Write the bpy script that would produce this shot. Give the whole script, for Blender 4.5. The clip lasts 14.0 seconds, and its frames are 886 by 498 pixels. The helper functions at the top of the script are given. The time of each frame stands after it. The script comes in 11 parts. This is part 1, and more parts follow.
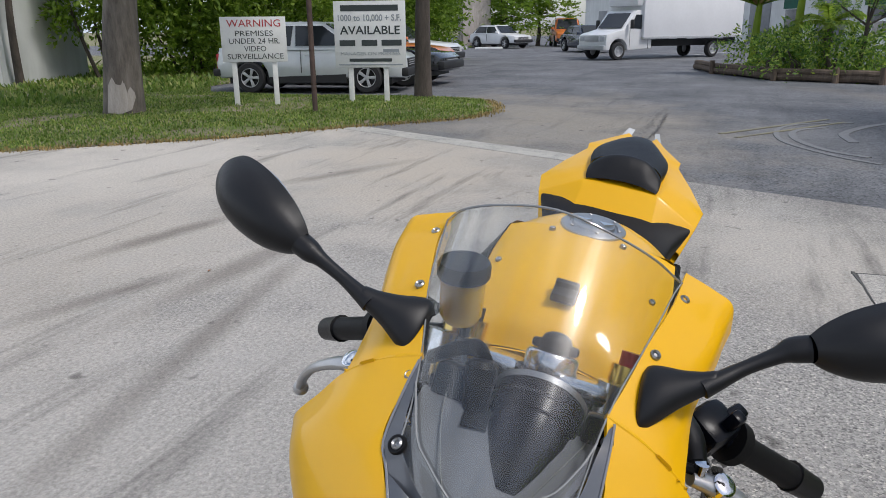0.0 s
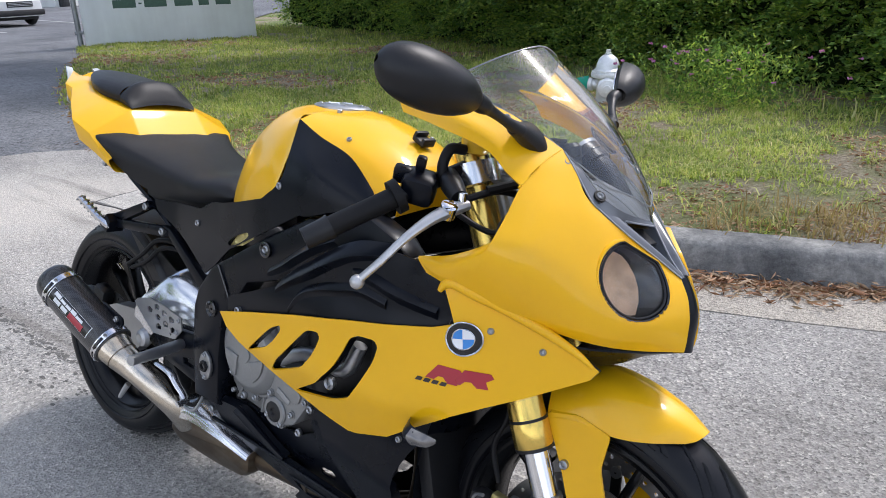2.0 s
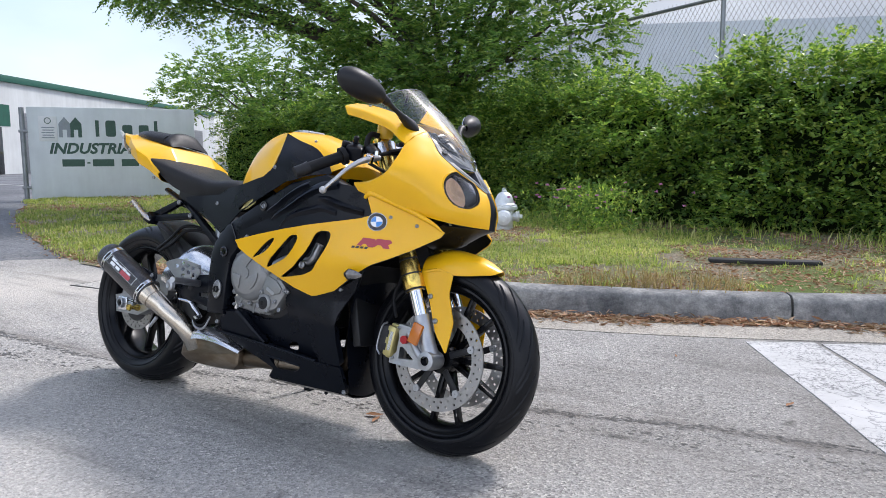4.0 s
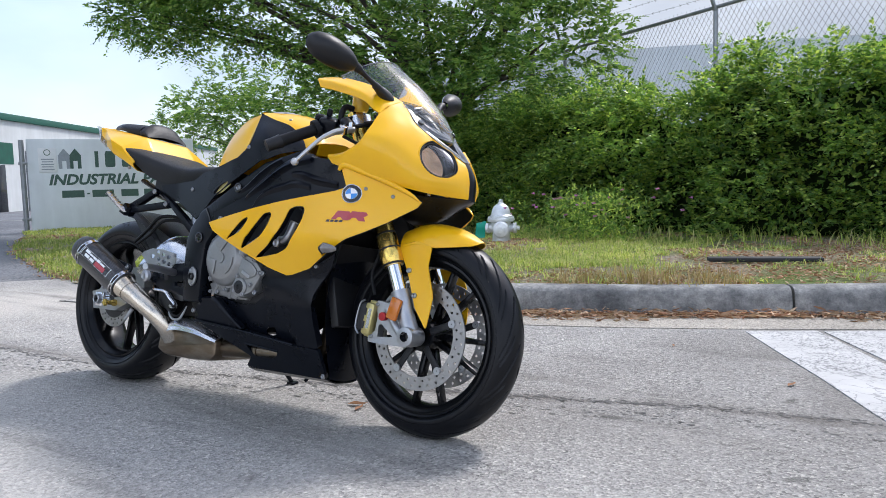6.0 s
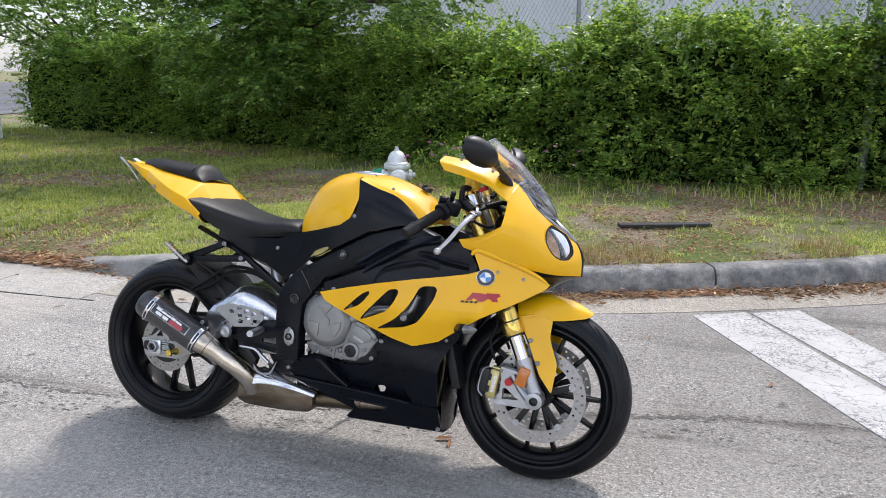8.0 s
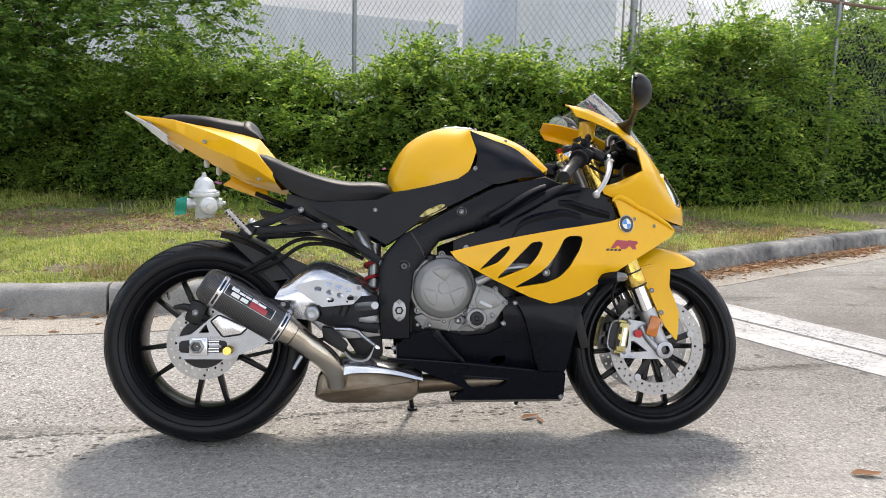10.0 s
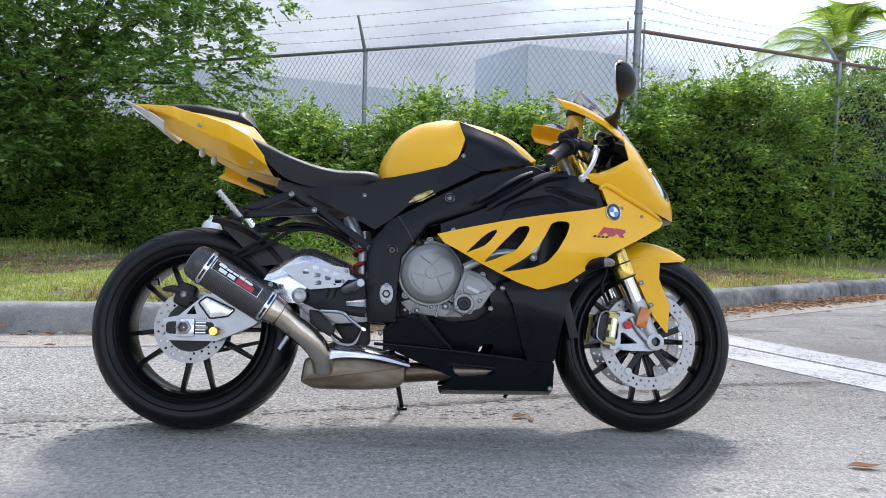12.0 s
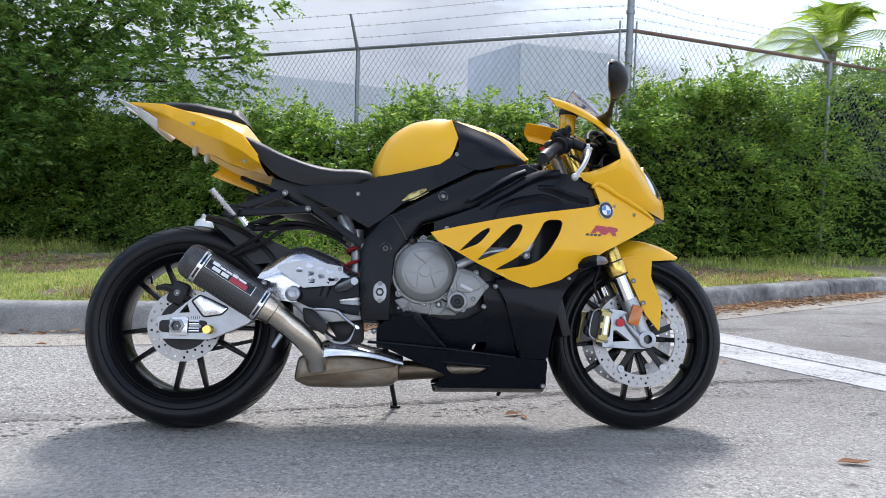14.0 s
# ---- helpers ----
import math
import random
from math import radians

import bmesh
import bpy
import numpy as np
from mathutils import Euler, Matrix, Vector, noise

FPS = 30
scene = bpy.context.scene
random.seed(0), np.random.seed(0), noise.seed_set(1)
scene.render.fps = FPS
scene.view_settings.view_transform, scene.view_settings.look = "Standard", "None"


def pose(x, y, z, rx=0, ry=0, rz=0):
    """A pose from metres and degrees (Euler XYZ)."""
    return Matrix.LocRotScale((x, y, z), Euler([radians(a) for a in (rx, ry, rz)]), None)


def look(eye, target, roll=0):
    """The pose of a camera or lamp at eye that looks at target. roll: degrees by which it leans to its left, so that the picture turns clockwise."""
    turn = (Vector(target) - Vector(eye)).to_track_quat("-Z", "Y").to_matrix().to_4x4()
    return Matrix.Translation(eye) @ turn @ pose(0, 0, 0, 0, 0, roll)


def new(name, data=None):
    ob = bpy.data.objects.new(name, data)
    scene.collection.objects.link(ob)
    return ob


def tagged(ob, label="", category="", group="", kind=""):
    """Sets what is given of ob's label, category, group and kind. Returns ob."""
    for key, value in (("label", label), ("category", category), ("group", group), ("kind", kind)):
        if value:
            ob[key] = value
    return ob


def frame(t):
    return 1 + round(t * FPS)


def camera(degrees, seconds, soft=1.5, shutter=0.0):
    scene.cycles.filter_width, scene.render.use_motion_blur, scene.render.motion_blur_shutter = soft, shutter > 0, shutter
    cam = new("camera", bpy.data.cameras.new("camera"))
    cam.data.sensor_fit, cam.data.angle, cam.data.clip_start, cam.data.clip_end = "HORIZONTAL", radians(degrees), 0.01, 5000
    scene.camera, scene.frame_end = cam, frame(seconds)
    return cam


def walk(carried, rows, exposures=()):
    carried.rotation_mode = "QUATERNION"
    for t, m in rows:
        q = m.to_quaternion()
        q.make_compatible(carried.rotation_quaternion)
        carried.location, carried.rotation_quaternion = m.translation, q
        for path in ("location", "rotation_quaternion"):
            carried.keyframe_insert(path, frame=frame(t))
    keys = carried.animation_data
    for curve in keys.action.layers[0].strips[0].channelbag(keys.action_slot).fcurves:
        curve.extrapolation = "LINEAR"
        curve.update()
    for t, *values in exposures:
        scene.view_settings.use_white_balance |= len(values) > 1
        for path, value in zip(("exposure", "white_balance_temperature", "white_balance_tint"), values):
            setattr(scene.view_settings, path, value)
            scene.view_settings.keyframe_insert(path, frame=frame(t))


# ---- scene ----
EXPOSE = [(0, -0.44, 6550, 12), (1.0, -0.1, 6450, 13), (2.0, 0.16, 6400, 14), (3.0, 0.24, 6400, 14), (6.5, 0.26, 6250, 13), (7.7, 0.26, 6500, 14), (9.8, 0.42, 7300, 13), (10.2, 0.41, 7100, 13), (11.5, 0.30, 6280, 13), (14.0, 0.29, 6280, 13)]
cam = camera(61.6, 14.0, soft=0.8)

PATH = [
    (0, (1.257, 0.346, 1.298), (-0.536, -0.334, 0.73), -0.6),
    (0.5, (1.275, 0.03, 1.283), (-0.631, -0.038, 0.68), 1.1),
    (1, (1.211, -0.276, 1.244), (-0.578, 0.344, 0.6), 2.1),
    (1.5, (1.192, -0.552, 1.22), (-0.263, 0.612, 0.495), 0.0),
    (2, (1.177, -0.891, 1.241), (-0.013, 0.554, 0.535), -1.7),
    (2.5, (1.353, -1.275, 1.276), (0.236, 0.271, 0.674), -2.1),
    (3, (1.696, -1.563, 1.26), (0.596, 0.03, 0.76), -0.7),
    (3.5, (1.87, -1.744, 1.157), (0.787, -0.111, 0.757), 0.4),
    (3.7, (1.902, -1.815, 1.015), (0.804, -0.171, 0.712), 0.2),
    (5.8, (1.963, -1.769, 0.728), (0.897, -0.084, 0.574), -1.5),
    (6, (1.949, -1.72, 0.73), (0.843, -0.062, 0.56), -1.6),
    (6.5, (1.883, -1.68, 0.965), (0.765, -0.052, 0.654), -0.2),
    (7, (1.768, -1.848, 1.258), (0.752, -0.18, 0.83), 0.4),
    (7.5, (1.481, -2.153, 1.343), (0.649, -0.397, 0.872), 0.0),
    (7.7, (1.365, -2.212, 1.345), (0.612, -0.423, 0.863), -0.1),
    (9.8, (-0.238, -2.313, 1.042), (-0.042, -0.345, 0.749), 0.9),
    (10, (-0.226, -2.282, 0.964), (-0.025, -0.315, 0.665), 1.4),
    (10.5, (-0.144, -2.313, 0.713), (0.045, -0.324, 0.625), 1.5),
    (11, (-0.172, -2.326, 0.713), (0.031, -0.338, 0.647), 1.9),
    (11.5, (-0.152, -2.332, 0.71), (0.017, -0.342, 0.616), 1.8),
    (12, (-0.152, -2.331, 0.71), (0.015, -0.341, 0.6), 1.8),
    (12.5, (-0.151, -2.329, 0.711), (0.014, -0.339, 0.59), 1.7),
    (13, (-0.152, -2.33, 0.711), (0.015, -0.341, 0.588), 1.8),
    (13.5, (-0.153, -2.334, 0.709), (0.025, -0.346, 0.592), 1.8),
    (14, (-0.155, -2.338, 0.708), (0.032, -0.35, 0.596), 1.8),
]
walk(cam, [(t, look(eye, target, roll)) for t, eye, target, roll in PATH], EXPOSE)

# ---- light ----
SUN_WAY = Vector((0.16, 0.73, 1.0)).normalized()


def make_world():
    w = bpy.data.worlds.new("sky")
    scene.world = w
    w.use_nodes = True
    nt = w.node_tree
    nt.nodes.clear()
    out = nt.nodes.new("ShaderNodeOutputWorld")
    bg = nt.nodes.new("ShaderNodeBackground")
    sky = nt.nodes.new("ShaderNodeTexSky")
    sky.sky_type = "NISHITA"
    sky.sun_disc = False
    sky.sun_elevation = math.asin(SUN_WAY.z)
    sky.sun_rotation = math.atan2(SUN_WAY.x, SUN_WAY.y)
    sky.dust_density = 2.0
    # broken cloud over the sky
    tc = nt.nodes.new("ShaderNodeTexCoord")
    mp = nt.nodes.new("ShaderNodeMapping")
    mp.inputs["Scale"].default_value = (1.0, 1.0, 2.6)
    mp.inputs["Location"].default_value = (0.35, 0.1, 0.0)
    n1 = nt.nodes.new("ShaderNodeTexNoise")
    n1.inputs["Scale"].default_value = 1.7
    n1.inputs["Detail"].default_value = 7
    n1.inputs["Roughness"].default_value = 0.55
    ramp = nt.nodes.new("ShaderNodeValToRGB")
    ramp.color_ramp.elements[0].position = 0.40
    ramp.color_ramp.elements[1].position = 0.60
    n2 = nt.nodes.new("ShaderNodeTexNoise")
    n2.inputs["Scale"].default_value = 4.0
    n2.inputs["Detail"].default_value = 5
    shade = nt.nodes.new("ShaderNodeValToRGB")
    shade.color_ramp.elements[0].position = 0.3
    shade.color_ramp.elements[0].color = (2.65, 3.0, 3.6, 1)
    shade.color_ramp.elements[1].position = 0.7
    shade.color_ramp.elements[1].color = (4.5, 4.85, 5.3, 1)
    mix = nt.nodes.new("ShaderNodeMix")
    mix.data_type = "RGBA"
    L = nt.links.new
    L(tc.outputs["Generated"], mp.inputs["Vector"])
    L(mp.outputs["Vector"], n1.inputs["Vector"])
    L(mp.outputs["Vector"], n2.inputs["Vector"])
    L(n1.outputs["Fac"], ramp.inputs["Fac"])
    L(n2.outputs["Fac"], shade.inputs["Fac"])
    # cloud closes up towards the horizon
    sx = nt.nodes.new("ShaderNodeSeparateXYZ")
    low = nt.nodes.new("ShaderNodeMapRange")
    low.inputs["To Max"].default_value = 0.6
    low.inputs["From Min"].default_value = 0.45
    low.inputs["From Max"].default_value = 0.12
    add = nt.nodes.new("ShaderNodeMath")
    add.operation = "ADD"
    add.use_clamp = True
    L(tc.outputs["Generated"], sx.inputs[0])
    L(sx.outputs["Z"], low.inputs["Value"])
    # and thins out to the west
    west = nt.nodes.new("ShaderNodeMapRange")
    west.inputs["From Min"].default_value = -0.95
    west.inputs["From Max"].default_value = -0.45
    west.inputs["To Min"].default_value = 0.3
    west.inputs["To Max"].default_value = 1.0
    thin = nt.nodes.new("ShaderNodeMath")
    thin.operation = "MULTIPLY"
    L(sx.outputs["X"], west.inputs["Value"])
    L(add.outputs[0], thin.inputs[0])
    L(west.outputs["Result"], thin.inputs[1])
    L(low.outputs["Result"], add.inputs[0])
    L(ramp.outputs["Color"], add.inputs[1])
    L(thin.outputs[0], mix.inputs["Factor"])
    L(sky.outputs["Color"], mix.inputs["A"])
    # cloud facing the sun is whiter than cloud seen against it
    face = nt.nodes.new("ShaderNodeMapRange")
    face.inputs["From Min"].default_value = -1.0
    face.inputs["From Max"].default_value = 1.0
    face.inputs["To Min"].default_value = 1.9
    face.inputs["To Max"].default_value = 0.62
    L(sx.outputs["Y"], face.inputs["Value"])
    lit = nt.nodes.new("ShaderNodeVectorMath")
    lit.operation = "SCALE"
    L(shade.outputs["Color"], lit.inputs[0])
    L(face.outputs["Result"], lit.inputs["Scale"])
    L(lit.outputs["Vector"], mix.inputs["B"])
    L(mix.outputs["Result"], bg.inputs["Color"])
    bg.inputs["Strength"].default_value = 0.215
    L(bg.outputs["Background"], out.inputs["Surface"])


make_world()
sun_data = bpy.data.lights.new("sun", "SUN")
sun_data.energy = 2.65
sun_data.angle = radians(10.0)
sun_data.color = (1.0, 0.98, 0.95)
sun = new("sun", sun_data)
sun.matrix_world = look(SUN_WAY * 50, (0, 0, 0))

# ---- materials ----
def node_mat(name):
    m = bpy.data.materials.new(name)
    m.use_nodes = True
    nt = m.node_tree
    return m, nt, nt.nodes["Principled BSDF"]


def set_in(bsdf, **kw):
    for k, v in kw.items():
        bsdf.inputs[k.replace("_", " ")].default_value = v


def rgba(c):
    return (c[0], c[1], c[2], 1.0)


def noise_tex(nt, scale, detail=4, rough=0.55, coord="Object", stretch=None):
    tc = nt.nodes.new("ShaderNodeTexCoord")
    n = nt.nodes.new("ShaderNodeTexNoise")
    n.inputs["Scale"].default_value = scale
    n.inputs["Detail"].default_value = detail
    n.inputs["Roughness"].default_value = rough
    src = tc.outputs[coord]
    if stretch:
        mp = nt.nodes.new("ShaderNodeMapping")
        mp.inputs["Scale"].default_value = stretch
        nt.links.new(src, mp.inputs["Vector"])
        src = mp.outputs["Vector"]
    nt.links.new(src, n.inputs["Vector"])
    return n.outputs["Fac"]


def ramp_of(nt, fac, stops):
    r = nt.nodes.new("ShaderNodeValToRGB")
    els = r.color_ramp.elements
    while len(els) < len(stops):
        els.new(0.5)
    for e, (p, c) in zip(els, stops):
        e.position, e.color = p, rgba(c)
    nt.links.new(fac, r.inputs["Fac"])
    return r.outputs["Color"]


def mix_rgb(nt, fac, a, b, blend="MIX"):
    m = nt.nodes.new("ShaderNodeMix")
    m.data_type, m.blend_type = "RGBA", blend
    for sock, v in (("Factor", fac), ("A", a), ("B", b)):
        if isinstance(v, (int, float)):
            m.inputs[sock].default_value = v
        elif isinstance(v, tuple):
            m.inputs[sock].default_value = rgba(v)
        else:
            nt.links.new(v, m.inputs[sock])
    return m.outputs["Result"]


def bump_on(nt, bsdf, height, strength=0.3, distance=0.01):
    b = nt.nodes.new("ShaderNodeBump")
    b.inputs["Strength"].default_value = strength
    b.inputs["Distance"].default_value = distance
    nt.links.new(height, b.inputs["Height"])
    nt.links.new(b.outputs["Normal"], bsdf.inputs["Normal"])


def simple(name, c, rough=0.5, metal=0.0, vary=0.12, scale=25.0, bump=0.0, bscale=200.0, coat=0.0, rvary=0.12, spec=0.5):
    """A plain surface with a little colour and gloss variation at two scales."""
    m, nt, b = node_mat(name)
    set_in(b, Metallic=metal, Roughness=rough)
    b.inputs["Specular IOR Level"].default_value = spec
    f1 = noise_tex(nt, scale)
    f2 = noise_tex(nt, scale * 9, 3)
    dark = tuple(x * (1 - vary) for x in c)
    light = tuple(min(1.0, x * (1 + vary)) for x in c)
    c1 = ramp_of(nt, f1, [(0.3, dark), (0.7, light)])
    c2 = mix_rgb(nt, 0.25, c1, ramp_of(nt, f2, [(0.35, dark), (0.65, light)]))
    nt.links.new(c2, b.inputs["Base Color"])
    mr = nt.nodes.new("ShaderNodeMapRange")
    mr.inputs["To Min"].default_value = max(0.02, rough - rvary * rough)
    mr.inputs["To Max"].default_value = min(1.0, rough + rvary * rough)
    nt.links.new(f1, mr.inputs["Value"])
    nt.links.new(mr.outputs["Result"], b.inputs["Roughness"])
    if coat:
        set_in(b, Coat_Weight=coat, Coat_Roughness=0.03)
    if bump:
        bump_on(nt, b, noise_tex(nt, bscale, 4), bump, 0.002)
    return m


def glass_mat(name, c=(1, 1, 1), rough=0.0, alpha=0.2, ior=1.45, haze=0.0):
    """Thin clear sheet: a see-through film that mirrors at grazing angles."""
    m, nt, b = node_mat(name)
    nt.nodes.remove(b)
    out = nt.nodes["Material Output"]
    tr = nt.nodes.new("ShaderNodeBsdfTransparent")
    tr.inputs["Color"].default_value = rgba(c)
    gl = nt.nodes.new("ShaderNodeBsdfGlossy")
    gl.inputs["Roughness"].default_value = rough
    fr = nt.nodes.new("ShaderNodeFresnel")
    fr.inputs["IOR"].default_value = ior
    mx = nt.nodes.new("ShaderNodeMixShader")
    df = nt.nodes.new("ShaderNodeBsdfDiffuse")
    df.inputs["Color"].default_value = (0.5, 0.5, 0.5, 1)
    mx2 = nt.nodes.new("ShaderNodeMixShader")
    mx2.inputs["Fac"].default_value = alpha
    nt.links.new(tr.outputs[0], mx2.inputs[1])
    nt.links.new(df.outputs[0], mx2.inputs[2])
    nt.links.new(fr.outputs[0], mx.inputs["Fac"])
    nt.links.new(mx2.outputs[0], mx.inputs[1])
    nt.links.new(gl.outputs[0], mx.inputs[2])
    last = mx.outputs[0]
    if haze:
        # streaked rough gloss put in for the soft sheen of sky and sun
        g2 = nt.nodes.new("ShaderNodeBsdfGlossy")
        g2.inputs["Roughness"].default_value = 0.32
        m3 = nt.nodes.new("ShaderNodeMixShader")
        nt.links.new(ramp_of(nt, noise_tex(nt, 9.0, 5, 0.6, "Object", (0.35, 3.0, 0.35)), [(0.4, (haze * 0.3,) * 3), (0.7, (haze * 1.6,) * 3)]), m3.inputs["Fac"])
        nt.links.new(last, m3.inputs[1])
        nt.links.new(g2.outputs[0], m3.inputs[2])
        last = m3.outputs[0]
    nt.links.new(last, out.inputs["Surface"])
    return m


def leaf_mat(name, cols, trans=0.4, rough=0.5):
    """Leaves: each one its own tint, part of the light comes through."""
    m, nt, b = node_mat(name)
    geo = nt.nodes.new("ShaderNodeNewGeometry")
    col = ramp_of(nt, geo.outputs["Random Per Island"], [(i / (len(cols) - 1), c) for i, c in enumerate(cols)])
    big = noise_tex(nt, 1.3, 3)
    col = mix_rgb(nt, 1.0, col, ramp_of(nt, big, [(0.35, (0.72, 0.75, 0.7)), (0.65, (1.15, 1.12, 1.0))]), "MULTIPLY")
    nt.links.new(col, b.inputs["Base Color"])
    set_in(b, Roughness=rough)
    b.inputs["Specular IOR Level"].default_value = 0.3
    tl = nt.nodes.new("ShaderNodeBsdfTranslucent")
    warm = mix_rgb(nt, 1.0, col, (1.15, 1.25, 0.8), "MULTIPLY")
    nt.links.new(warm, tl.inputs["Color"])
    mx = nt.nodes.new("ShaderNodeMixShader")
    mx.inputs["Fac"].default_value = trans
    out = nt.nodes["Material Output"]
    nt.links.new(b.outputs[0], mx.inputs[1])
    nt.links.new(tl.outputs[0], mx.inputs[2])
    nt.links.new(mx.outputs[0], out.inputs["Surface"])
    return m


def rgb_const(nt, c):
    n = nt.nodes.new("ShaderNodeRGB")
    n.outputs[0].default_value = rgba(c)
    return n.outputs[0]


def patch_mask(nt, centre, radii, turn=0.0, ragged=0.5):
    """1 inside a ragged oval on the ground, 0 outside."""
    tc = nt.nodes.new("ShaderNodeTexCoord")
    mp = nt.nodes.new("ShaderNodeMapping")
    mp.vector_type = "TEXTURE"
    mp.inputs["Location"].default_value = (*centre, 0)
    mp.inputs["Rotation"].default_value = (0, 0, turn)
    mp.inputs["Scale"].default_value = (*radii, 1)
    nt.links.new(tc.outputs["Object"], mp.inputs["Vector"])
    ln = nt.nodes.new("ShaderNodeVectorMath")
    ln.operation = "LENGTH"
    nt.links.new(mp.outputs["Vector"], ln.inputs[0])
    ad = nt.nodes.new("ShaderNodeMath")
    ad.operation = "MULTIPLY_ADD"
    nt.links.new(noise_tex(nt, 0.8, 7, 0.65), ad.inputs[0])
    ad.inputs[1].default_value = ragged * 2
    nt.links.new(ln.outputs["Value"], ad.inputs[2])
    return ramp_of(nt, ad.outputs[0], [(min(0.98, 0.35 + ragged * 0.5), (1, 1, 1)), (min(1.0, 0.75 + ragged * 0.5), (0, 0, 0))])


def road_mat(name, dark, light, speck, stain=(0.06, 0.057, 0.052), streaks=0.6, speck_scale=130.0, patches=()):
    """Worn paving: stone chips, cloudy wear, long dark wheel streaks and oil spots."""
    m, nt, b = node_mat(name)
    base = ramp_of(nt, noise_tex(nt, 0.55, 6, 0.6), [(0.3, dark), (0.72, light)])
    tc = nt.nodes.new("ShaderNodeTexCoord")
    vor = nt.nodes.new("ShaderNodeTexVoronoi")
    vor.inputs["Scale"].default_value = speck_scale
    nt.links.new(tc.outputs["Object"], vor.inputs["Vector"])
    chips = ramp_of(nt, vor.outputs["Color"], [(0.08, (0.34, 0.34, 0.345)), (0.40, (0.9, 0.9, 0.9)), (0.76, (1.17, 1.16, 1.14)), (0.92, speck)])
    col = mix_rgb(nt, 0.95, base, chips, "MULTIPLY")
    fine = ramp_of(nt, noise_tex(nt, 55, 5, 0.7), [(0.3, (0.55, 0.55, 0.55)), (0.7, (1.26, 1.26, 1.26))])
    col = mix_rgb(nt, 0.8, col, fine, "MULTIPLY")
    strk = ramp_of(nt, noise_tex(nt, 1.0, 7, 0.62, "Object", (0.22, 1.9, 1.0)), [(0.56, (0, 0, 0)), (0.74, (streaks, streaks, streaks))])
    col = mix_rgb(nt, strk, col, stain)
    mp = nt.nodes.new("ShaderNodeMapping")
    mp.inputs["Rotation"].default_value = (0, 0, 0.15)
    mp.inputs["Scale"].default_value = (0.32, 3.2, 1.0)
    n5 = nt.nodes.new("ShaderNodeTexNoise")
    n5.inputs["Scale"].default_value = 1.0
    n5.inputs["Detail"].default_value = 8
    n5.inputs["Roughness"].default_value = 0.66
    nt.links.new(tc.outputs["Object"], mp.inputs["Vector"])
    nt.links.new(mp.outputs["Vector"], n5.inputs["Vector"])
    for centre, radii, turn, colour, k in patches:
        msk = mix_rgb(nt, 1.0, patch_mask(nt, centre, radii, turn), (k, k, k), "MULTIPLY")
        col = mix_rgb(nt, msk, col, mix_rgb(nt, 0.8, rgb_const(nt, colour), fine, "MULTIPLY"))
    smear = ramp_of(nt, n5.outputs["Fac"], [(0.55, (0, 0, 0)), (0.7, (streaks * 0.8,) * 3)])
    col = mix_rgb(nt, smear, col, stain)
    pale = ramp_of(nt, noise_tex(nt, 2.3, 8, 0.7), [(0.5, (0, 0, 0)), (0.72, (0.35, 0.35, 0.35))])
    col = mix_rgb(nt, pale, col, light)
    spots = ramp_of(nt, noise_tex(nt, 7.5, 2, 0.4), [(0.70, (0, 0, 0)), (0.76, (0.55, 0.55, 0.55))])
    col = mix_rgb(nt, spots, col, stain)
    nt.links.new(col, b.inputs["Base Color"])
    set_in(b, Roughness=0.88)
    b.inputs["Specular IOR Level"].default_value = 0.25
    hgt = nt.nodes.new("ShaderNodeMath")
    hgt.operation = "ADD"
    nt.links.new(vor.outputs["Distance"], hgt.inputs[0])
    nt.links.new(noise_tex(nt, 160, 4, 0.7), hgt.inputs[1])
    bump_on(nt, b, hgt.outputs[0], 0.8, 0.005)
    return m


def verge_mat():
    """Soil, mulch and thin turf under the standing grass."""
    m, nt, b = node_mat("verge_soil")
    soil = ramp_of(nt, noise_tex(nt, 38, 6, 0.75), [(0.3, (0.12, 0.088, 0.066)), (0.5, (0.32, 0.255, 0.2)), (0.7, (0.55, 0.48, 0.4))])
    turf = ramp_of(nt, noise_tex(nt, 60, 5, 0.7), [(0.3, (0.09, 0.13, 0.04)), (0.7, (0.24, 0.29, 0.1))])
    fac = ramp_of(nt, noise_tex(nt, 1.15, 5, 0.6), [(0.42, (0.15, 0.15, 0.15)), (0.6, (1, 1, 1))])
    nt.links.new(mix_rgb(nt, fac, soil, turf), b.inputs["Base Color"])
    set_in(b, Roughness=0.95)
    b.inputs["Specular IOR Level"].default_value = 0.1
    bump_on(nt, b, noise_tex(nt, 60, 6, 0.8), 0.9, 0.03)
    return m


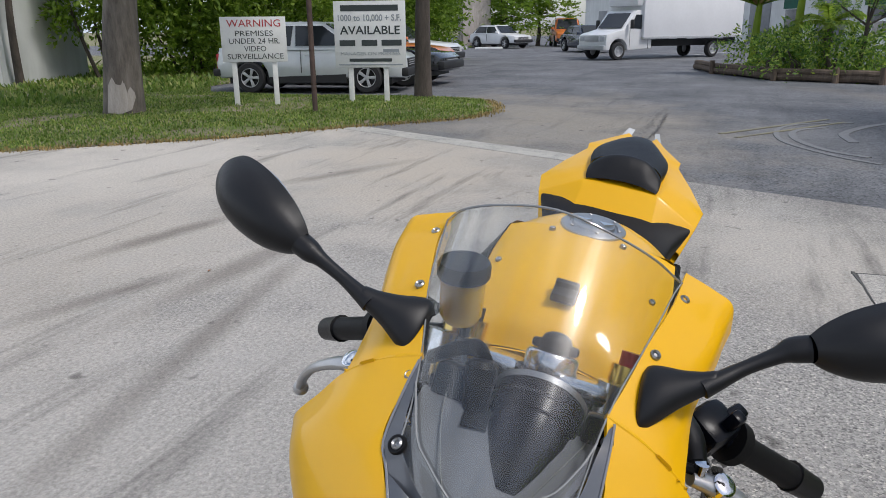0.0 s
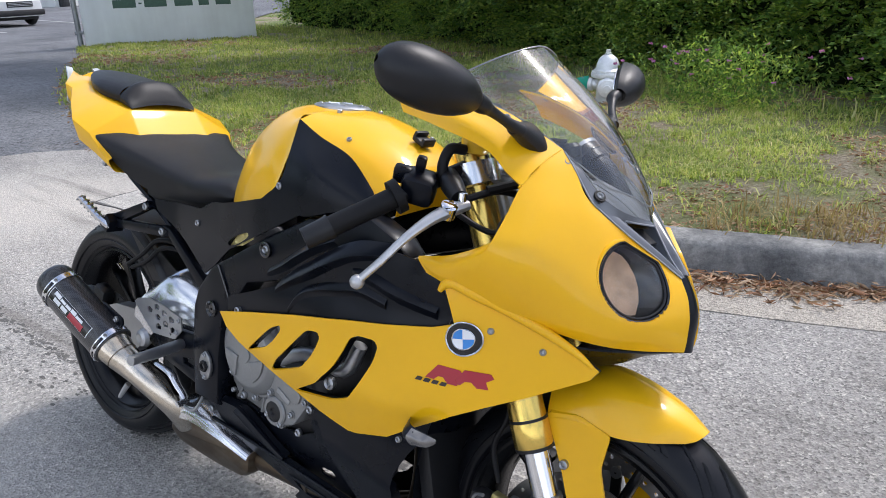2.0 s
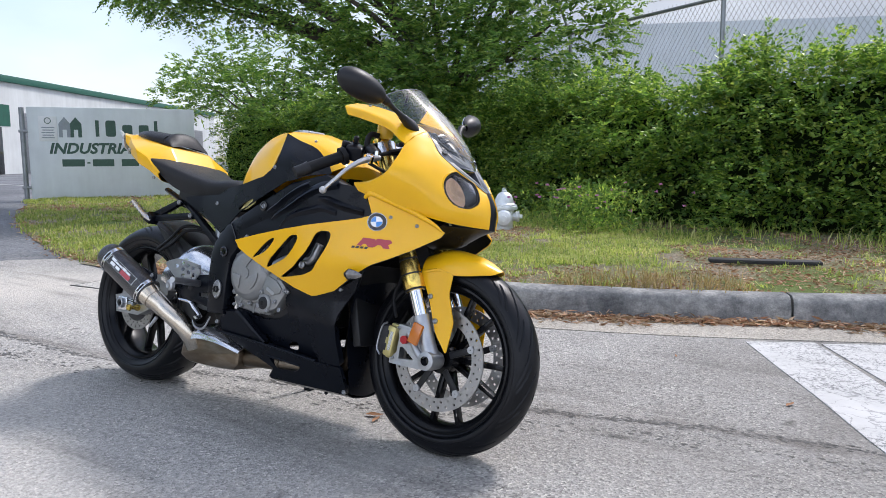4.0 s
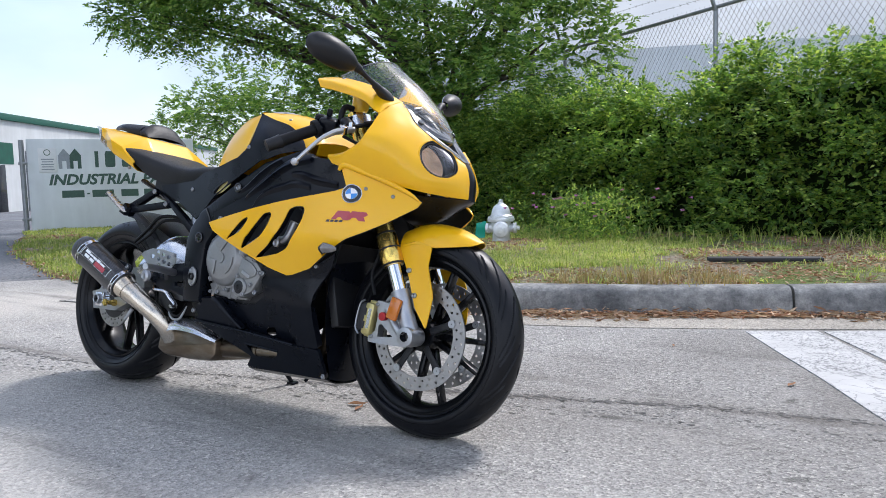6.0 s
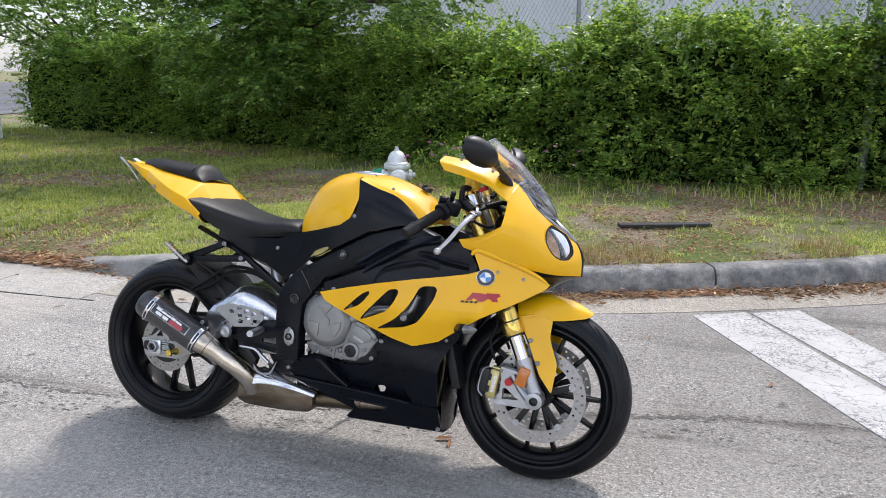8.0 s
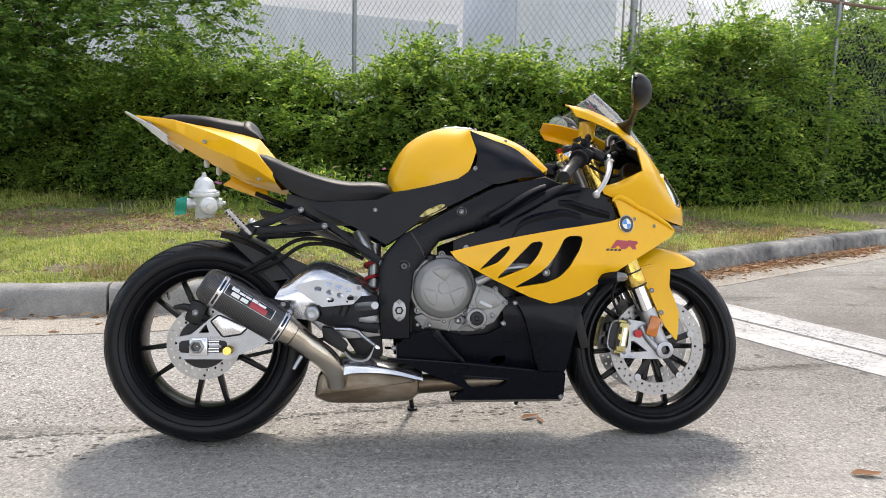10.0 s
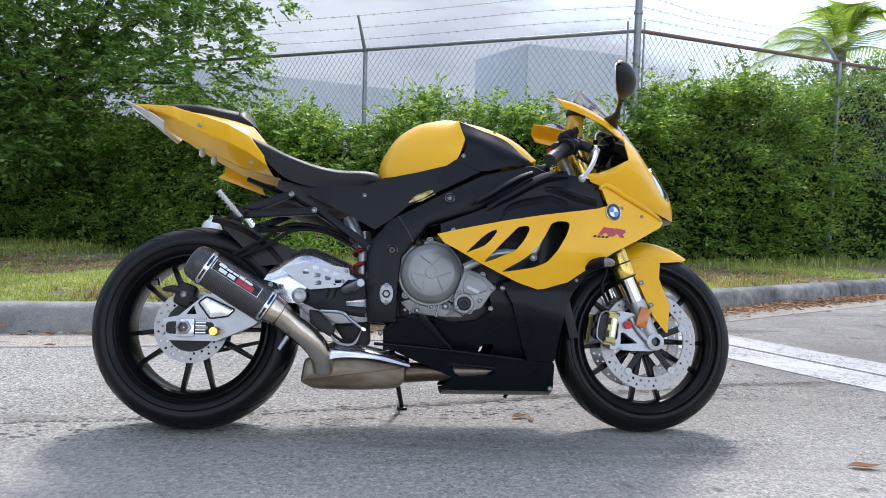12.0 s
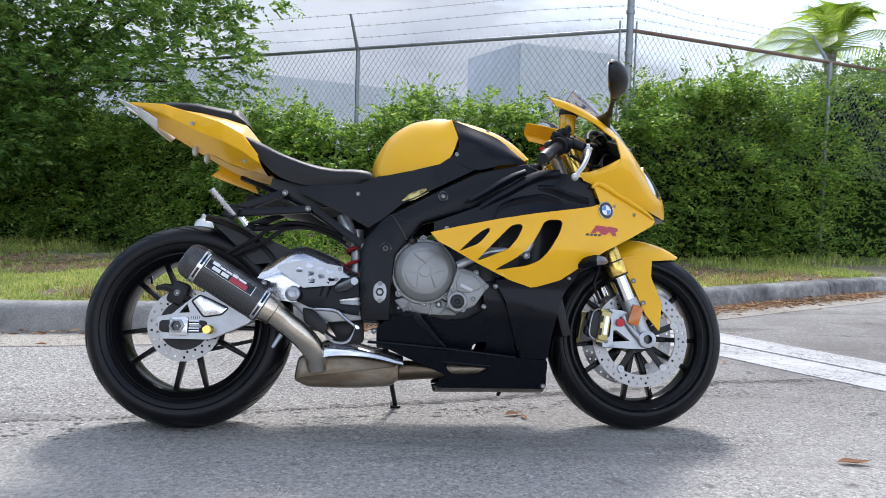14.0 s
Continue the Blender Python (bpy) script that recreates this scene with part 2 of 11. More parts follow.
def kerb_mat():
    m, nt, b = node_mat("kerb_concrete")
    base = ramp_of(nt, noise_tex(nt, 3.0, 7, 0.65), [(0.3, (0.10, 0.103, 0.105)), (0.5, (0.235, 0.235, 0.23)), (0.72, (0.47, 0.46, 0.43))])
    fine = ramp_of(nt, noise_tex(nt, 90, 4, 0.7), [(0.3, (0.75, 0.75, 0.75)), (0.7, (1.12, 1.12, 1.12))])
    blot = ramp_of(nt, noise_tex(nt, 17, 6, 0.72), [(0.34, (0.5, 0.5, 0.51)), (0.62, (1.15, 1.14, 1.1))])
    base = mix_rgb(nt, 0.85, base, blot, "MULTIPLY")
    # newer, cleaner concrete towards the low end
    tc = nt.nodes.new("ShaderNodeTexCoord")
    sx = nt.nodes.new("ShaderNodeSeparateXYZ")
    nt.links.new(tc.outputs["Object"], sx.inputs[0])
    mr = nt.nodes.new("ShaderNodeMapRange")
    mr.inputs["From Min"].default_value, mr.inputs["From Max"].default_value = -0.2, -1.1
    nt.links.new(sx.outputs["X"], mr.inputs["Value"])
    clean = ramp_of(nt, noise_tex(nt, 5.0, 7, 0.65), [(0.3, (0.2, 0.2, 0.195)), (0.7, (0.41, 0.4, 0.375))])
    base = mix_rgb(nt, mr.outputs["Result"], base, clean)
    nt.links.new(mix_rgb(nt, 0.9, base, fine, "MULTIPLY"), b.inputs["Base Color"])
    set_in(b, Roughness=0.92)
    bump_on(nt, b, noise_tex(nt, 45, 7, 0.75), 0.9, 0.012)
    return m


def paint_line_mat(name, c=(0.43, 0.43, 0.42), worn=0.5):
    """Road paint worn through to the paving in crackled patches."""
    m, nt, b = node_mat(name)
    crack = nt.nodes.new("ShaderNodeTexVoronoi")
    crack.feature = "DISTANCE_TO_EDGE"
    crack.inputs["Scale"].default_value = 9.0
    tc = nt.nodes.new("ShaderNodeTexCoord")
    # bent, uneven cracks
    warp = nt.nodes.new("ShaderNodeTexNoise")
    warp.inputs["Scale"].default_value = 9.0
    warp.inputs["Detail"].default_value = 6
    nt.links.new(tc.outputs["Object"], warp.inputs["Vector"])
    bend = nt.nodes.new("ShaderNodeVectorMath")
    bend.operation = "MULTIPLY_ADD"
    bend.inputs[1].default_value = (0.22, 0.22, 0.0)
    nt.links.new(warp.outputs["Color"], bend.inputs[0])
    nt.links.new(tc.outputs["Object"], bend.inputs[2])
    nt.links.new(bend.outputs["Vector"], crack.inputs["Vector"])
    lines = ramp_of(nt, crack.outputs["Distance"], [(0.010, (1, 1, 1)), (0.028, (0, 0, 0))])
    patch = ramp_of(nt, noise_tex(nt, 2.2, 3, 0.6), [(worn - 0.1, (0, 0, 0)), (worn + 0.06, (1, 1, 1))])
    fine = ramp_of(nt, noise_tex(nt, 70, 5, 0.8), [(0.50, (0, 0, 0)), (0.58, (1, 1, 1))])
    wear = mix_rgb(nt, 1.0, patch, fine, "MULTIPLY")
    wear = mix_rgb(nt, 1.0, wear, mix_rgb(nt, 1.0, lines, (0.6, 0.6, 0.6), "MULTIPLY"), "ADD")
    white = ramp_of(nt, noise_tex(nt, 5, 5, 0.6), [(0.3, tuple(x * 0.8 for x in c)), (0.7, c)])
    nt.links.new(mix_rgb(nt, wear, white, (0.16, 0.16, 0.16)), b.inputs["Base Color"])
    set_in(b, Roughness=0.8)
    bump_on(nt, b, noise_tex(nt, 120, 4, 0.7), 0.35, 0.003)
    return m


def wall_mat(name, c, scale=0.8):
    m, nt, b = node_mat(name)
    base = ramp_of(nt, noise_tex(nt, scale, 6, 0.6), [(0.3, tuple(x * 0.86 for x in c)), (0.7, c)])
    drip = ramp_of(nt, noise_tex(nt, 1.0, 5, 0.6, "Object", (3.0, 3.0, 0.3)), [(0.35, (0.86, 0.86, 0.85)), (0.65, (1, 1, 1))])
    nt.links.new(mix_rgb(nt, 0.7, base, drip, "MULTIPLY"), b.inputs["Base Color"])
    set_in(b, Roughness=0.85)
    bump_on(nt, b, noise_tex(nt, 60, 4, 0.6), 0.25, 0.004)
    return m


def bark_mat(name, a, c):
    m, nt, b = node_mat(name)
    nt.links.new(ramp_of(nt, noise_tex(nt, 6, 7, 0.7, "Object", (1, 1, 0.25)), [(0.3, a), (0.7, c)]), b.inputs["Base Color"])
    set_in(b, Roughness=0.95)
    bump_on(nt, b, noise_tex(nt, 14, 6, 0.7, "Object", (1, 1, 0.3)), 0.9, 0.03)
    return m


M_ROAD = road_mat("road_weathered", (0.292, 0.282, 0.263), (0.445, 0.43, 0.402), (1.8, 1.77, 1.7), streaks=0.75, speck_scale=140,
                  patches=[((-4.6, -4.8), (10.0, 8.0), 0.6, (0.64, 0.595, 0.53), 0.9), ((-3.4, 0.7), (3.4, 2.6), 0.1, (0.55, 0.51, 0.45), 0.85), ((-5.4, -2.4), (6.0, 4.2), 0.4, (0.55, 0.49, 0.41), 0.8), ((3.3, 1.4), (6.8, 4.6), 0.3, (0.2, 0.187, 0.17), 0.85), ((-1.6, -3.4), (8.0, 3.8), 0.1, (0.50, 0.462, 0.405), 0.85),
                           ((-1.6, 0.10), (2.4, 0.10), 0.02, (0.15, 0.135, 0.12), 0.6), ((0.35, 0.40), (1.7, 0.11), 0.25, (0.14, 0.125, 0.11), 0.6), ((2.0, 0.72), (2.2, 0.13), 0.08, (0.13, 0.115, 0.1), 0.7),
                           ((-0.3, -1.2), (6.5, 3.2), 0.1, (0.52, 0.495, 0.455), 0.7), ((-1.25, -1.73), (3.0, 0.22), 0.2, (0.19, 0.172, 0.15), 0.6), ((-1.5, -2.56), (1.2, 0.26), -0.3, (0.2, 0.18, 0.155), 0.7), ((-2.2, -2.18), (2.4, 0.3), -0.03, (0.2, 0.18, 0.155), 0.6),
                           ((-4.9, -3.0), (2.0, 0.36), -0.4, (0.2, 0.18, 0.155), 0.7), ((-2.7, -3.05), (2.0, 0.26), -0.2, (0.2, 0.18, 0.155), 0.7)])
M_LOT = road_mat("lot_asphalt", (0.115, 0.12, 0.13), (0.235, 0.242, 0.255), (1.4, 1.4, 1.36), stain=(0.04, 0.041, 0.045), streaks=0.4, speck_scale=60,
                 patches=[((-9.6, -2.0), (12.0, 6.0), 0.35, (0.33, 0.30, 0.255), 0.9), ((-8.2, -1.9), (4.2, 1.5), 1.0, (0.3, 0.28, 0.25), 0.6), ((-9.0, 1.3), (4.0, 1.6), 0.6, (0.24, 0.24, 0.24), 0.5), ((-15, 3.0), (7.0, 1.6), 0.5, (0.2, 0.185, 0.165), 0.6)])
M_GUTTER = road_mat("gutter_concrete", (0.38, 0.347, 0.297), (0.52, 0.48, 0.415), (1.3, 1.3, 1.25), stain=(0.12, 0.11, 0.1), streaks=0.3, speck_scale=200)
M_APRON = road_mat("apron_concrete", (0.50, 0.475, 0.43), (0.60, 0.575, 0.53), (1.12, 1.12, 1.1), stain=(0.3, 0.28, 0.25), streaks=0.3, speck_scale=260)
M_OIL = simple("oil_stain", (0.105, 0.1, 0.092), 0.85, vary=0.4, scale=6)
M_KERB = kerb_mat()
M_VERGE = verge_mat()
M_LINE = paint_line_mat("road_paint_white", (0.52, 0.515, 0.5), 0.52)
M_LINE_Y = paint_line_mat("road_paint_yellow", (0.25, 0.23, 0.15), 0.5)
M_SCUFF = paint_line_mat("pale_scuff", (0.24, 0.243, 0.245), 0.36)
M_EDGE_LINE = paint_line_mat("old_pale_strip", (0.5, 0.48, 0.43), 0.55)
M_GRASS = leaf_mat("grass_blade", [(0.19, 0.265, 0.065), (0.34, 0.415, 0.105), (0.50, 0.54, 0.165), (0.66, 0.57, 0.33)], 0.45, 0.55)
M_LAWN = leaf_mat("lawn_blade", [(0.18, 0.235, 0.065), (0.29, 0.36, 0.09), (0.42, 0.46, 0.135), (0.56, 0.48, 0.27)], 0.38, 0.55)
# darker and greener than the lawn, with tree shade put into the colour
M_ISLE = leaf_mat("island_blade", [(0.085, 0.15, 0.035), (0.15, 0.24, 0.052), (0.235, 0.325, 0.08), (0.4, 0.39, 0.18)], 0.38, 0.55)
M_DRY = leaf_mat("dry_grass", [(0.3, 0.22, 0.1), (0.42, 0.32, 0.16), (0.25, 0.17, 0.08)], 0.25, 0.7)
M_LITTER = leaf_mat("dead_leaf", [(0.2, 0.095, 0.058), (0.37, 0.19, 0.11), (0.54, 0.4, 0.29), (0.29, 0.17, 0.11)], 0.1, 0.75)
M_HEDGE = leaf_mat("hedge_leaf", [(0.07, 0.145, 0.04), (0.135, 0.246, 0.062), (0.245, 0.372, 0.086), (0.51, 0.58, 0.145)], 0.55, 0.31)
M_TREE = leaf_mat("tree_leaf", [(0.07, 0.15, 0.045), (0.125, 0.24, 0.065), (0.21, 0.34, 0.09), (0.38, 0.48, 0.14)], 0.5, 0.42)
M_FAR_LEAF = leaf_mat("far_leaf", [(0.09, 0.16, 0.02), (0.15, 0.25, 0.035), (0.26, 0.36, 0.06)], 0.5, 0.5)
M_PALM = leaf_mat("palm_leaf", [(0.2, 0.3, 0.05), (0.3, 0.4, 0.07), (0.42, 0.5, 0.12)], 0.6, 0.45)
M_FLOWER = leaf_mat("flower_petal", [(0.4, 0.12, 0.42), (0.55, 0.2, 0.55), (0.6, 0.3, 0.6)], 0.3, 0.6)
# near-black: the shade deep in the hedge is put into this colour
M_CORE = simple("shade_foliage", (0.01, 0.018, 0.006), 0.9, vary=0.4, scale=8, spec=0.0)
M_BARK = bark_mat("tree_bark", (0.07, 0.06, 0.05), (0.24, 0.21, 0.18))
M_BARK_D = bark_mat("dark_bark", (0.035, 0.03, 0.025), (0.11, 0.09, 0.075))
M_BARE = bark_mat("bare_wood", (0.3, 0.27, 0.24), (0.48, 0.44, 0.4))
M_GALV = simple("galvanised_steel", (0.26, 0.275, 0.285), 0.5, 0.7, 0.2, 9)
M_RUST = simple("rusty_rail", (0.2, 0.13, 0.1), 0.75, 0.3, 0.35, 6)
M_WALL_W = wall_mat("painted_wall_white", (0.66, 0.68, 0.67))
M_WALL_SIGN = wall_mat("sign_wall_paint", (0.7, 0.74, 0.74), 1.5)
M_WALL_FAR = wall_mat("far_wall_grey", (0.55, 0.59, 0.645), 0.3)
M_GREEN = simple("green_paint", (0.02, 0.11, 0.075), 0.6, vary=0.2)
M_GREEN_CANVAS = simple("green_canvas", (0.012, 0.09, 0.06), 0.8, vary=0.25, scale=3)
M_SHUTTER = simple("grey_shutter", (0.2, 0.21, 0.22), 0.6, 0.2, 0.15, 4)
M_DARKGLASS = simple("dark_glass", (0.02, 0.024, 0.028), 0.06, 0.0, 0.2, 2)
M_SIGN_W = simple("sign_board_white", (0.68, 0.69, 0.68), 0.5, vary=0.08, scale=4)
M_POST_W = simple("white_post_paint", (0.75, 0.75, 0.73), 0.6, vary=0.1, scale=8)
M_INK = simple("sign_ink_dark", (0.035, 0.045, 0.045), 0.6)
M_INK_G = simple("sign_ink_green", (0.05, 0.1, 0.075), 0.7, vary=0.2)
M_INK_GREY = simple("sign_ink_grey", (0.26, 0.29, 0.31), 0.7)
M_INK_R = simple("sign_ink_red", (0.42, 0.03, 0.035), 0.6)
M_POLE = simple("rusty_pole", (0.09, 0.06, 0.05), 0.8, 0.2, 0.3, 10)
M_HYD = simple("hydrant_silver", (0.66, 0.68, 0.69), 0.4, 0.35, 0.18, 14, bump=0.15, bscale=60)
M_TAG = simple("teal_tag", (0.0, 0.3, 0.2), 0.6, vary=0.1)
M_CARW = simple("car_paint_white", (0.7, 0.71, 0.71), 0.3, 0.0, 0.05, 3, coat=0.5)
M_CARS = simple("car_paint_pale_silver", (0.58, 0.61, 0.62), 0.3, 0.2, 0.05, 3, coat=0.6)
M_CARB = simple("car_paint_black", (0.012, 0.013, 0.015), 0.25, 0.0, 0.1, 3, coat=0.8)
M_CARN = simple("car_paint_navy", (0.02, 0.03, 0.05), 0.25, 0.0, 0.1, 3, coat=0.8)
M_CARO = simple("car_paint_orange", (0.62, 0.17, 0.03), 0.3, 0.0, 0.05, 3, coat=0.6)
M_BOX = simple("truck_box_white", (0.74, 0.75, 0.76), 0.45, 0.0, 0.05, 1)
M_TRIM = simple("black_trim", (0.02, 0.02, 0.021), 0.6, vary=0.2)
M_CARTYRE = simple("car_tyre", (0.022, 0.022, 0.023), 0.8, vary=0.2)
M_RIM = simple("alloy_rim", (0.5, 0.51, 0.52), 0.4, 0.35, 0.1, 10)
M_LAMPG = simple("lamp_glass", (0.5, 0.52, 0.54), 0.1, 0.0, 0.1, 10, coat=0.5)
M_LOG = bark_mat("old_log", (0.06, 0.045, 0.035), (0.2, 0.15, 0.11))
M_STRIP = simple("black_strip_plastic", (0.022, 0.022, 0.022), 0.8, vary=0.25, scale=20)

# ---- building tools ----
from mathutils import geometry


def part(name, bm, material, parent=None, label="", smooth=True, kind="", flat=False):
    """Links a bmesh as one mesh object under a thing or a part."""
    me = bpy.data.meshes.new(name)
    if smooth and not flat:
        for f in bm.faces:
            f.smooth = True
        for e in bm.edges:
            if len(e.link_faces) == 2 and e.calc_face_angle(0) > radians(38):
                e.smooth = False
    bm.to_mesh(me)
    bm.free()
    me.materials.append(material)
    ob = new(name, me)
    if parent is not None:
        ob.parent = parent
    return tagged(ob, label=label, kind=kind)


def mesh_part(name, verts, faces, material, parent=None, label="", kind=""):
    me = bpy.data.meshes.new(name)
    me.from_pydata(verts, [], faces)
    me.update()
    me.materials.append(material)
    ob = new(name, me)
    if parent is not None:
        ob.parent = parent
    return tagged(ob, label=label, kind=kind)


def thing(name, m, label, category, group="", kind=""):
    ob = new(name)
    ob.matrix_world = m
    ob.empty_display_size = 0.2
    return tagged(ob, label, category, group, kind)


def bm_box(size, centre=(0, 0, 0), bevel=0.0, rot=None, taper=(1, 1)):
    bm = bmesh.new()
    bmesh.ops.create_cube(bm, size=1.0)
    for v in bm.verts:
        k = (taper if v.co.z > 0 else (1, 1))
        v.co = Vector((v.co.x * size[0] * k[0], v.co.y * size[1] * k[1], v.co.z * size[2]))
    if bevel:
        bmesh.ops.bevel(bm, geom=bm.edges[:], offset=bevel, segments=2, affect="EDGES", profile=0.5)
    m = Matrix.Translation(centre)
    if rot is not None:
        m = m @ Euler([radians(a) for a in rot]).to_matrix().to_4x4()
    bmesh.ops.transform(bm, matrix=m, verts=bm.verts[:])
    return bm


def join(*bms):
    """Joins bmeshes into the first."""
    a = bms[0]
    for b in bms[1:]:
        me = bpy.data.meshes.new("tmp")
        b.to_mesh(me)
        b.free()
        a.from_mesh(me)
        bpy.data.meshes.remove(me)
    return a


def moved(bm, m):
    bmesh.ops.transform(bm, matrix=m, verts=bm.verts[:])
    return bm


def bm_lathe(profile, seg=32, axis="Z", cap=True):
    """Turns (radius, height) pairs round an axis."""
    bm = bmesh.new()
    rings = []
    for r, h in profile:
        ring = []
        for i in range(seg):
            a = 2 * math.pi * i / seg
            c, s = r * math.cos(a), r * math.sin(a)
            ring.append(bm.verts.new({"Z": (c, s, h), "Y": (c, h, s), "X": (h, c, s)}[axis]))
        rings.append(ring)
    for a, b in zip(rings, rings[1:]):
        for i in range(seg):
            bm.faces.new((a[i], a[(i + 1) % seg], b[(i + 1) % seg], b[i]))
    if cap:
        for ring in (rings[0], rings[-1]):
            bm.faces.new(ring)
    bmesh.ops.remove_doubles(bm, verts=bm.verts[:], dist=1e-5)
    bmesh.ops.recalc_face_normals(bm, faces=bm.faces[:])
    return bm


def spline(pts, n):
    """Catmull-Rom through the points, n steps a span."""
    P = [Vector(p) for p in pts]
    out = []
    for i in range(len(P) - 1):
        p1, p2 = P[i], P[i + 1]
        p0 = P[i - 1] if i else p1 * 2 - p2
        p3 = P[i + 2] if i + 2 < len(P) else p2 * 2 - p1
        for k in range(n):
            t = k / n
            out.append(0.5 * ((2 * p1) + (p2 - p0) * t + (2 * p0 - 5 * p1 + 4 * p2 - p3) * t * t + (3 * p1 - p0 - 3 * p2 + p3) * t ** 3))
    out.append(P[-1])
    return out


def bm_tube(pts, radii, seg=10, smooth_steps=4, cap=True, flat=1.0):
    """A round bar through points; radii one number or one a point; flat squeezes it across."""
    if isinstance(radii, (int, float)):
        radii = [radii] * len(pts)
    path = spline([(*p, r) if False else p for p, r in zip(pts, radii)], smooth_steps) if smooth_steps > 1 else [Vector(p) for p in pts]
    rr = [v.x for v in spline([(r, 0, 0) for r in radii], smooth_steps)] if smooth_steps > 1 else list(radii)
    bm = bmesh.new()
    rings = []
    up = Vector((0, 0, 1))
    prev = None
    for i, p in enumerate(path):
        d = (path[min(i + 1, len(path) - 1)] - path[max(i - 1, 0)]).normalized()
        if prev is None:
            side = d.cross(up) if abs(d.z) < 0.95 else d.cross(Vector((0, 1, 0)))
        else:
            side = prev - d * prev.dot(d)
        side.normalize()
        prev = side
        other = d.cross(side)
        rings.append([bm.verts.new(p + rr[i] * (math.cos(2 * math.pi * k / seg) * side + flat * math.sin(2 * math.pi * k / seg) * other)) for k in range(seg)])
    for a, b in zip(rings, rings[1:]):
        for i in range(seg):
            bm.faces.new((a[i], a[(i + 1) % seg], b[(i + 1) % seg], b[i]))
    if cap:
        bm.faces.new(rings[0]), bm.faces.new(rings[-1])
    bmesh.ops.recalc_face_normals(bm, faces=bm.faces[:])
    return bm


def bm_surf(grid, n=4, thick=0.0, mirror=False):
    """A smooth sheet through a grid of points (rows of equal length)."""
    rows = [spline(r, n) for r in grid]
    cols = [spline([r[j] for r in rows], n) for j in range(len(rows[0]))]
    bm = bmesh.new()
    V = [[bm.verts.new(p) for p in c] for c in cols]
    for a, b in zip(V, V[1:]):
        for i in range(len(a) - 1):
            bm.faces.new((a[i], b[i], b[i + 1], a[i + 1]))
    if mirror:
        geo = bmesh.ops.duplicate(bm, geom=bm.verts[:] + bm.edges[:] + bm.faces[:])["geom"]
        for v in geo:
            if isinstance(v, bmesh.types.BMVert):
                v.co.y = -v.co.y
        bmesh.ops.reverse_faces(bm, faces=[f for f in geo if isinstance(f, bmesh.types.BMFace)])
        bmesh.ops.remove_doubles(bm, verts=bm.verts[:], dist=2e-4)
    bmesh.ops.recalc_face_normals(bm, faces=bm.faces[:])
    if thick:
        bmesh.ops.solidify(bm, geom=bm.faces[:], thickness=thick)
    return bm


def bm_facets(grid, cut=3):
    """A crisp folded sheet through a grid of points, mirrored across the middle; panels curve gently, folds stay sharp."""
    rows = []
    for a, b in zip(grid, grid[1:]):
        for k in range(cut):
            rows.append([Vector(p).lerp(Vector(q), k / cut) for p, q in zip(a, b)])
    rows.append([Vector(p) for p in grid[-1]])
    bm = bmesh.new()
    for sg in (-1, 1):
        V = [[bm.verts.new((p.x, sg * p.y, p.z)) for p in r] for r in rows]
        for a, b in zip(V, V[1:]):
            for i in range(len(a) - 1):
                bm.faces.new((a[i], b[i], b[i + 1], a[i + 1]))
    bmesh.ops.remove_doubles(bm, verts=bm.verts[:], dist=2e-4)
    bmesh.ops.recalc_face_normals(bm, faces=bm.faces[:])
    ed = [e for e in bm.edges if len(e.link_faces) == 2 and e.calc_face_angle(0) > radians(14)]
    bmesh.ops.bevel(bm, geom=ed, offset=0.004, segments=2, affect="EDGES", profile=0.6)
    return bm


def inside(p, poly):
    x, y = p
    hit = False
    for (x1, y1), (x2, y2) in zip(poly, poly[1:] + poly[:1]):
        if (y1 > y) != (y2 > y) and x < (x2 - x1) * (y - y1) / (y2 - y1) + x1:
            hit = not hit
    return hit


def fill(outline, holes=(), step=0.0):
    """Triangles of a plane outline with holes, with points inside it every step."""
    pts, edges = [], []
    for loop in (outline, *holes):
        k = len(pts)
        pts += [Vector(p) for p in loop]
        edges += [(k + i, k + (i + 1) % len(loop)) for i in range(len(loop))]
    if step:
        xs, ys = [p[0] for p in outline], [p[1] for p in outline]
        nx, ny = int((max(xs) - min(xs)) / step) + 1, int((max(ys) - min(ys)) / step) + 1
        for i in range(nx):
            for j in range(ny):
                q = (min(xs) + (i + 0.5 + 0.25 * (j % 2)) * step, min(ys) + (j + 0.5) * step)
                if inside(q, outline) and not any(inside(q, h) for h in holes):
                    pts.append(Vector(q))
    v, e, f, *_ = geometry.delaunay_2d_cdt(pts, edges, [], 0, 1e-6)
    keep = []
    for t in f:
        c = ((v[t[0]].x + v[t[1]].x + v[t[2]].x) / 3, (v[t[0]].y + v[t[1]].y + v[t[2]].y) / 3)
        if inside(c, outline) and not any(inside(c, h) for h in holes):
            keep.append(t)
    return v, keep


def dense(loop, step):
    out = []
    for a, b in zip(loop, loop[1:] + loop[:1]):
        n = max(1, int(math.dist(a, b) / step))
        out += [(a[0] + (b[0] - a[0]) * i / n, a[1] + (b[1] - a[1]) * i / n) for i in range(n)]
    return out


def rounded(loop, n=4, amount=0.3):
    """Cuts the corners of an outline into small arcs."""
    out = []
    L = len(loop)
    for i in range(L):
        a, b, c = Vector(loop[i - 1]), Vector(loop[i]), Vector(loop[(i + 1) % L])
        p, q = b + (a - b) * amount, b + (c - b) * amount
        for k in range(n + 1):
            t = k / n
            out.append(tuple((1 - t) ** 2 * p + 2 * t * (1 - t) * b + t * t * q))
    return out


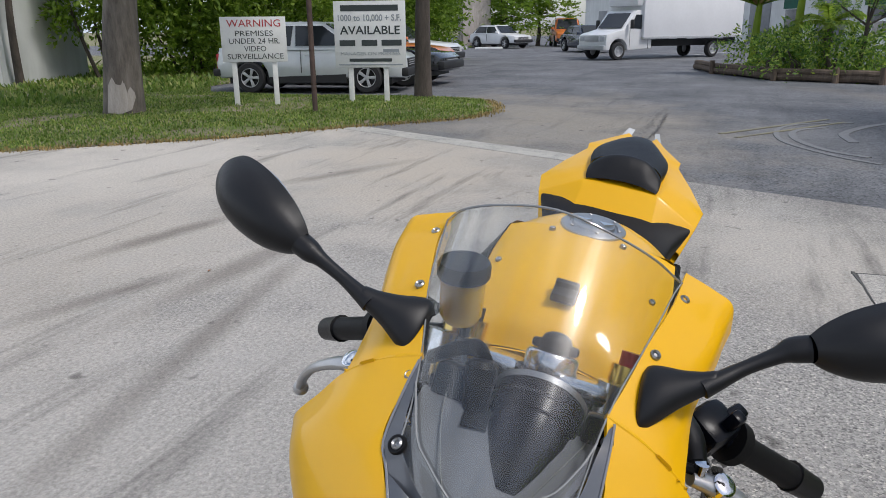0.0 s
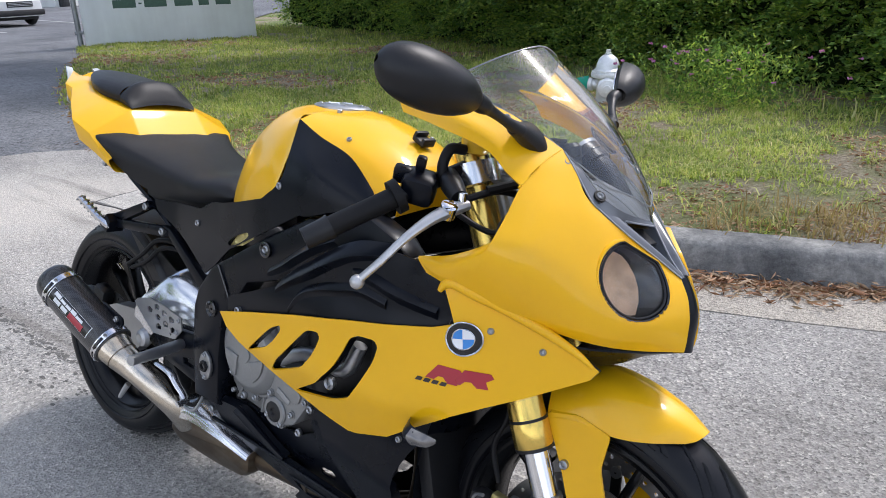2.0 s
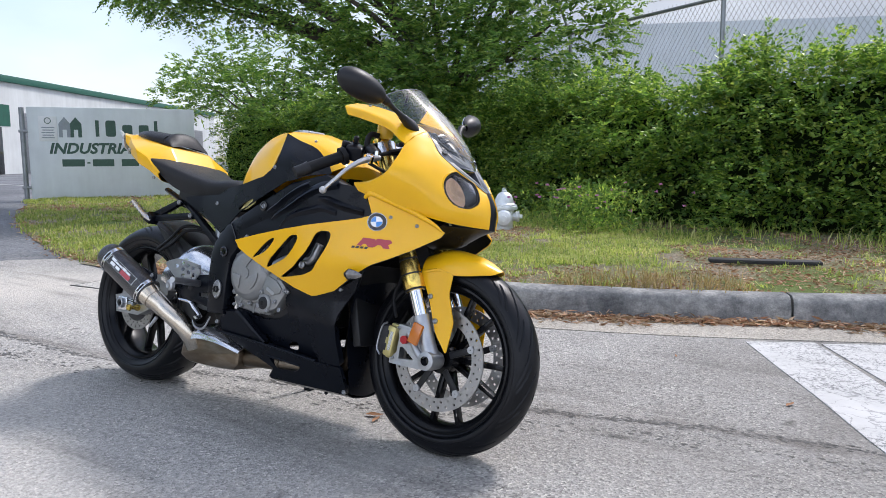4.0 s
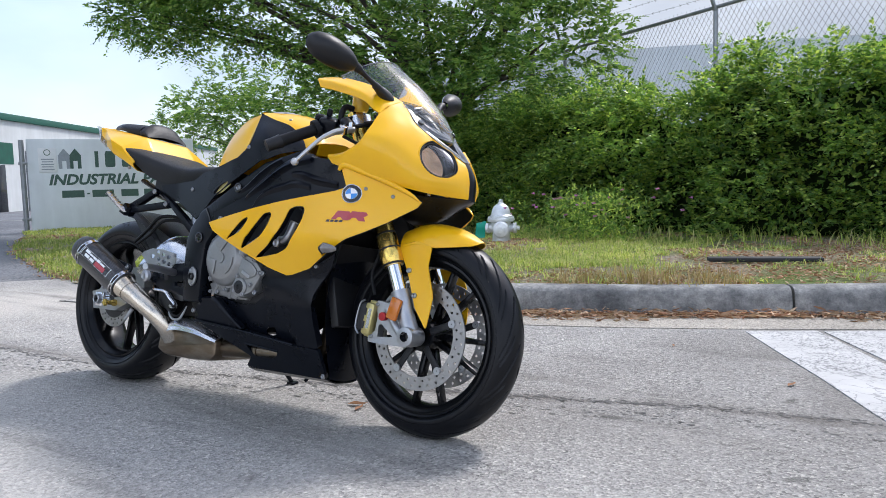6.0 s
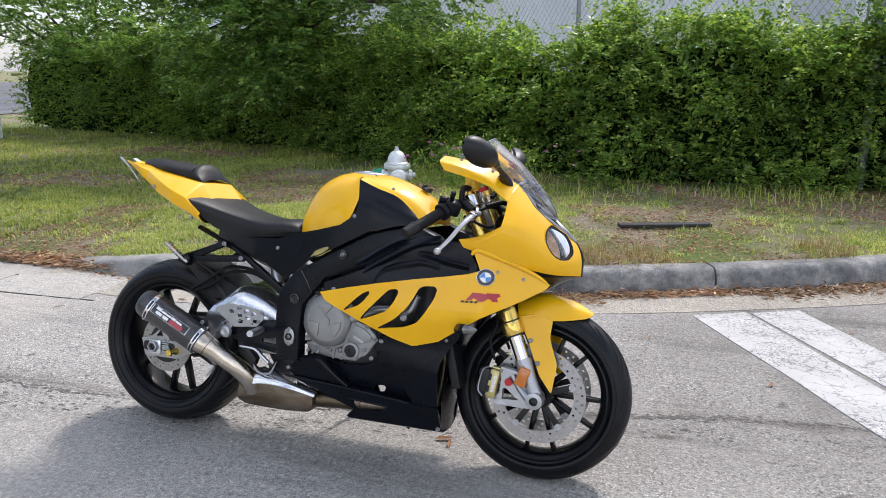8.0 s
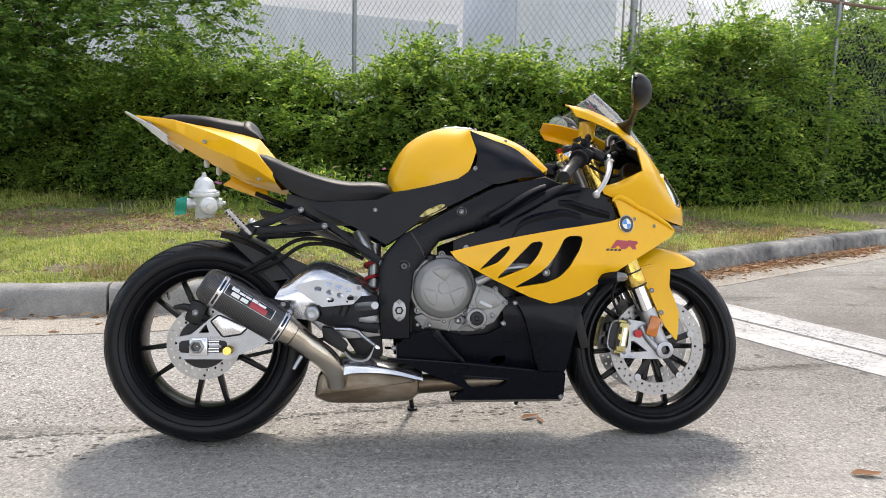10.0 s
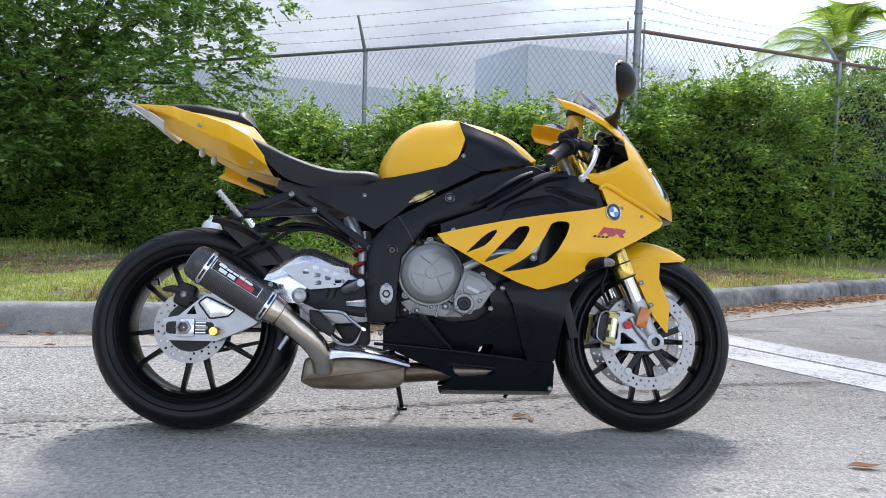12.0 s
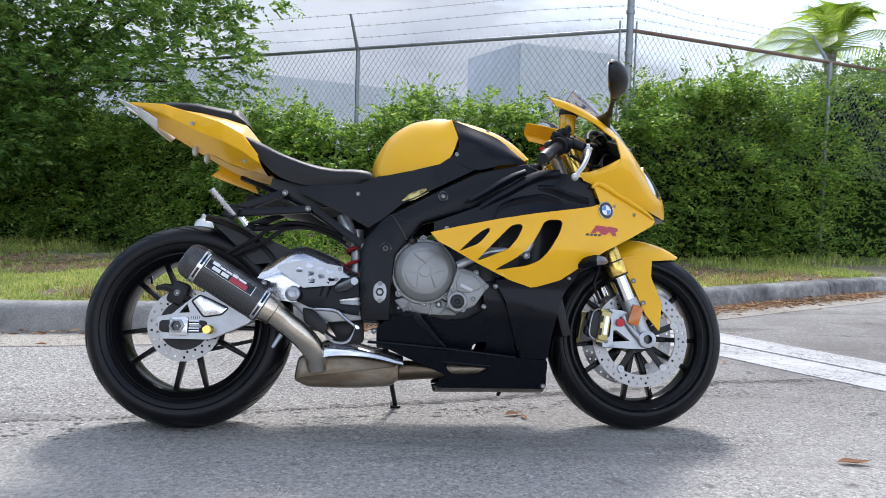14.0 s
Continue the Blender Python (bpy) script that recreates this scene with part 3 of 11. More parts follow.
def bm_sheet(outline, place, holes=(), step=0.0, thick=0.0, inward=None):
    """A plane outline laid on a curved surface: place(u, v) gives the point."""
    v, f = fill(outline, holes, step)
    bm = bmesh.new()
    V = [bm.verts.new(place(p.x, p.y)) for p in v]
    for t in f:
        bm.faces.new([V[i] for i in t])
    bmesh.ops.delete(bm, geom=[x for x in bm.verts if not x.link_faces], context="VERTS")
    bm.normal_update()
    if inward is not None:
        w = Vector(inward)
        tot = sum((g.normal * g.calc_area() for g in bm.faces), Vector())
        if tot.dot(w) > 0:
            bmesh.ops.reverse_faces(bm, faces=bm.faces[:])
    if thick:
        bm.normal_update()
        bmesh.ops.solidify(bm, geom=bm.faces[:], thickness=thick)
    return bm


def bm_prism(outline, y0, y1, bevel=0.0):
    """An outline in x and z with a thickness from y0 to y1."""
    bm = bmesh.new()
    a = [bm.verts.new((x, y0, z)) for x, z in outline]
    b = [bm.verts.new((x, y1, z)) for x, z in outline]
    n = len(outline)
    fa, fb = bm.faces.new(a), bm.faces.new(b)
    for i in range(n):
        bm.faces.new((a[i], a[(i + 1) % n], b[(i + 1) % n], b[i]))
    bmesh.ops.recalc_face_normals(bm, faces=bm.faces[:])
    if bevel:
        ed = [e for e in bm.edges if e in fa.edges or e in fb.edges]
        bmesh.ops.bevel(bm, geom=ed, offset=bevel, segments=2, affect="EDGES", profile=0.5)
    bmesh.ops.triangulate(bm, faces=[f for f in bm.faces if len(f.verts) > 4])
    return bm


def leaf_mesh(centres, ways, sizes, rng, width=0.45, fold=0.18, lift=0.0):
    """Vertices and faces of many small folded leaves, each of two triangles pairs."""
    n = len(centres)
    d = ways / np.linalg.norm(ways, axis=1)[:, None]
    r = rng.normal(size=(n, 3)) * (1.0 if lift == 0 else 0.55) + np.array([0, 0, lift])
    s = np.cross(d, r)
    s /= np.linalg.norm(s, axis=1)[:, None] + 1e-9
    u = np.cross(s, d)
    L = sizes[:, None]
    base = centres
    tip = centres + d * L
    mid = centres + d * L * 0.45 - u * L * fold * 0.4
    lf = mid + s * L * width * 0.5 + u * L * fold
    rt = mid - s * L * width * 0.5 + u * L * fold
    V = np.stack([base, lf, tip, rt], axis=1).reshape(-1, 3)
    k = np.arange(n)[:, None] * 4
    F = np.concatenate([k + np.array([[0, 2, 1]]), k + np.array([[0, 3, 2]])], axis=1).reshape(-1, 3)
    return V, F


def np_mesh(name, V, F, material, parent=None, label="", kind="stuff"):
    me = bpy.data.meshes.new(name)
    nv, nf, k = len(V), len(F), F.shape[1]
    me.vertices.add(nv)
    me.vertices.foreach_set("co", np.asarray(V, np.float32).ravel())
    me.loops.add(nf * k)
    me.loops.foreach_set("vertex_index", np.asarray(F, np.int32).ravel())
    me.polygons.add(nf)
    me.polygons.foreach_set("loop_start", np.arange(0, nf * k, k, dtype=np.int32))
    me.polygons.foreach_set("loop_total", np.full(nf, k, np.int32))
    me.update(calc_edges=True)
    me.validate()
    me.materials.append(material)
    ob = new(name, me)
    if parent is not None:
        ob.parent = parent
    return tagged(ob, label=label, kind=kind)


def sprays(roots, outs, rng, leaves=12, length=0.28, size=0.055, droop=0.25, spread=0.9):
    """Leaves set along short twigs that start at roots and point along outs."""
    n = len(roots)
    outs = outs + rng.normal(scale=0.45, size=(n, 3))
    outs[:, 2] -= droop * rng.random(n)
    outs /= np.linalg.norm(outs, axis=1)[:, None]
    t = (np.arange(leaves) + 0.5) / leaves
    ln = length * (0.6 + 0.8 * rng.random(n))
    c = roots[:, None, :] + outs[:, None, :] * (t[None, :, None] * ln[:, None, None])
    c[:, :, 2] -= (t[None, :] ** 2) * ln[:, None] * droop * 0.5
    side = rng.normal(size=(n, leaves, 3))
    ways = outs[:, None, :] * 0.7 + side * spread
    sz = size * (0.6 + 0.7 * rng.random((n, leaves)))
    return c.reshape(-1, 3), ways.reshape(-1, 3), sz.reshape(-1)


def shoots(roots, outs, rng, leaves=16, length=0.5, size=0.06, sag=0.45, spread=0.85):
    """Leaves in two ranks along arching shoots that start at roots and bow over towards their tips."""
    n = len(roots)
    d0 = outs / np.linalg.norm(outs, axis=1)[:, None] + rng.normal(scale=0.28, size=(n, 3))
    d0 /= np.linalg.norm(d0, axis=1)[:, None]
    ln = length * (0.45 + 0.9 * rng.random(n))
    t = np.linspace(0.12, 1.0, leaves)
    sg = sag * (0.5 + rng.random(n))
    c = roots[:, None, :] + d0[:, None, :] * (t[None, :, None] * ln[:, None, None])
    c[:, :, 2] -= (t[None, :] ** 2) * (ln * sg)[:, None]
    tan = np.repeat(d0[:, None, :], leaves, axis=1)
    tan[:, :, 2] -= 2 * t[None, :] * sg[:, None]
    tan /= np.linalg.norm(tan, axis=2)[:, :, None]
    side = np.cross(tan, np.array([0, 0, 1.0]))
    side /= np.linalg.norm(side, axis=2)[:, :, None] + 1e-6
    rank = np.where(np.arange(leaves) % 2 == 0, 1.0, -1.0)[None, :, None]
    ways = tan * 0.6 + side * rank * spread + rng.normal(scale=0.26, size=(n, leaves, 3))
    sz = size * (1.1 - 0.5 * t[None, :]) * (0.65 + 0.6 * rng.random((n, leaves)))
    return c.reshape(-1, 3), ways.reshape(-1, 3), sz.reshape(-1)


def letters(text, size, material, parent, m, name="lettering", slant=0.0, bold=0.0, width=None, label=""):
    """Flat raised lettering in the built-in font, as a mesh; its middle lies at m, facing m's z."""
    cu = bpy.data.curves.new("text", "FONT")
    cu.body, cu.size, cu.shear, cu.offset = text, size, slant, bold
    cu.align_x, cu.align_y = "CENTER", "CENTER"
    cu.extrude = 0.002
    cu.resolution_u = 3
    ob = bpy.data.objects.new("text", cu)
    scene.collection.objects.link(ob)
    dg = bpy.context.evaluated_depsgraph_get()
    me = bpy.data.meshes.new_from_object(ob.evaluated_get(dg))
    bpy.data.objects.remove(ob)
    me.name = name
    if width:
        xs = [v.co.x for v in me.vertices]
        k = width / (max(xs) - min(xs))
        mid = (max(xs) + min(xs)) / 2
        for v in me.vertices:
            v.co.x = (v.co.x - mid) * k
    me.materials.clear()
    me.materials.append(material)
    o = new(name, me)
    o.parent = parent
    o.matrix_local = m
    return tagged(o, label=label)

# ---- ground, road, kerb ----
def flat_piece(name, outline, z, material, label, category, step=0.0, kind="structure", rise=None):
    f = rise or (lambda x, y: z)
    return tagged(part(name, bm_sheet(outline, lambda x, y: (x, y, f(x, y)), step=step, thick=0.008 if 0 < z < 0.01 else 0.0, inward=(0, 0, -1)), material, flat=rise is None), label, category, kind=kind)


KERB = [tuple(p)[:2] for p in spline([(-3.0, 1.72, 0), (-2.5, 1.64, 0), (-2.0, 1.6, 0), (-1.4, 1.66, 0), (-0.7, 1.82, 0), (0.0, 1.98, 0), (0.7, 2.2, 0), (1.37, 2.49, 0),
                                      (2.03, 2.81, 0), (2.6, 3.16, 0), (3.3, 3.58, 0), (4.7, 4.4, 0), (6.5, 5.4, 0), (9.0, 6.9, 0), (13.0, 9.4, 0), (22.0, 15.0, 0), (40.0, 26.0, 0)], 4)]


def beside(path, d):
    """The line at a distance to the left of a path."""
    out = []
    for i, p in enumerate(path):
        a, b = path[max(i - 1, 0)], path[min(i + 1, len(path) - 1)]
        t = Vector((b[0] - a[0], b[1] - a[1])).normalized()
        out.append((p[0] - t.y * d, p[1] + t.x * d))
    return out


DRIVE = [(-3.5, 1.74), (-4.15, 1.82), (-4.7, 1.9), (-6.2, 2.45), (-8.1, 3.25), (-10.0, 4.25), (-11.8, 5.3), (-13.5, 6.15)]
flat_piece("ground", [(-2500, -2500), (2500, -2500), (2500, 2500), (-2500, 2500)], -0.03, M_VERGE, "flat sandy soil and thin turf reaching the horizon", "ground")
flat_piece("parking_lot", [(-4.2, -60), (-4.2, 2.2), (-13, 7.5), (-13.9, 9), (-20, 16), (-30, 70), (-130, 70), (-130, -60)], -0.008, M_LOT,
           "dark grey patched asphalt of the industrial park's yard", "asphalt")
flat_piece("road", [(60, -60), (-3.5, -60), (-4.3, -12), (-4.9, -7.3), (-6.6, -5.5), (-8.05, -4.5), (-6.2, -1.05), (-5.5, 0.0), (-5.15, 0.8), (-4.85, 1.5), (-4.5, 1.86), (-3.5, 1.8)] + beside(KERB, 0.06) + [(60, 38)], 0.0,
           M_ROAD, "light grey weathered road with dark tyre streaks and oil spots", "road")
GUT0, GUT1 = beside(KERB, 0.03), beside(KERB, -0.36)
flat_piece("gutter", GUT0 + GUT1[::-1], 0.004, M_GUTTER, "pale concrete gutter pan along the kerb", "gutter")
flat_piece("gutter_apron", [(-2.30, 1.12), (-2.48, 1.11), (-3.10, 1.09), (-3.12, 1.40), (-2.98, 1.50), (-2.68, 1.60), (-2.30, 1.60)], 0.006, M_APRON, "pale smooth concrete apron at the kerb end", "concrete")


def stroke(name, a, b, w, material, label, z=0.004, segs=8):
    """A painted line on the paving with slightly uneven edges."""
    a, b = Vector(a), Vector(b)
    t = (b - a).normalized()
    n = Vector((-t.y, t.x))
    rng = random.Random(len(label) + int(a.x * 100))
    one = [a + (b - a) * i / segs + n * (w / 2 + rng.uniform(-0.006, 0.006)) for i in range(segs + 1)]
    two = [a + (b - a) * i / segs - n * (w / 2 + rng.uniform(-0.006, 0.006)) for i in range(segs + 1)]
    return flat_piece(name, [tuple(p) for p in one + two[::-1]], z, material, label, "road marking", step=0.0)


stroke("stop_line", (1.35, 2.03), (2.95, -0.97), 0.315, M_LINE, "worn white stop line painted on the road, crackled")
stroke("stop_line", (1.655, 2.17), (3.27, -0.85), 0.29, M_LINE, "worn white stop line beside a second painted pass")
stroke("apron_joint", (-3.11, 1.06), (-3.13, 1.45), 0.012, M_OIL, "dark open joint beside the concrete apron", z=0.005)
stroke("apron_joint", (-2.2, 1.13), (-3.14, 1.075), 0.010, M_OIL, "dark open joint beside the concrete apron", z=0.005)
stroke("edge_line", (-6.3, -0.95), (-8.0, -4.5), 0.36, M_EDGE_LINE, "faded pale strip across the yard's entrance", z=0.004)
stroke("lane_line", (-8.75, 0.30), (-10.75, 1.72), 0.07, M_LINE_Y, "faded yellow lane line on the asphalt", z=0.003)
stroke("lane_line", (-8.45, 0.48), (-10.45, 1.90), 0.06, M_LINE_Y, "faded yellow lane line on the asphalt", z=0.003)
for x, y, dy in ((-20.3, 7.55, 0.45), (-19.0, 5.75, 0.4), (-21.0, 10.4, 0.45), (-36.5, -1.5, 1.9)):
    stroke("bay_line", (x, y), (x - 5.5, y + dy), 0.1, M_LINE, "white parking bay line on dark asphalt", z=0.002)


def kerb_piece(path, heights):
    """One length of upright kerb with a rounded nose, swept along its foot line."""
    prof = [(0.0, -0.02), (0.012, 0.35), (0.022, 0.72), (0.034, 0.88), (0.055, 0.97), (0.085, 1.0), (0.17, 0.985), (0.18, 0.9), (0.18, -0.02)]
    bm = bmesh.new()
    rings = []
    for i, p in enumerate(path):
        a, b = path[max(i - 1, 0)], path[min(i + 1, len(path) - 1)]
        t = Vector((b[0] - a[0], b[1] - a[1])).normalized()
        n = Vector((-t.y, t.x))
        wob = 0.006 * math.sin(9.1 * p[0] + 2 * p[1])
        rings.append([bm.verts.new((p[0] + n.x * (d + wob), p[1] + n.y * (d + wob), h * heights[i])) for d, h in prof])
    for a, b in zip(rings, rings[1:]):
        for j in range(len(prof) - 1):
            bm.faces.new((a[j], b[j], b[j + 1], a[j + 1]))
    bm.faces.new(rings[0]), bm.faces.new(rings[-1])
    bmesh.ops.recalc_face_normals(bm, faces=bm.faces[:])
    return tagged(part("kerb", bm, M_KERB), "dark weathered upright concrete kerb with a rounded nose", "kerb", "kerb lengths", "structure")


def resample(path, gap):
    out = [path[0]]
    left = gap
    for a, b in zip(path, path[1:]):
        d = math.dist(a, b)
        pos = 0.0
        while d - pos >= left:
            pos += left
            out.append((a[0] + (b[0] - a[0]) * pos / d, a[1] + (b[1] - a[1]) * pos / d))
            left = gap
        left -= d - pos
    return out


fine = resample(KERB, 0.08)
cut = min(range(len(fine)), key=lambda i: math.dist(fine[i], (1.36, 2.49)))
marks = [i for i in range(cut % 38, len(fine), 38)]
marks = [0] + [m for m in marks if m > 6] + [len(fine) - 1]
for a, b in zip(marks, marks[1:]):
    seg = fine[a:b + 1]
    if len(seg) < 3:
        continue
    # a narrow open joint at each end
    q0, q1 = Vector(seg[0]), Vector(seg[1])
    seg[0] = tuple(q0 + (q1 - q0) * 0.09)
    q0, q1 = Vector(seg[-1]), Vector(seg[-2])
    seg[-1] = tuple(q0 + (q1 - q0) * 0.09)
    kerb_piece(seg, [0.15 * min(1.0, 0.22 + (i + a) * 0.08 / 1.1) for i in range(len(seg))])


# ---- verge ----
def near_line(x, y, path):
    return min(math.dist((x, y), p) for p in path)


def verge_z(x, y):
    d = min(near_line(x, y, DRIVE), 3.0)
    k = max(0.0, min(1.0, (x + 2.98) / 1.0))
    low = 0.0 + 0.03 * min(1.0, d / 0.6)
    top = 0.125 + 0.02 * min(1.0, max(0.0, near_line(x, y, KERB[:40]) - 0.2))
    bumps = 0.02 * noise.noise((x * 1.3, y * 1.3, 0)) + 0.008 * noise.noise((x * 5, y * 5, 3))
    return low * (1 - k) + top * k + bumps * min(1.0, d)


VERGE = [p for p in beside(KERB, 0.165)[0:52]] + [(13.5, 10.2), (14, 20), (-14.5, 20), (-13.9, 6.3)] + [p for p in DRIVE[::-1]]
flat_piece("verge", VERGE, 0, M_VERGE, "rough grass verge with bare mulch and fallen leaves", "grass verge", step=0.22, rise=verge_z)

flat_piece("kerb_end_soil", [(-4.1, 1.70), (-3.4, 1.66), (-3.0, 1.74), (-2.75, 1.84), (-2.3, 1.80), (-2.3, 2.2), (-3.2, 2.3), (-4.1, 2.1)], 0, M_VERGE, "bare soil filling in behind the end of the kerb", "soil", step=0.08,
           rise=lambda x, y: 0.008 + 0.10 * max(0.0, min(1.0, (x + 2.95) / 1.1)) * max(0.0, min(1.0, (y - 1.70) / 0.12)))
rng = np.random.default_rng(5)


def hollow(x, y):
    """How bare the verge is: near 1 where mulch shows."""
    v = noise.noise((x * 0.55 + 3.1, y * 0.8, 1.5)) + 0.5 * noise.noise((x * 1.7, y * 1.9, 7))
    return v + 0.45 * math.exp(-((x - 1.1) / 1.0) ** 2 - ((y - 3.75) / 0.45) ** 2)


def blades(spots, height, rng, zf, lean=0.5, width=0.006):
    n = len(spots)
    P = np.array([(x, y, zf(x, y) - 0.005) for x, y in spots])
    az = rng.random(n) * 2 * math.pi
    h = height * (0.45 + 0.9 * rng.random(n))
    ln = lean * rng.random(n)
    out = np.stack([np.cos(az), np.sin(az), np.zeros(n)], 1)
    side = np.stack([-np.sin(az), np.cos(az), np.zeros(n)], 1)
    w = (width * (0.6 + 0.8 * rng.random(n)))[:, None]
    up = np.array([0, 0, 1.0])
    m = P + up * (h * 0.55)[:, None] + out * (h * ln * 0.3)[:, None]
    t = P + up * (h * (1 - 0.3 * ln))[:, None] + out * (h * ln)[:, None]
    V = np.stack([P - side * w, P + side * w, m + side * w * 0.8, m - side * w * 0.8, t], 1).reshape(-1, 3)
    k = np.arange(n)[:, None] * 5
    F = np.concatenate([k + np.array([[0, 1, 2]]), k + np.array([[0, 2, 3]]), k + np.array([[3, 2, 4]])], 1).reshape(-1, 3)
    return V, F


def scatter(n, box, outline, test, rng):
    out = []
    while len(out) < n:
        x, y = rng.uniform(box[0], box[1]), rng.uniform(box[2], box[3])
        if inside((x, y), outline) and test(x, y):
            out.append((x, y))
    return out


HEDGE = [(-14.0, 11.2), (-11.0, 10.4), (-8.0, 9.6), (-5.0, 8.5), (-3.0, 7.2), (-1.5, 6.35), (0.0, 5.85), (1.5, 5.75), (3.0, 5.95), (4.6, 6.5), (7.0, 7.6), (10.0, 9.3), (14.0, 11.8)]


def tufts(n, each, box, cover, spread=0.028):
    """Blade spots gathered in tufts; cover gives the chance of a tuft at a place."""
    out = []
    while len(out) < n * each:
        x, y = rng.uniform(box[0], box[1]), rng.uniform(box[2], box[3])
        if rng.random() < cover(x, y) and inside((x, y), VERGE):
            k = spread * (0.5 + rng.random())
            out += [(x + rng.normal() * k, y + rng.normal() * k) for _ in range(each)]
    return out


def turf(x, y):
    """Turf cover: full on grown ground, thin and broken over the mulch."""
    if y > 5.5 + max(0, -x * 0.45) + max(0, (x - 2) * 0.7):
        return 0.0
    v = hollow(x, y) + 0.16 * max(0.0, min(1.0, x + 0.5)) + 0.25 * noise.noise((x * 4.2, y * 4.2, 11))
    return 0.05 + 0.95 / (1 + math.exp((v + 0.08) * 14))


V1, F1 = blades(tufts(6200, 12, (-5.6, 5.0, 1.7, 7.5), turf), 0.05, rng, verge_z, lean=2.4, width=0.0034)
tagged(np_mesh("grass", V1, F1, M_GRASS, label="short green grass tufts growing on the verge"), category="grass")
V1, F1 = blades(tufts(3700, 13, (-13.6, -3.5, 1.8, 11), lambda x, y: 0.12 + 0.88 / (1 + math.exp((hollow(x, y) + 0.2 * noise.noise((x * 3, y * 3, 5)) - 0.12) * 14)), 0.04), 0.06, rng, verge_z, lean=1.4, width=0.007)
tagged(np_mesh("grass", V1, F1, M_LAWN, label="green grass in front of the painted sign wall"), category="grass")
V1, F1 = blades(tufts(230, 10, (-3.0, 6.0, 1.7, 6.5), lambda x, y: 1.0 if near_line(x, y, KERB[:44]) < 0.6 and noise.noise((x * 1.1, y, 9)) + 0.6 * noise.noise((x * 3.1, y * 2, 4)) > 0.15 else 0.0, 0.05), 0.10, rng, verge_z, lean=1.6, width=0.0028)
tagged(np_mesh("dry_grass", V1, F1, M_DRY, label="straw-coloured dry grass hanging over the kerb"), category="dry grass")
# tall ragged grass at the hedge foot
foot = [(p[0] + rng.normal() * 0.16, p[1] - 0.35 + rng.normal() * 0.3) for p in resample(HEDGE, 0.004) if noise.noise((p[0] * 1.6, p[1], 2)) > -0.1]
V1, F1 = blades([p for p in foot if inside(p, VERGE)], 0.14, rng, verge_z, lean=1.5, width=0.005)
tagged(np_mesh("tall_grass", V1, F1, M_GRASS, label="tall ragged grass along the foot of the hedge"), category="grass")


def litter(n, place, size, name, label, flat=0.18, slim=0.3):
    c, w = [], []
    for _ in range(n):
        x, y, z = place()
        c.append((x, y, z))
        a = rng.random() * 6.28
        w.append((math.cos(a), math.sin(a), rng.normal() * flat))
    s = size * (0.5 + rng.random(n))
    V, F = leaf_mesh(np.array(c), np.array(w), s, rng, slim, 0.1)
    tagged(np_mesh(name, V, F, M_LITTER, label=label), category="leaf litter")


gut = resample(KERB, 0.02)


def in_gutter():
    i = int(rng.integers(10, 420))
    x, y = gut[i]
    if x < -0.4 and rng.random() < 0.9:
        i = int(rng.integers(150, 420))
        x, y = gut[i]
    k = 0.35 + 0.65 * (noise.noise((x * 0.8 + 0.6, 4.0, 0)) > -0.15) * min(1, max(0.15, (x + 1.2) / 2))
    d = abs(rng.normal()) * 0.09 * k + 0.02
    j = min(i + 1, len(gut) - 1)
    t = Vector((gut[j][0] - x, gut[j][1] - y)).normalized()
    return x + t.y * d, y - t.x * d, 0.008 + abs(rng.normal()) * 0.012


litter(5200, in_gutter, 0.05, "leaf_litter", "drift of brown dead leaves lying in the gutter", 0.16, 0.2)


def on_verge():
    while True:
        x, y = rng.uniform(-4.5, 5), rng.uniform(1.8, 6.2)
        if inside((x, y), VERGE) and (hollow(x, y) > 0.05 or rng.random() < 0.1):
            return x, y, verge_z(x, y) + 0.008


litter(24000, on_verge, 0.03, "leaf_litter", "dead leaves and wood chips strewn on the verge")


def on_far_verge():
    while True:
        x, y = rng.uniform(-13.2, -4.0), rng.uniform(1.9, 9.0)
        if inside((x, y), VERGE) and hollow(x, y) > 0.1:
            return x, y, verge_z(x, y) + 0.012


litter(5000, on_far_verge, 0.05, "leaf_litter", "brown leaf scraps on bare patches by the sign wall")


def at_drive():
    i = int(rng.integers(0, len(DRIVE) - 2))
    a, b = DRIVE[i], DRIVE[i + 1]
    t = rng.random()
    x, y = a[0] + (b[0] - a[0]) * t, a[1] + (b[1] - a[1]) * t
    return x + rng.normal() * 0.07, y + rng.normal() * 0.07 + 0.05, 0.02


litter(1500, at_drive, 0.045, "leaf_litter", "brown leaves along the edge of the driveway", 0.2, 0.22)


def at_kerb_end():
    t = rng.random()
    x = -3.75 + 1.25 * t
    y = 1.70 - 0.05 * t + abs(rng.normal()) * 0.10 * (0.5 + t)
    return x + rng.normal() * 0.03, y, 0.014 + abs(rng.normal()) * 0.016 + 0.05 * max(0.0, x + 2.9)


litter(1700, at_kerb_end, 0.06, "leaf_litter", "heap of brown dead leaves at the low end of the kerb", 0.2, 0.22)


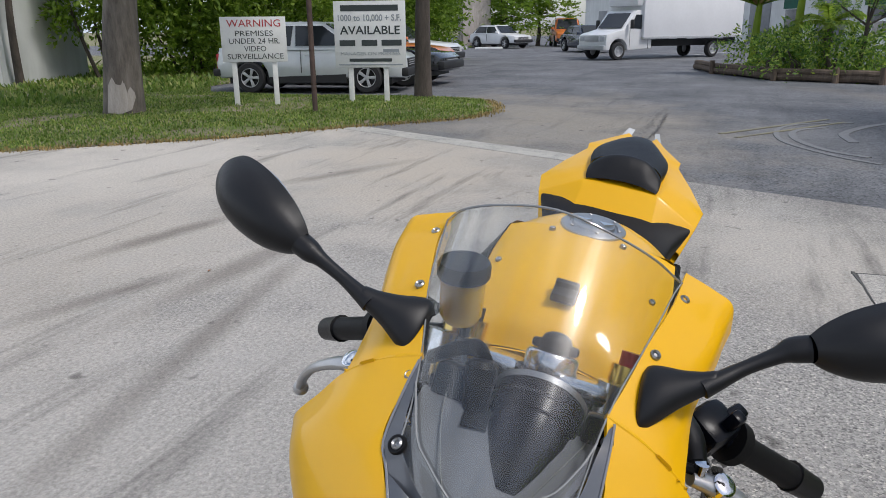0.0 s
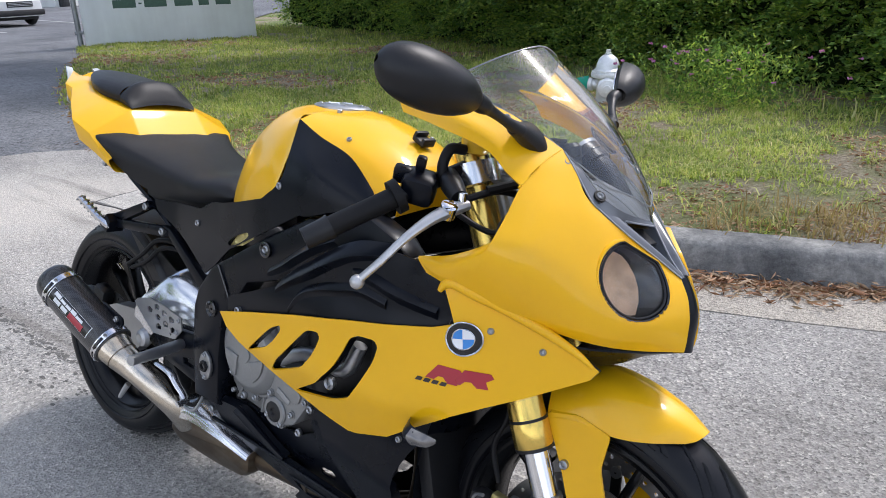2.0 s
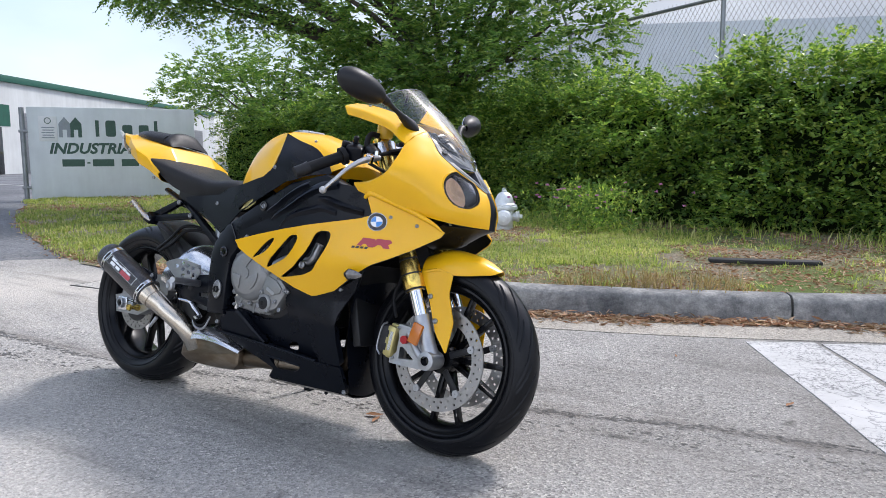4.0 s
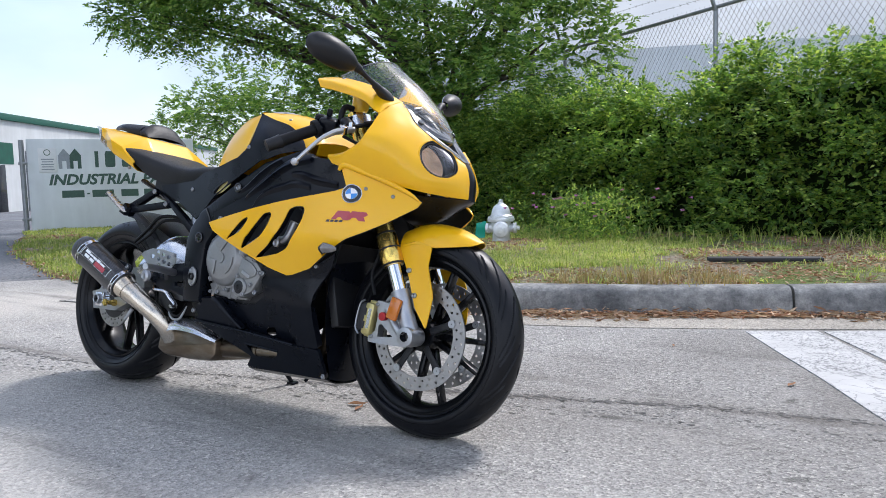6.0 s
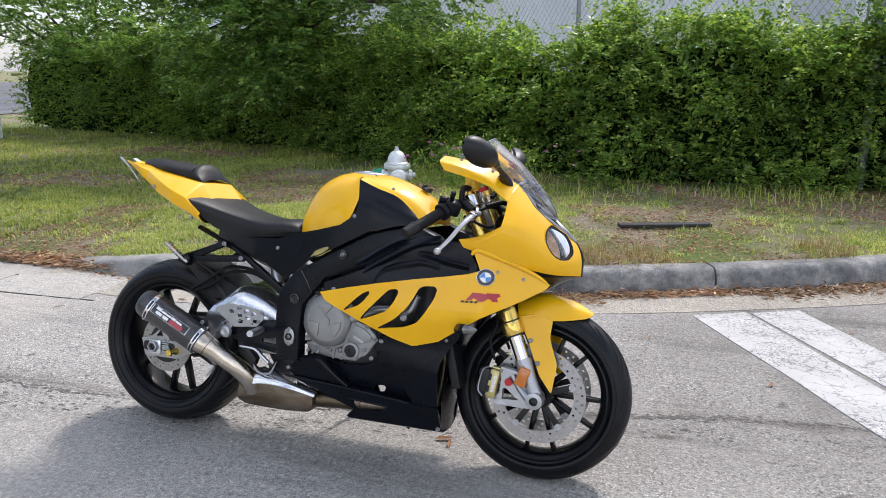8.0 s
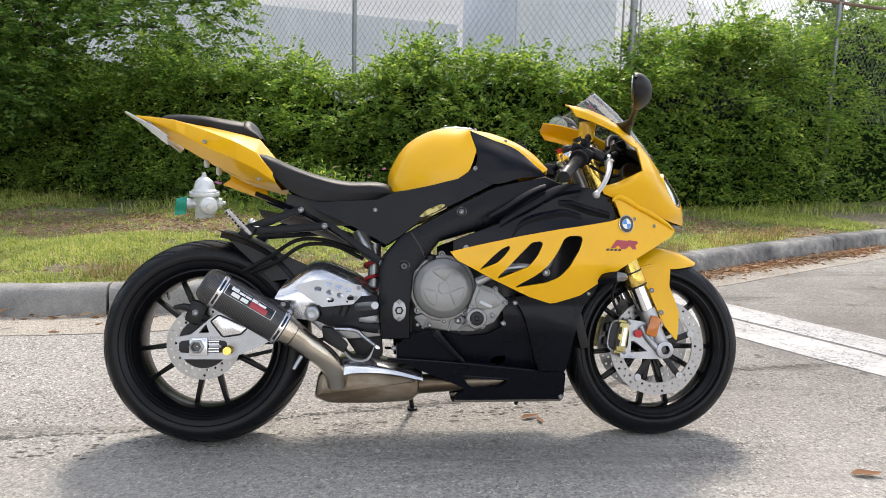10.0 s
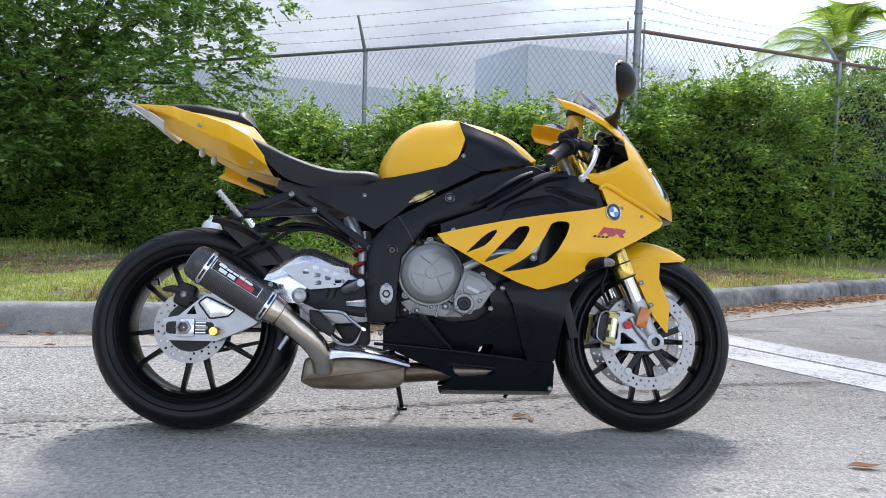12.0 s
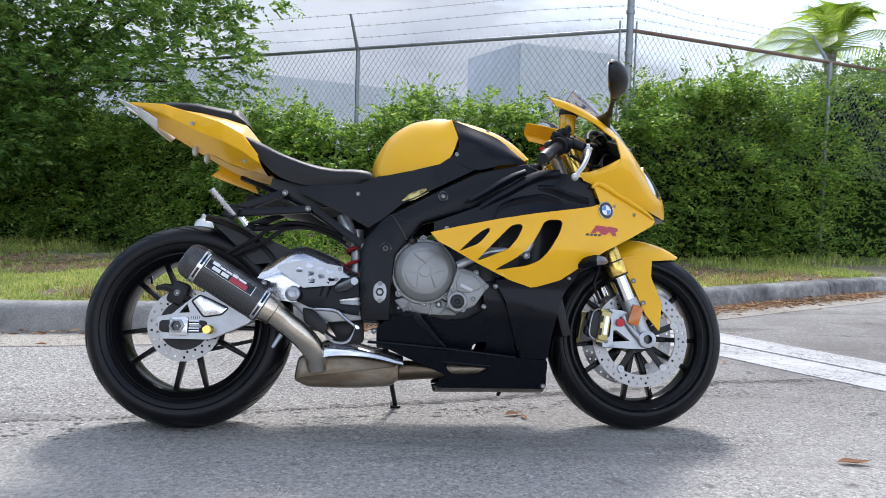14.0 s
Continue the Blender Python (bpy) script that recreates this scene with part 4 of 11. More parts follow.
def loose_leaf(x, y, size, turn, material=None):
    """A single curled fallen leaf."""
    bm = bm_surf([[(-0.5, 0, 0.02), (-0.2, -0.14, 0.09), (0.2, -0.13, 0.07), (0.5, 0, 0.12)], [(-0.5, 0, 0.02), (-0.2, 0, 0.02), (0.2, 0, 0.02), (0.5, 0, 0.12)],
                  [(-0.5, 0, 0.02), (-0.2, 0.15, 0.11), (0.2, 0.12, 0.08), (0.5, 0, 0.12)]], 3)
    ob = part("fallen_leaf", bm, material or M_LITTER)
    ob.matrix_world = pose(x, y, 0.004, 0, 0, turn) @ Matrix.Scale(size, 4)
    return tagged(ob, "single curled dry brown leaf lying on the road", "leaf", "fallen leaves")


for x, y, s, a in ((0.34, 0.15, 0.1, 20), (0.37, 0.12, 0.07, 100), (1.54, 1.06, 0.07, 70), (1.25, -0.34, 0.13, -8), (2.3, 2.75, 0.08, 10), (2.9, 2.9, 0.09, 50), (3.3, 3.1, 0.07, 0), (2.0, 1.9, 0.05, 30),
                   (-1.7, 1.3, 0.08, 0), (-1.55, 1.45, 0.07, 60), (-2.0, -2.3, 0.06, 20), (1.0, 1.5, 0.05, 110), (0.1, 1.75, 0.06, 15)):
    loose_leaf(x, y, s * 0.75, a)


# dark drips along the road behind the motorcycle
orng = np.random.default_rng(77)
trail = spline([(-1.5, -0.12, 0), (-2.1, -0.18, 0), (-2.92, -0.29, 0), (-4.55, -0.48, 0), (-6.67, -0.6, 0), (-8.8, -0.48, 0), (-11.0, -0.52, 0)], 60)
trail2 = spline([(-2.6, 0.1, 0), (-1.3, 0.06, 0), (0.0, 0.3, 0), (0.75, 0.5, 0), (1.7, 0.72, 0), (3.2, 0.75, 0)], 60)
V2, F2 = [], []
for k in range(4200):
    c = (trail if k < 2100 else trail2)[int(orng.integers(0, len(trail if k < 2100 else trail2)))]
    far_k = min(1.0, max(0.0, (-c.x - 1.0) / 3.0))
    off = orng.normal() * 0.014 if orng.random() < 0.72 else orng.normal() * 0.035 - 0.14
    r0 = (0.0015 + 0.0055 * orng.random() ** 2) * (1 + far_k)
    a0 = orng.random() * 6.28
    b0 = len(V2)
    for i in range(7):
        rr = r0 * (0.6 + 0.6 * orng.random())
        V2.append((c.x + orng.normal() * 0.002 + 2.2 * rr * math.cos(a0 + i * 0.9), c.y + off + rr * math.sin(a0 + i * 0.9), 0.0008 + 0.0000002 * k))
    F2.append(tuple(range(b0, b0 + 7)))
tagged(mesh_part("oil_drips", V2, F2, M_OIL, None, "dark oil drips trailing along the road", "stuff"), category="oil stain")

# ---- hedge, trees, fence ----
def hedge(line, height, depth, label):
    root = thing("hedge", Matrix(), label, "hedge")
    path = resample(line, 0.25)
    # lumpy sheet inside the hedge, coloured to stand for its inner shade
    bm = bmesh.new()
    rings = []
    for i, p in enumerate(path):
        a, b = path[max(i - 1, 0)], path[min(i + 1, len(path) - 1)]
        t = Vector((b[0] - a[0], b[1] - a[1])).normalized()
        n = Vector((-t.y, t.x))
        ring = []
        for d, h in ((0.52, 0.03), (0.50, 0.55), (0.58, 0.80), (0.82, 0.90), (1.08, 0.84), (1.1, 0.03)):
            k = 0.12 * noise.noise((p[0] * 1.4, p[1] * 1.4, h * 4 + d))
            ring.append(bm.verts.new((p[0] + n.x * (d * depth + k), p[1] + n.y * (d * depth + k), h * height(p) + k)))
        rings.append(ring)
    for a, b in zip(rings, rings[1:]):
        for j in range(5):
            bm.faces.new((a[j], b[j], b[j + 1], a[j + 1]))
    part("shaded_inside", bm, M_CORE, root, "near-black sheet holding the shade inside the hedge")
    r = np.random.default_rng(11)
    deep, douts, roots, outs = [], [], [], []
    for i, p in enumerate(resample(line, 0.02)):
        k = min(int(i * 0.02 / 0.25), len(path) - 2)
        t = Vector((path[k + 1][0] - path[k][0], path[k + 1][1] - path[k][1])).normalized()
        n = Vector((-t.y, t.x))
        H = height(p)
        near_ = -9.5 < p[0] < 6.5
        # shaded growth behind the shoots
        for _ in range(5 if near_ else 3):
            h = 0.08 + 0.88 * H * r.random()
            d = 0.28 + 0.26 * r.random()
            deep.append((p[0] + n.x * d, p[1] + n.y * d, h))
            douts.append((-n.x + 0.5 * r.normal(), -n.y + 0.5 * r.normal(), 0.2 * r.normal()))
        # arching shoots in tiers over the face and the top
        for _ in range(17 if near_ else 6):
            u = r.random()
            if u < 0.72:
                h = 0.10 + (0.97 * H - 0.1) * r.random() ** 0.8
                d = 0.06 + 0.34 * r.random() ** 1.5
                o = (-n.x + 0.45 * r.normal(), -n.y + 0.3 * r.normal(), 0.55 + 0.3 * r.random())
            else:
                h = H * (0.80 + 0.17 * r.random())
                d = depth * r.random()
                o = (-n.x * 0.5 + 0.6 * r.normal(), -n.y * 0.5 + 0.3 * r.normal(), 0.9)
            lump = 0.75 * noise.noise((p[0] * 1.5, p[1] * 1.5, h * 2.6)) + 0.18 * noise.noise((p[0] * 3.4, p[1] * 3.4, h * 4)) + (0.22 * h / H if u < 0.72 else 0.0)
            if u < 0.72 and lump > 0.30 and r.random() < 0.6:
                continue
            if u < 0.72 and (noise.noise((p[0] * 2.4, p[1] * 2.4, h * 4.4)) < -0.24 or noise.noise((p[0] * 5.5, p[1] * 5.5, h * 8.5 + 5)) < -0.26):
                continue
            roots.append((p[0] + n.x * (d + lump), p[1] + n.y * (d + lump), h + 0.3 * lump * (u >= 0.72)))
            outs.append(o)
        if r.random() < 0.11:
            for m in range(4):
                roots.append((p[0] + n.x * depth * 0.4, p[1] + n.y * depth * 0.4, H * 0.93 + 0.08 * m))
                outs.append((0.3 * r.normal(), 0.3 * r.normal() - 0.1, 1.3))
    c, w, s = sprays(np.array(deep), np.array(douts), r, 7, 0.26, 0.07, 0.3, 0.6)
    V, F = leaf_mesh(c, w, s, r, 0.5, 0.14)
    np_mesh("inner_leaves", V, F, M_HEDGE, root, "shaded green leaves inside the hedge", "stuff")
    c, w, s = shoots(np.array(roots), np.array(outs), r, 17, 0.42, 0.064, 0.5)
    V, F = leaf_mesh(c, w, s, r, 0.55, 0.12, 1.0)
    np_mesh("leaves", V, F, M_HEDGE, root, "small glossy mid-green leaves on arching shoots", "stuff")
    return root


def hedge_h(p):
    x = p[0]
    base = 1.72 + 0.12 * math.sin(x * 1.9) + 0.1 * math.sin(x * 4.3 + 1)
    return base + 0.58 * max(0.0, min(1.0, (x - 1.6) / 2.0)) + 0.25 * max(0.0, min(1.0, (-x - 2.5) / 2.5)) + 0.75 * max(0, min(1, (x - 5) / 3))


hedge(HEDGE, hedge_h, 1.0, "dense unclipped green hedge grown against a chain-link fence")


def limbs(base, ends, r0, material, root, rng_, name="limb"):
    for e in ends:
        mid = Vector(base).lerp(Vector(e), 0.5) + Vector((rng_.normal() * 0.2, rng_.normal() * 0.2, 0.15))
        part(name, bm_tube([base, mid, e], [r0, r0 * 0.6, r0 * 0.22], 8, 5), material, root)


def tree(base, trunk_top, r0, blobs, material, bark, label, leaves=10, size=0.1, per=260, seed=3, group=""):
    """Tapered trunk, limbs and a ragged crown of leafy twigs gathered in clumps."""
    root = thing("tree", Matrix.Translation(base), label, "tree", group)
    r = np.random.default_rng(seed)
    B = Vector(base)
    top = Vector(trunk_top) - B
    part("trunk", bm_tube([(0, 0, -0.1), (0.0, 0.0, 0.15), top * 0.5 + Vector((r.normal() * 0.08, r.normal() * 0.08, 0)), top], [r0 * 1.45, r0 * 1.1, r0 * 0.85, r0 * 0.6], 14, 5), bark, root)
    roots, outs = [], []
    for x, y, z, rad in blobs:
        c = Vector((x, y, z)) - B
        mid = top.lerp(c, 0.5) + Vector((r.normal() * 0.2, r.normal() * 0.2, 0.1))
        part("limb", bm_tube([top * 0.9, mid, c], [r0 * 0.45, r0 * 0.26, r0 * 0.08], 7, 4), bark, root)
        n = int(per * rad * rad)
        d = r.normal(size=(n, 3))
        d /= np.linalg.norm(d, axis=1)[:, None]
        k = rad * (0.35 + 0.65 * r.random(n) ** 0.5)
        # clumps with gaps between them
        q = np.array(c) + d * k[:, None] * np.array([1.0, 1.0, 0.75])
        keep = np.array([noise.noise((float(a) * 1.7 + x, float(b) * 1.7, float(e) * 1.9)) > -0.08 for a, b, e in q])
        roots.append(q[keep])
        outs.append(d[keep])
    rr, oo = np.concatenate(roots), np.concatenate(outs)
    oo = oo + np.array([0, 0, 0.35])
    c, w, s = shoots(rr, oo, r, leaves + 2, size * 2.6, size * 1.2, 0.3, 1.0)
    V, F = leaf_mesh(c, w, s, r, 0.42, 0.12, 0.8)
    np_mesh("crown", V, F, material, root, "ragged crown of small leaves", "stuff")
    return root


tree((-5.6, 9.6, 0), (-5.3, 9.4, 2.2), 0.17,
     [(-3.2, 9.0, 2.9, 1.35), (-2.5, 8.8, 4.1, 1.2), (-4.2, 8.6, 3.6, 1.5), (-5.4, 8.4, 2.7, 1.4), (-6.4, 8.2, 3.6, 1.5), (-7.8, 7.6, 4.2, 1.5), (-8.9, 7.0, 4.6, 1.3), (-5.0, 8.8, 4.9, 1.7),
      (-6.9, 8.4, 5.2, 1.7), (-8.6, 8.0, 5.5, 1.5), (-3.4, 9.2, 5.2, 1.4), (-4.4, 8.3, 2.0, 1.3), (-6.4, 8.4, 2.0, 1.4), (-9.9, 6.9, 5.1, 1.3), (-10.8, 7.0, 5.5, 1.4), (-10.3, 7.2, 4.2, 0.9), (-9.2, 7.3, 3.7, 0.8), (-10.2, 7.2, 3.9, 0.7), (-11.2, 7.3, 4.3, 0.8), (-7.4, 7.2, 5.4, 1.4), (-3.0, 8.2, 2.3, 1.2), (-5.2, 7.9, 1.7, 1.2)],
     M_TREE, M_BARK_D, "broad shade tree with a ragged leafy crown behind the hedge", per=430, seed=4)
tree((-11.6, 11.8, 0), (-11.5, 11.6, 1.3), 0.1, [(-11.8, 11.2, 2.0, 1.2), (-10.6, 10.9, 1.5, 1.2), (-10.2, 11.4, 2.6, 1.1), (-12.4, 11.6, 2.7, 0.9), (-9.0, 10.6, 1.7, 1.1), (-11.2, 11.4, 3.3, 0.8), (-13.6, 11.6, 2.6, 1.1), (-14.6, 11.6, 3.0, 1.0), (-15.3, 11.5, 2.4, 0.8), (-13.4, 11.5, 3.5, 0.7)],
     M_TREE, M_BARK_D, "smaller leafy tree beside the sign wall", per=420, seed=9)


def palm(base, height, n, length, label, seed=2):
    root = thing("palm", Matrix.Translation(base), label, "palm")
    r = random.Random(seed)
    part("trunk", bm_tube([(0, 0, -0.1), (0.05, 0, height * 0.5), (0, 0, height)], [0.16, 0.12, 0.11], 12, 4), M_BARK, root)
    for i in range(n):
        a = 2 * math.pi * i / n + r.uniform(-0.2, 0.2)
        el = r.uniform(0.35, 1.45)
        pts = [Vector((math.cos(a) * length * t * math.cos(el), math.sin(a) * length * t * math.cos(el), height + length * (math.sin(el) * t - 0.55 * t * t))) for t in (0, 0.3, 0.6, 0.85, 1.0)]
        rib = spline(pts, 7)
        V, F = [], []
        for j in range(2, len(rib) - 1):
            d = (rib[j + 1] - rib[j - 1]).normalized()
            s = d.cross(Vector((0, 0, 1))).normalized()
            ln = length * 0.34 * math.sin(math.pi * (0.15 + 0.8 * j / len(rib)))
            for sg in (-1, 1):
                k = len(V)
                tip = rib[j] + (s * sg * 0.85 + d * 0.6 - Vector((0, 0, 0.35))) * ln
                V += [rib[j] - d * 0.02, rib[j] + d * 0.02, tip]
                F.append((k, k + 1, k + 2))
        frond = part("frond", bm_tube(pts, [0.018, 0.014, 0.01, 0.006, 0.003], 5, 3), M_PALM, root)
        mesh_part("leaflet_fringe", [tuple(v) for v in V], F, M_PALM, frond, "", "stuff")
    return root


palm((9.0, 12.2, 0), 4.1, 22, 2.0, "bright green palm rising beyond the fence")
palm((-11.0, 12.6, 0), 1.5, 11, 1.2, "small dark palm among the shrubs", 5)

tree((9.6, 12.6, 0), (9.5, 12.4, 1.6), 0.1, [(7.4, 11.4, 2.5, 0.9), (8.4, 11.6, 3.0, 0.9), (9.6, 12.0, 3.1, 1.1), (10.8, 12.6, 3.4, 1.2), (12.2, 13.0, 3.7, 1.3), (13.6, 13.6, 3.6, 1.3), (9.0, 11.4, 2.2, 1.0), (11.4, 12.4, 2.4, 1.1)],
     M_TREE, M_BARK_D, "bushy tree beyond the fence beside the palm", per=300, seed=29)

# chain-link fence, with barbed strands on slanted arms
CORNER = (2.8, 6.35)
LEFT_END, RIGHT_END = (-9.6, 13.4), (14.0, 10.35)
RAIL_Z = 2.87


def fence_side(a, b, posts, arm_at, label):
    root = thing("chain_link_fence", Matrix.Translation((a[0], a[1], 0)), label, "fence", "fence runs")
    A, Bv = Vector((0, 0)), Vector((b[0] - a[0], b[1] - a[1]))
    L = Bv.length
    t = Bv.normalized()
    n = Vector((-t.y, t.x))
    if n.y < 0:
        n = -n
    P = lambda s, z, o=0.0: (t.x * s + n.x * o, t.y * s + n.y * o, z)
    part("top_rail", bm_tube([P(0.0, RAIL_Z), P(L * 0.5, RAIL_Z), P(L, RAIL_Z)], 0.024, 8, 2), M_RUST if b[0] > 3 else M_GALV, root, "weathered steel tube")
    for s in posts:
        post = part("post", bm_tube([P(s, 0), P(s, RAIL_Z)], 0.03, 10, 1), M_GALV, root)
        if arm_at:
            part("arm", bm_tube([P(s, RAIL_Z - 0.05), P(s, RAIL_Z + 0.42, 0.0 if s == 0 else arm_at)], [0.028, 0.016], 8, 1), M_GALV, post)
    V, F = [], []

    def wire(p, q, w):
        d = (Vector(q) - Vector(p)).normalized()
        s1 = d.cross(Vector((n.x, n.y, 0.2))).normalized() * w
        s2 = d.cross(s1).normalized() * w
        k = len(V)
        for e in (p, q):
            for o in (s1, -0.5 * s1 + 0.87 * s2, -0.5 * s1 - 0.87 * s2):
                V.append(tuple(Vector(e) + o))
        for i in range(3):
            F.append((k + i, k + (i + 1) % 3, k + 3 + (i + 1) % 3, k + 3 + i))

    z0, dz = 1.3, RAIL_Z - 1.3
    run = dz * 0.72
    s = -run
    while s < L:
        for sg in (0, 1):
            s0, s1 = (s, s + run) if sg else (s + run, s)
            k0 = max(0.0, -s / run) if True else 0
            za, zb = z0, RAIL_Z
            lo, hi = max(0.0, s), min(L, s + run)
            fz = lambda q: z0 + dz * ((q - s) / run if sg else 1 - (q - s) / run)
            wire(P(lo, fz(lo)), P(hi, fz(hi)), 0.0028)
        s += 0.08
    s = 0.0
    while s < L:
        wire(P(s, RAIL_Z), P(s + 0.012, RAIL_Z + 0.055), 0.002)
        s += 0.078
    mesh_part("mesh_wire", V, F, M_GALV, root, "diamond wire mesh", "stuff")
    V, F = [], []
    r = random.Random(8)
    for k in (0.33, 0.66, 1.0):
        q = [P(s, RAIL_Z + 0.42 * k + 0.012 * math.sin(s * 1.3 + k), arm_at * k * min(1.0, s / 1.2)) for s in [L * i / 40 for i in range(41)]]
        for u, v in zip(q, q[1:]):
            wire(u, v, 0.0022)
        s = 0.1
        while s < L:
            c = P(s, RAIL_Z + 0.42 * k + 0.012 * math.sin(s * 1.3 + k), arm_at * k * min(1.0, s / 1.2))
            wire((c[0], c[1], c[2] - 0.018), (c[0] + 0.02, c[1], c[2] + 0.018), 0.0018)
            wire((c[0] + 0.015, c[1], c[2] - 0.018), (c[0] - 0.01, c[1], c[2] + 0.018), 0.0018)
            s += 0.13
    mesh_part("barbed_wire", V, F, M_GALV, root, "three strands of barbed wire", "stuff")
    return root


fence_side(CORNER, LEFT_END, [3.72, 6.9, 10.1, 13.3], -0.22, "galvanised chain-link fence topped with barbed wire")
fence_side(CORNER, RIGHT_END, [3.45, 6.5, 9.6], 0.3, "chain-link fence with a rusty top rail and barbed wire")
post = thing("corner_post", Matrix.Translation((CORNER[0], CORNER[1], 0)), "tall galvanised steel corner post of the fence", "fence post")
part("pole", bm_tube([(0, 0, 0), (0, 0, 3.75)], 0.042, 14, 1), M_GALV, post)
for z in (2.3, 2.6, 3.08):
    part("clamp", bm_lathe([(0.044, -0.02), (0.052, -0.02), (0.052, 0.02), (0.044, 0.02)], 14, cap=False), M_GALV, post).location = (0, 0, z)
part("brace_wire", bm_tube([(-0.11, 0.03, 1.4), (-0.11, 0.03, 2.98)], 0.012, 6, 1), M_GALV, post)
part("brace_wire", bm_tube([(0.09, 0.03, 1.4), (0.09, 0.03, 2.98)], 0.012, 6, 1), M_GALV, post)


# ---- buildings ----
def wall_box(name, pts, height, material, label, category):
    """A walled block on a plan outline, with a roof slab and a coping."""
    root = thing(name, Matrix(), label, category)
    n = len(pts)
    for i in range(n):
        a, b = Vector((*pts[i], 0)), Vector((*pts[(i + 1) % n], 0))
        mid, d = (a + b) / 2, (b - a)
        bm = bm_box((d.length, 0.25, height), (0, 0, height / 2))
        ob = part("wall", bm, material, root, flat=True)
        ob.matrix_world = Matrix.Translation(mid) @ Matrix.Rotation(math.atan2(d.y, d.x), 4, "Z")
    part("roof", bm_sheet(list(pts), lambda x, y: (x, y, height - 0.15), inward=(0, 0, -1)), M_WALL_FAR, root, flat=True)
    return root


wall_box("warehouse", [(9.76, 50.0), (17.5, 52.3), (14, 63), (7.0, 56.4)], 12.4, M_WALL_FAR, "pale grey warehouse far beyond the fence", "warehouse")
wall_box("warehouse", [(-30, 38.5), (6.0, 53.3), (2, 62), (-34, 48)], 9.0, M_WALL_FAR, "long low grey warehouse beyond the fence", "warehouse")

K, A_END, B_END = Vector((-37.5, 17.0)), Vector((-101, -18)), Vector((-57, 47))
shop = wall_box("workshop_building", [tuple(K), tuple(B_END), (-75, 52), (-112, -10), tuple(A_END)], 4.85, M_WALL_W, "white industrial unit building with green roof trim", "building")


def along(a, b, s, z, off):
    d = (b - a).normalized()
    n = Vector((d.y, -d.x))
    if n.dot(Vector((1, -0.6))) < 0:
        n = -n
    p = a + d * s + n * off
    return Matrix.Translation((p.x, p.y, z)) @ Matrix.Rotation(math.atan2(d.y, d.x), 4, "Z")


def awning(a, b, s):
    pr = [(0, 0), (0, 1.1), (-0.9, 0.15), (-0.9, 0.0)]
    for i in range(1):
        bm = bm_prism([(y, z) for y, z in pr], -1.3, 1.3)
        moved(bm, Matrix.Rotation(radians(90), 4, "Z"))
        d = (b - a).normalized()
        n = Vector((d.y, -d.x))
        ob = part("awning", bm, M_GREEN_CANVAS, shop, "dark green canvas awning", flat=True)
        ob.matrix_world = along(a, b, s, 2.45, 0.14) @ (Matrix.Rotation(math.pi, 4, "Z") if n.dot(Vector((1, -0.6))) > 0 else Matrix())


for a, b in ((K, A_END), (K, B_END)):
    ln = (b - a).length
    ob = part("roof_trim", bm_box((ln, 0.16, 0.34), (0, 0, 0), 0.02), M_GREEN, shop, "dark green metal roof trim")
    ob.matrix_world = along(a, b, ln / 2, 4.86, 0.2)
    s = 4.2
    i = 0
    while s < ln - 3:
        if i % 2 == 0:
            d = part("roller_door", bm_box((2.9, 0.1, 3.2), (0, 0, 1.6), 0.01), M_SHUTTER, shop, "grey roller shutter")
            d.matrix_world = along(a, b, s, 0, 0.13)
            rib = join(*[bm_box((2.86, 0.03, 0.03), (0, 0, 0.2 * k), 0.005) for k in range(1, 16)])
            o2 = part("rib", rib, M_SHUTTER, d)
            o2.location = (0, -0.06, 0)
        else:
            w = part("doorway", bm_box((1.9, 0.1, 2.4), (0, 0, 1.2), 0.01), M_DARKGLASS, shop, "dark glazed doorway")
            w.matrix_world = along(a, b, s, 0, 0.13)
            awning(a, b, s)
        s += 4.4
        i += 1

awning(K, B_END, 0.35)
d = part("doorway", bm_box((0.8, 0.1, 2.4), (0, 0, 1.2), 0.01), M_DARKGLASS, shop, "dark glazed doorway")
d.matrix_world = along(K, B_END, 0.4, 0, 0.13)

# low white building behind the left trees
wall_box("block_building", [(-12.4, -16.3), (-16.5, -17.9), (-25, -40), (-14, -44), (-7, -22)], 4.2, M_WALL_W, "plain white block building behind shrubs", "building")


# ---- painted sign wall ----
SL, SR = Vector((-13.66, 6.37)), Vector((-11.81, 9.05))
sd = (SR - SL)
SW, SH = sd.length, 2.0
sign_m = Matrix.Translation((*((SL + SR) / 2), -0.08)) @ Matrix.Rotation(math.atan2(sd.y, sd.x), 4, "Z")
sw = thing("sign_wall", sign_m, "grey painted concrete wall sign lettered for the industrial park", "sign")
part("wall", bm_box((SW, 0.2, SH), (0, 0.1, SH / 2), 0.012), M_WALL_SIGN, sw)
face = lambda u, v: Matrix.Translation(((u - 0.5) * SW, -0.003, (1 - v) * SH)) @ Matrix.Rotation(radians(90), 4, "X")
letters("INDUSTRIAL PARK", 0.30, M_INK_G, sw, face(0.515, 0.43), slant=0.25, bold=0.011, width=0.80 * SW)
bars = [(0.40, 0.055), (0.48, 0.11), (0.58, 0.11), (0.68, 0.11), (0.755, 0.05)]
